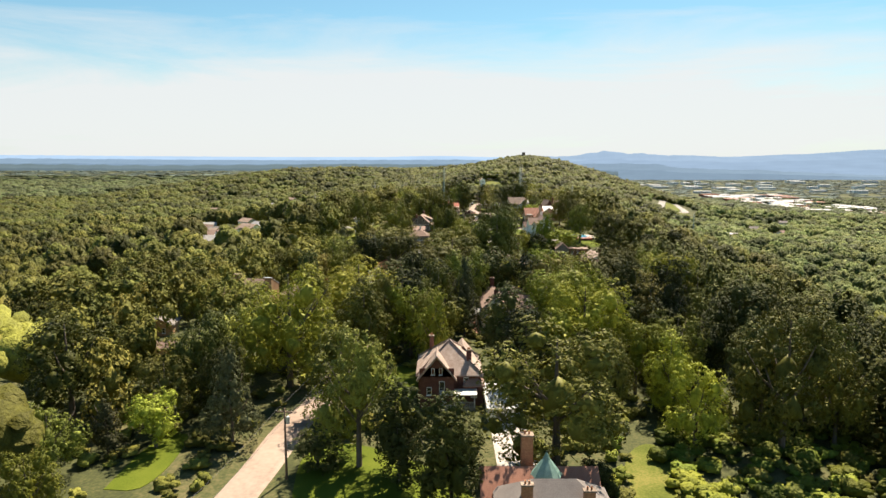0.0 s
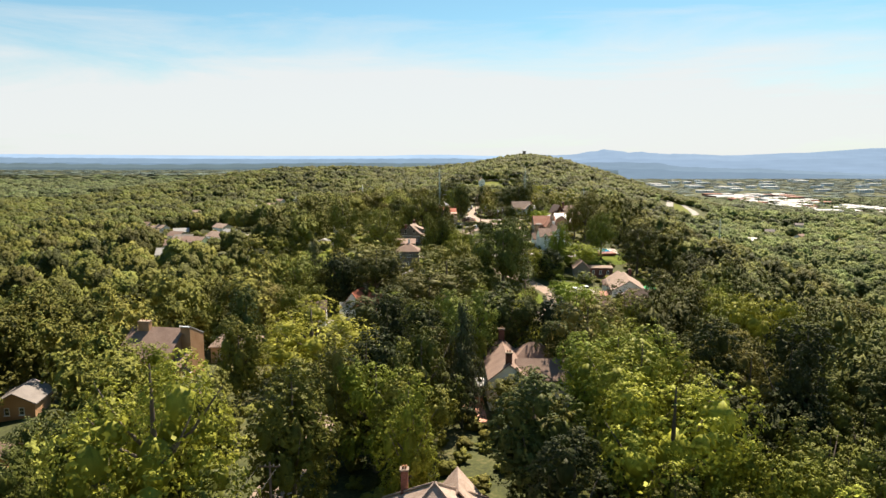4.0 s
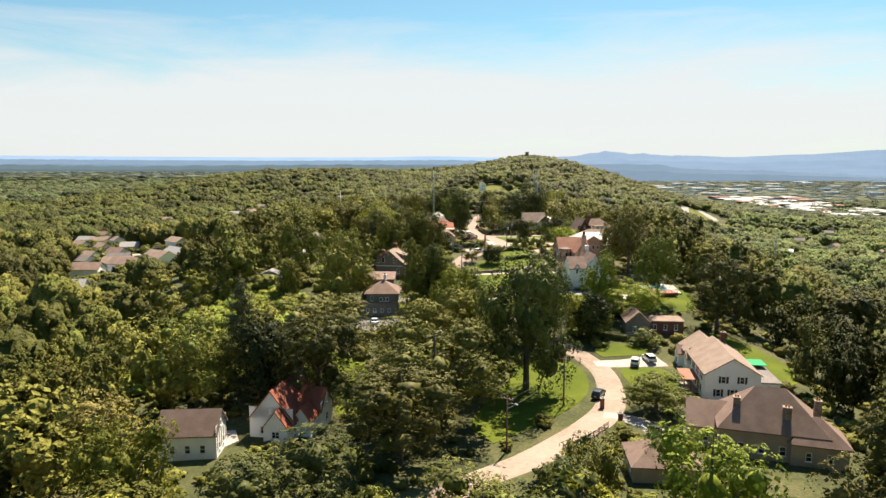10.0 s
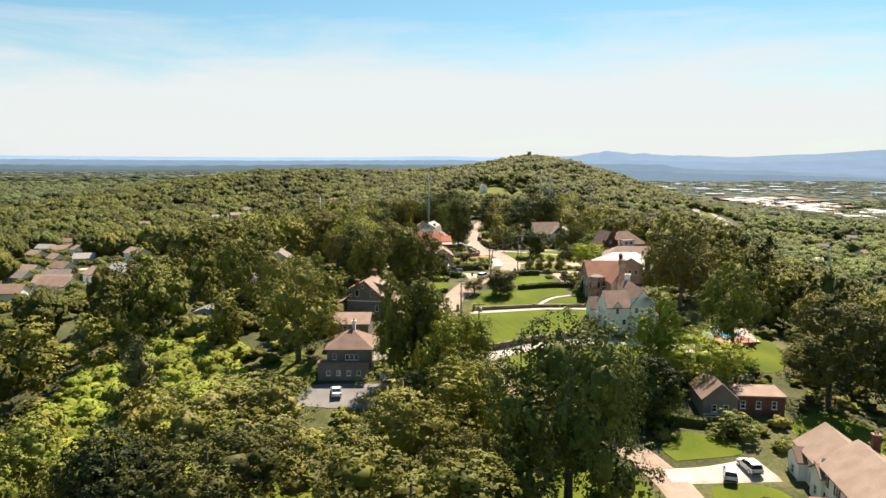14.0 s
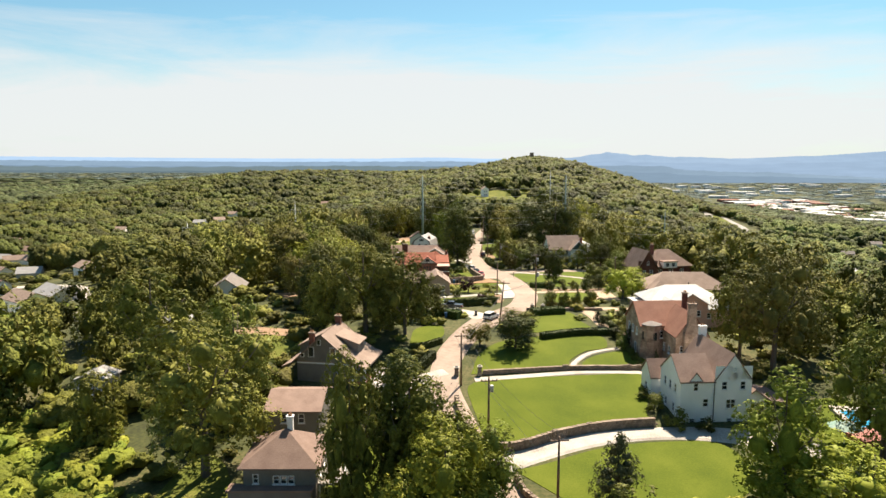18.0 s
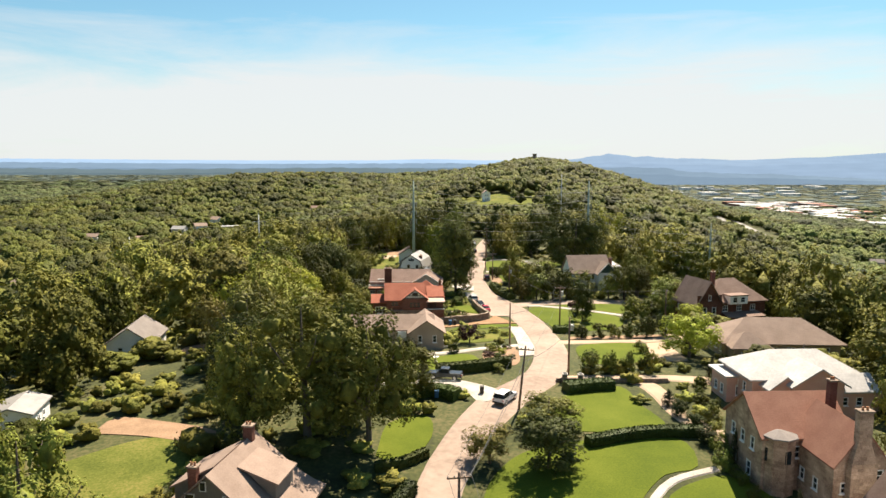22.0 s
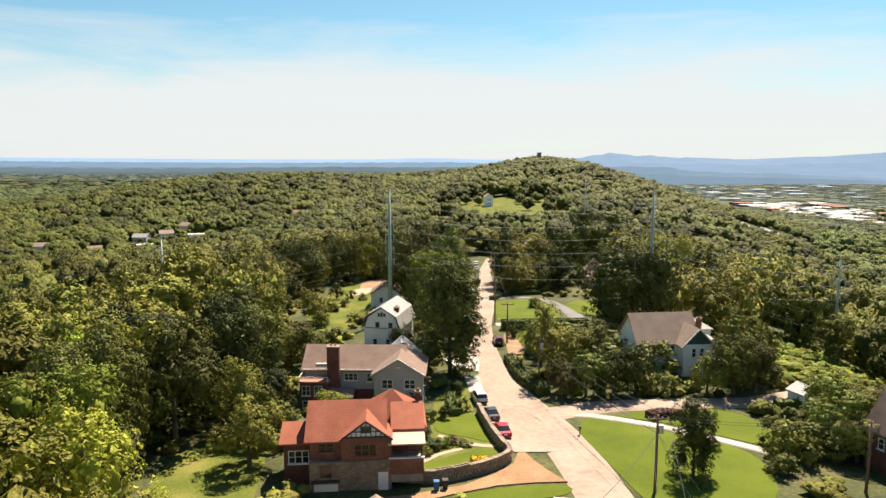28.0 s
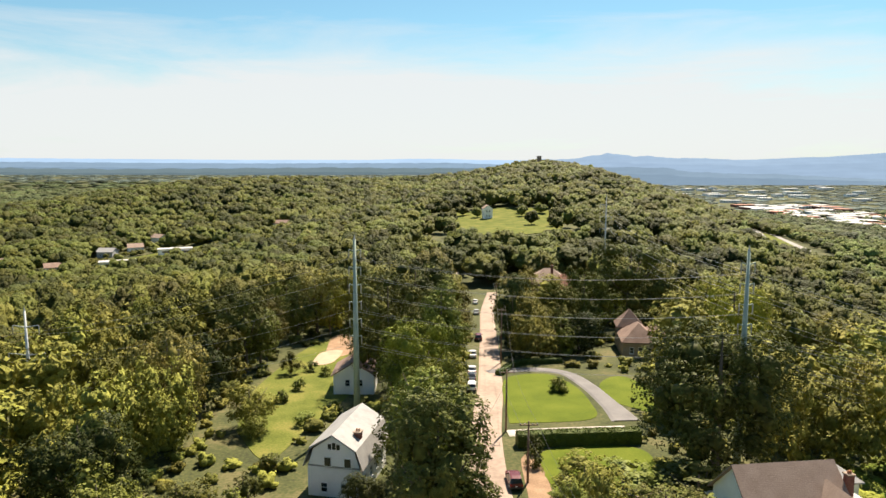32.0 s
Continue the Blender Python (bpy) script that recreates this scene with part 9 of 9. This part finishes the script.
def vehicle(x, y, rz, colour, shape, label, lift=0.14):
    body, cabin, w, wheels, wr = SHAPES[shape]
    e = thing("car", x, y, gz(x, y) + lift, rz, label, "car")
    mat = CAR_PAINT[colour]

    def loft(profile, half, inset_top, floor):
        g = Geo()
        n = len(profile)
        zmax = max(z for _, z in profile)
        cols = []
        for s in (-1, -0.86, 0, 0.86, 1):
            col = []
            for a, z in profile:
                k = (z - floor) / max(0.01, zmax - floor)
                ww = half * (1 - inset_top * k)
                edge = abs(s) == 1
                col.append((s * ww, a * (0.97 if edge else 1.0), z - (0.04 if edge else 0.0) * k))
            cols.append(col)
        g.v = [p for c in cols for p in c]
        for c in range(4):
            for i in range(n - 1):
                g.f.append((c * n + i, c * n + i + 1, (c + 1) * n + i + 1, (c + 1) * n + i))
            g.f.append((c * n + n - 1, c * n, (c + 1) * n, (c + 1) * n + n - 1))
        g.f.append(tuple(range(n))[::-1])
        g.f.append(tuple(4 * n + i for i in range(n)))
        return g

    part("body", loft(body, w / 2, 0.06, 0.3), mat, e, smooth=False)
    z0 = cabin[0][1]
    part("glass", loft(cabin, w / 2 * 0.93, 0.2, z0), GLASS, e)
    top = [(a * 0.88, z + 0.012) for a, z in cabin[1:-1]]
    zt = max(z for _, z in cabin)
    roof = Geo()
    pr = [(a, z + 0.015) for a, z in cabin[1:-1]]
    ww = w / 2 * 0.93 * 0.82
    roof.v = [(s * ww, a, z - (0.03 if abs(s) == 1 else 0)) for s in (-1, -0.7, 0.7, 1) for a, z in pr]
    m = len(pr)
    roof.f = [(c * m + i, c * m + i + 1, (c + 1) * m + i + 1, (c + 1) * m + i) for c in range(3) for i in range(m - 1)]
    part("roof", roof, mat, e)
    for a in (-ww, ww):
        part("pillar", Geo().tube([(a * 1.1, cabin[-2][0] * 0.4, z0 + 0.02), (a, cabin[-2][0] * 0.3 - 0.1, zt - 0.02)], 0.05, 6), mat, e)
    for a in wheels:
        for s in (-1, 1):
            ty = part("wheel", Geo().tube([(s * (w / 2 - 0.2), a, wr), (s * (w / 2 + 0.01), a, wr)], wr, 16), RUBBER, e, "black rubber tyre")
            part("rim", Geo().tube([(s * (w / 2 - 0.02), a, wr), (s * (w / 2 + 0.025), a, wr)], wr * 0.62, 12), RIM, ty, "alloy rim")
    yb, yf = body[1][0], body[-2][0]
    for s in (-1, 1):
        part("tail_light", Geo().box((s * w * 0.4, yb + 0.06, 0.82), (0.26, 0.1, 0.2)), REDLAMP, e)
        part("headlight", Geo().box((s * w * 0.38, yf - 0.1, 0.72), (0.34, 0.14, 0.16)), CLEARLAMP, e)
        part("mirror", Geo().box((s * (w / 2 + 0.06), cabin[-1][0] - 0.35, z0 + 0.08), (0.2, 0.1, 0.14)), mat, e)
    part("bumper", Geo().box((0, yb + 0.03, 0.48), (w * 0.9, 0.14, 0.2)), DARKTRIM if shape != "sedan" else mat, e)
    part("number_plate", Geo().box((0, yb - 0.02, 0.7), (0.34, 0.03, 0.12)), WHITE, e)
    return e


vehicle(21.6, 477.2, 8, "red", "sedan", "bright red compact car parked beside the road")
vehicle(20.5, 483.8, 10, "dark", "sedan", "dark grey sedan parked on white concrete", 0.2)
vehicle(19.2, 491.4, 10, "silver", "suv", "silver sport utility car parked on white concrete", 0.2)
vehicle(25.4, 527.5, 2, "maroon", "suv", "dark maroon car standing in the road")
vehicle(19.4, 402.6, -32, "white", "suv", "white estate car parked in a pull-in")
vehicle(10.7, 413.0, 80, "dark", "pickup", "dark pickup truck behind the hedge", 0.2)
vehicle(2.3, 370.2, -12, "white", "suv", "white sport utility car in a drive by a hedge", 0.2)
vehicle(-13.2, 325.4, 10, "white", "sedan", "white sedan on the shaded parking yard", 0.14)
vehicle(36.4, 277.0, -28, "dark", "suv", "dark car on the bend of the road")
vehicle(41.4, 256.6, -10, "black", "pickup", "black pickup truck on the white drive", 0.2)
vehicle(49.2, 296.4, -20, "white", "suv", "white sport utility car on the pale drive", 0.2)
vehicle(53.0, 298.6, 6, "white", "suv", "white van-like car beside its twin", 0.2)
vehicle(-36.5, 256.4, -80, "white", "suv", "white sport utility car in the cottage yard", 0.16)
vehicle(72.0, 455.4, 60, "dark", "suv", "dark car parked by the brick house")
for x, y, c, s in ((21.9, 571.0, "white", "suv"), (22.3, 578.0, "dark", "sedan"), (22.7, 583.5, "white", "sedan"), (23.6, 598.0, "white", "sedan"), (26.2, 616.0, "maroon", "suv"), (29.0, 676.0, "white", "sedan"), (28.0, 655.0, "silver", "sedan")):
    vehicle(x, y, -3, c, s, c + " car parked along the road edge")

# ---- garden things ----
e = thing("bird_bath", 9.2, 423.4, gz(9.2, 423.4) + 0.06, 0, "white stone bird bath on a lawn", "bird bath")
part("pedestal", Geo().lathe([(0.34, 0), (0.3, 0.12), (0.14, 0.2), (0.12, 0.7), (0.2, 0.82)], 14), WHITE, e, smooth=True)
part("bowl", Geo().lathe([(0.12, 0.8), (0.5, 0.92), (0.56, 1.0), (0.48, 0.98), (0.1, 0.9), (0, 0.9)], 16), WHITE, e, smooth=True)
part("figure", Geo().lathe([(0.08, 0.9), (0.14, 1.1), (0.1, 1.3), (0.12, 1.42), (0.0, 1.55)], 10), WHITE, e, smooth=True)


def field_gun(x, y, rz):
    e = thing("field_gun", x, y, gz(x, y) + 0.07, rz, "old black field gun with two spoked wheels on grass", "cannon", "pair of field guns")
    for s in (-1, 1):
        g = Geo()
        pts = [(s * 0.75, 0.72 * math.cos(2 * math.pi * k / 20), 0.74 + 0.72 * math.sin(2 * math.pi * k / 20)) for k in range(21)]
        g.tube(pts, 0.06, 6, cap=False)
        wheel = part("wheel", g, DARKTRIM, e)
        for k in range(10):
            a = 2 * math.pi * k / 10
            part("spoke", Geo().tube([(s * 0.75, 0, 0.74), (s * 0.75, 0.7 * math.cos(a), 0.74 + 0.7 * math.sin(a))], 0.03, 5), DARKTRIM, wheel)
        part("hub", Geo().tube([(s * 0.6, 0, 0.74), (s * 0.9, 0, 0.74)], 0.12, 8), DARKTRIM, wheel)
    part("axle", Geo().tube([(-0.75, 0, 0.74), (0.75, 0, 0.74)], 0.06, 8), DARKTRIM, e)
    part("barrel", Geo().tube([(0, -0.6, 0.95), (0, 0.2, 1.0), (0, 1.4, 1.08)], [0.17, 0.14, 0.1], 12), DARKTRIM, e, smooth=True)
    part("trail", Geo().tube([(0, -0.2, 0.8), (0, -2.0, 0.1)], [0.12, 0.08], 6), DIRTWOOD, e)


field_gun(50.7, 288.0, 70)
field_gun(50.4, 282.6, 75)


def bin_(x, y, material, label):
    e = thing("wheelie_bin", x, y, gz(x, y) + 0.18, 0, label, "bin")
    part("tub", Geo().box((0, 0, 0.52), (0.56, 0.6, 1.0), 0, 1.08), material, e)
    part("lid", Geo().box((0, -0.02, 1.06), (0.66, 0.72, 0.08)), material, e)
    for s in (-1, 1):
        part("wheel", Geo().tube([(s * 0.2, 0.34, 0.12), (s * 0.28, 0.34, 0.12)], 0.12, 10), RUBBER, e)


bin_(12.4, 459.0, BLUEBIN, "blue plastic wheelie bin beside a stone wall")
bin_(13.4, 459.4, DARKTRIM, "dark plastic wheelie bin beside a stone wall")
bin_(16.2, 405.8, DARKTRIM, "dark plastic wheelie bin by the drive")
bin_(9.4, 404.0, BLUEBIN, "blue plastic wheelie bin by the drive")
e = thing("mailbox", 32.4, 476.6, gz(32.4, 476.6), 0, "dark mailbox on a short wooden post", "mailbox")
part("post", Geo().box((0, 0, 0.5), (0.12, 0.12, 1.1)), POLEWOOD, e)
part("box", Geo().box((0, 0, 1.15), (0.28, 0.5, 0.3)), DARKTRIM, e)
YELLOW = leaf("yellow_flowers", (0.30, 0.20, 0.01), (0.55, 0.40, 0.02))
hedge([(16.8, 466.6), (17.8, 466.8), (18.8, 466.6)], 1.5, 1.0, "mound of orange-yellow flowers on the lawn", 0.12, 50, YELLOW)
# pool behind the white house, and the deck with the green parasol
patch("pool_deck", [(70, 350.6), (70, 358.5), (78.5, 358.5), (78.5, 350.6)], DRIVE, 0.5, "pale paved deck round a swimming pool", "pool deck", smooth_edge=False)
patch("pool_water", [(71, 351.8), (70.8, 356.8), (74.2, 357.2), (75.4, 352.4)], WATER, 0.54, "bright blue swimming pool water", "pool", smooth_edge=False, clear=False)
e = thing("timber_deck", 72, 350, gz(72, 350), 10, "red-brown raised timber deck with chairs", "deck")
part("platform", Geo().box((0, 0, 0.3), (8, 5.5, 0.9)), REDPAINT, e)
part("railing", Geo().box((0, -2.7, 1.6), (8, 0.08, 0.1)).box((0, -2.7, 1.2), (8, 0.06, 0.06)).box((3.95, 0, 1.6), (0.08, 5.4, 0.1)), REDPAINT, e)
for k in range(5):
    part("post", Geo().box((-3.9 + 1.95 * k, -2.7, 1.15), (0.1, 0.1, 0.9)), REDPAINT, e)
e = thing("parasol", 66.5, 348, gz(66.5, 348), 0, "large dark green garden parasol", "parasol")
part("pole", Geo().tube([(0, 0, 0), (0, 0, 3.4)], 0.05, 8), WHITE, e)
part("canopy", Geo().lathe([(2.4, 2.6), (1.4, 3.0), (0.1, 3.4), (0.0, 3.45)], 8), ROOF["copper"], e, "green parasol canopy")

# ---- the valley towns ----
r = random.Random(11)


def far_building(x, y, w, d, h, rz, wall, roof, label, group):
    e = thing("building", x, y, gz(x, y), rz, label, "building", group)
    part("wall", Geo().box((0, 0, h / 2), (w, d, h)), wall, e)
    part("roof", Geo().box((0, 0, h + 0.3), (w + 0.8, d + 0.8, 0.7)), roof, e)
    n = max(2, int(w / 9))
    for k in range(n):
        part("window", Geo().box((-w / 2 + (k + 0.5) * w / n, -d / 2 - 0.05, h * 0.55), (w / n * 0.5, 0.2, h * 0.35)), GLASS, e)
    if w > 30:
        part("roof_plant", Geo().box((w * 0.2, d * 0.1, h + 1.2), (4, 3, 1.8)), STEEL, e)


for k in range(92):
    y = 1740 + 1050 * (k + r.random()) / 92
    x = 985 + 290 * r.random() ** 1.2 + 0.16 * max(0, y - 2300)
    far_building(x, y, r.uniform(24, 70), r.uniform(24, 62), r.uniform(6, 11), r.uniform(-25, 25), WHITEWALL if k % 3 else BRICK, ROOF["white"] if k % 5 else ROOF["rust"], "large low white commercial building in the valley" if k % 3 else "low brick commercial building in the valley", "valley buildings")
for k in range(34):
    y = r.uniform(2900, 4300)
    x = y * r.uniform(0.26, 0.64)
    far_building(x, y, r.uniform(30, 90), r.uniform(20, 45), r.uniform(8, 13), r.uniform(-25, 25), WHITEWALL, ROOF["white"], "large low white commercial building far across the valley", "valley buildings")


def far_house(x, y, rz, wall, roof, label):
    e = thing("house", x, y, gz(x, y), rz, label, "house", "houses on the plain")
    w, d, h = r.uniform(10, 15), r.uniform(8, 10), r.uniform(3.5, 5.5)
    block(e, 0, 0, w, d, h, "x", 2.6, wall, roof, {"S": row(3, w * 0.8, 1.2, 1.2, 1.4)}, over=0.6)


for x, y in PLAIN:
    far_house(x, y, r.uniform(-40, 40), (WHITEWALL, TANSIDING, GREYSIDING, BRICK)[int(x * y) % 4], (ROOF["tan"], ROOF["grey"], ROOF["brown"], ROOF["metal"])[int(x + y) % 4], "small single-storey house among trees on the plain")
far_building(-213, 934, 28, 9, 3.6, 24, WHITEWALL, ROOF["white"], "long low white-roofed school building in the valley", "")
far_building(-188, 974, 25, 9, 3.8, 20, WHITEWALL, ROOF["white"], "long low white-roofed school building in the valley", "")
e = thing("building", 54, 946, gz(54, 946), 8, "pale tall building on the hillside field", "building")
block(e, 0, 0, 6.5, 7, 8, "y", 2.4, WHITEWALL, ROOF["tan"], {"S": row(2, 4, 5.0) + row(2, 4, 1.6)})
e = thing("tower", 166, 1432, gz(166, 1432), 0, "small square lookout tower on the hilltop", "tower")
part("shaft", Geo().box((0, 0, 7.5), (6, 6, 19), 0, 0.92), STONE, e)
part("parapet", Geo().box((0, 0, 17), (6.6, 6.6, 1.2)), STONE, e)
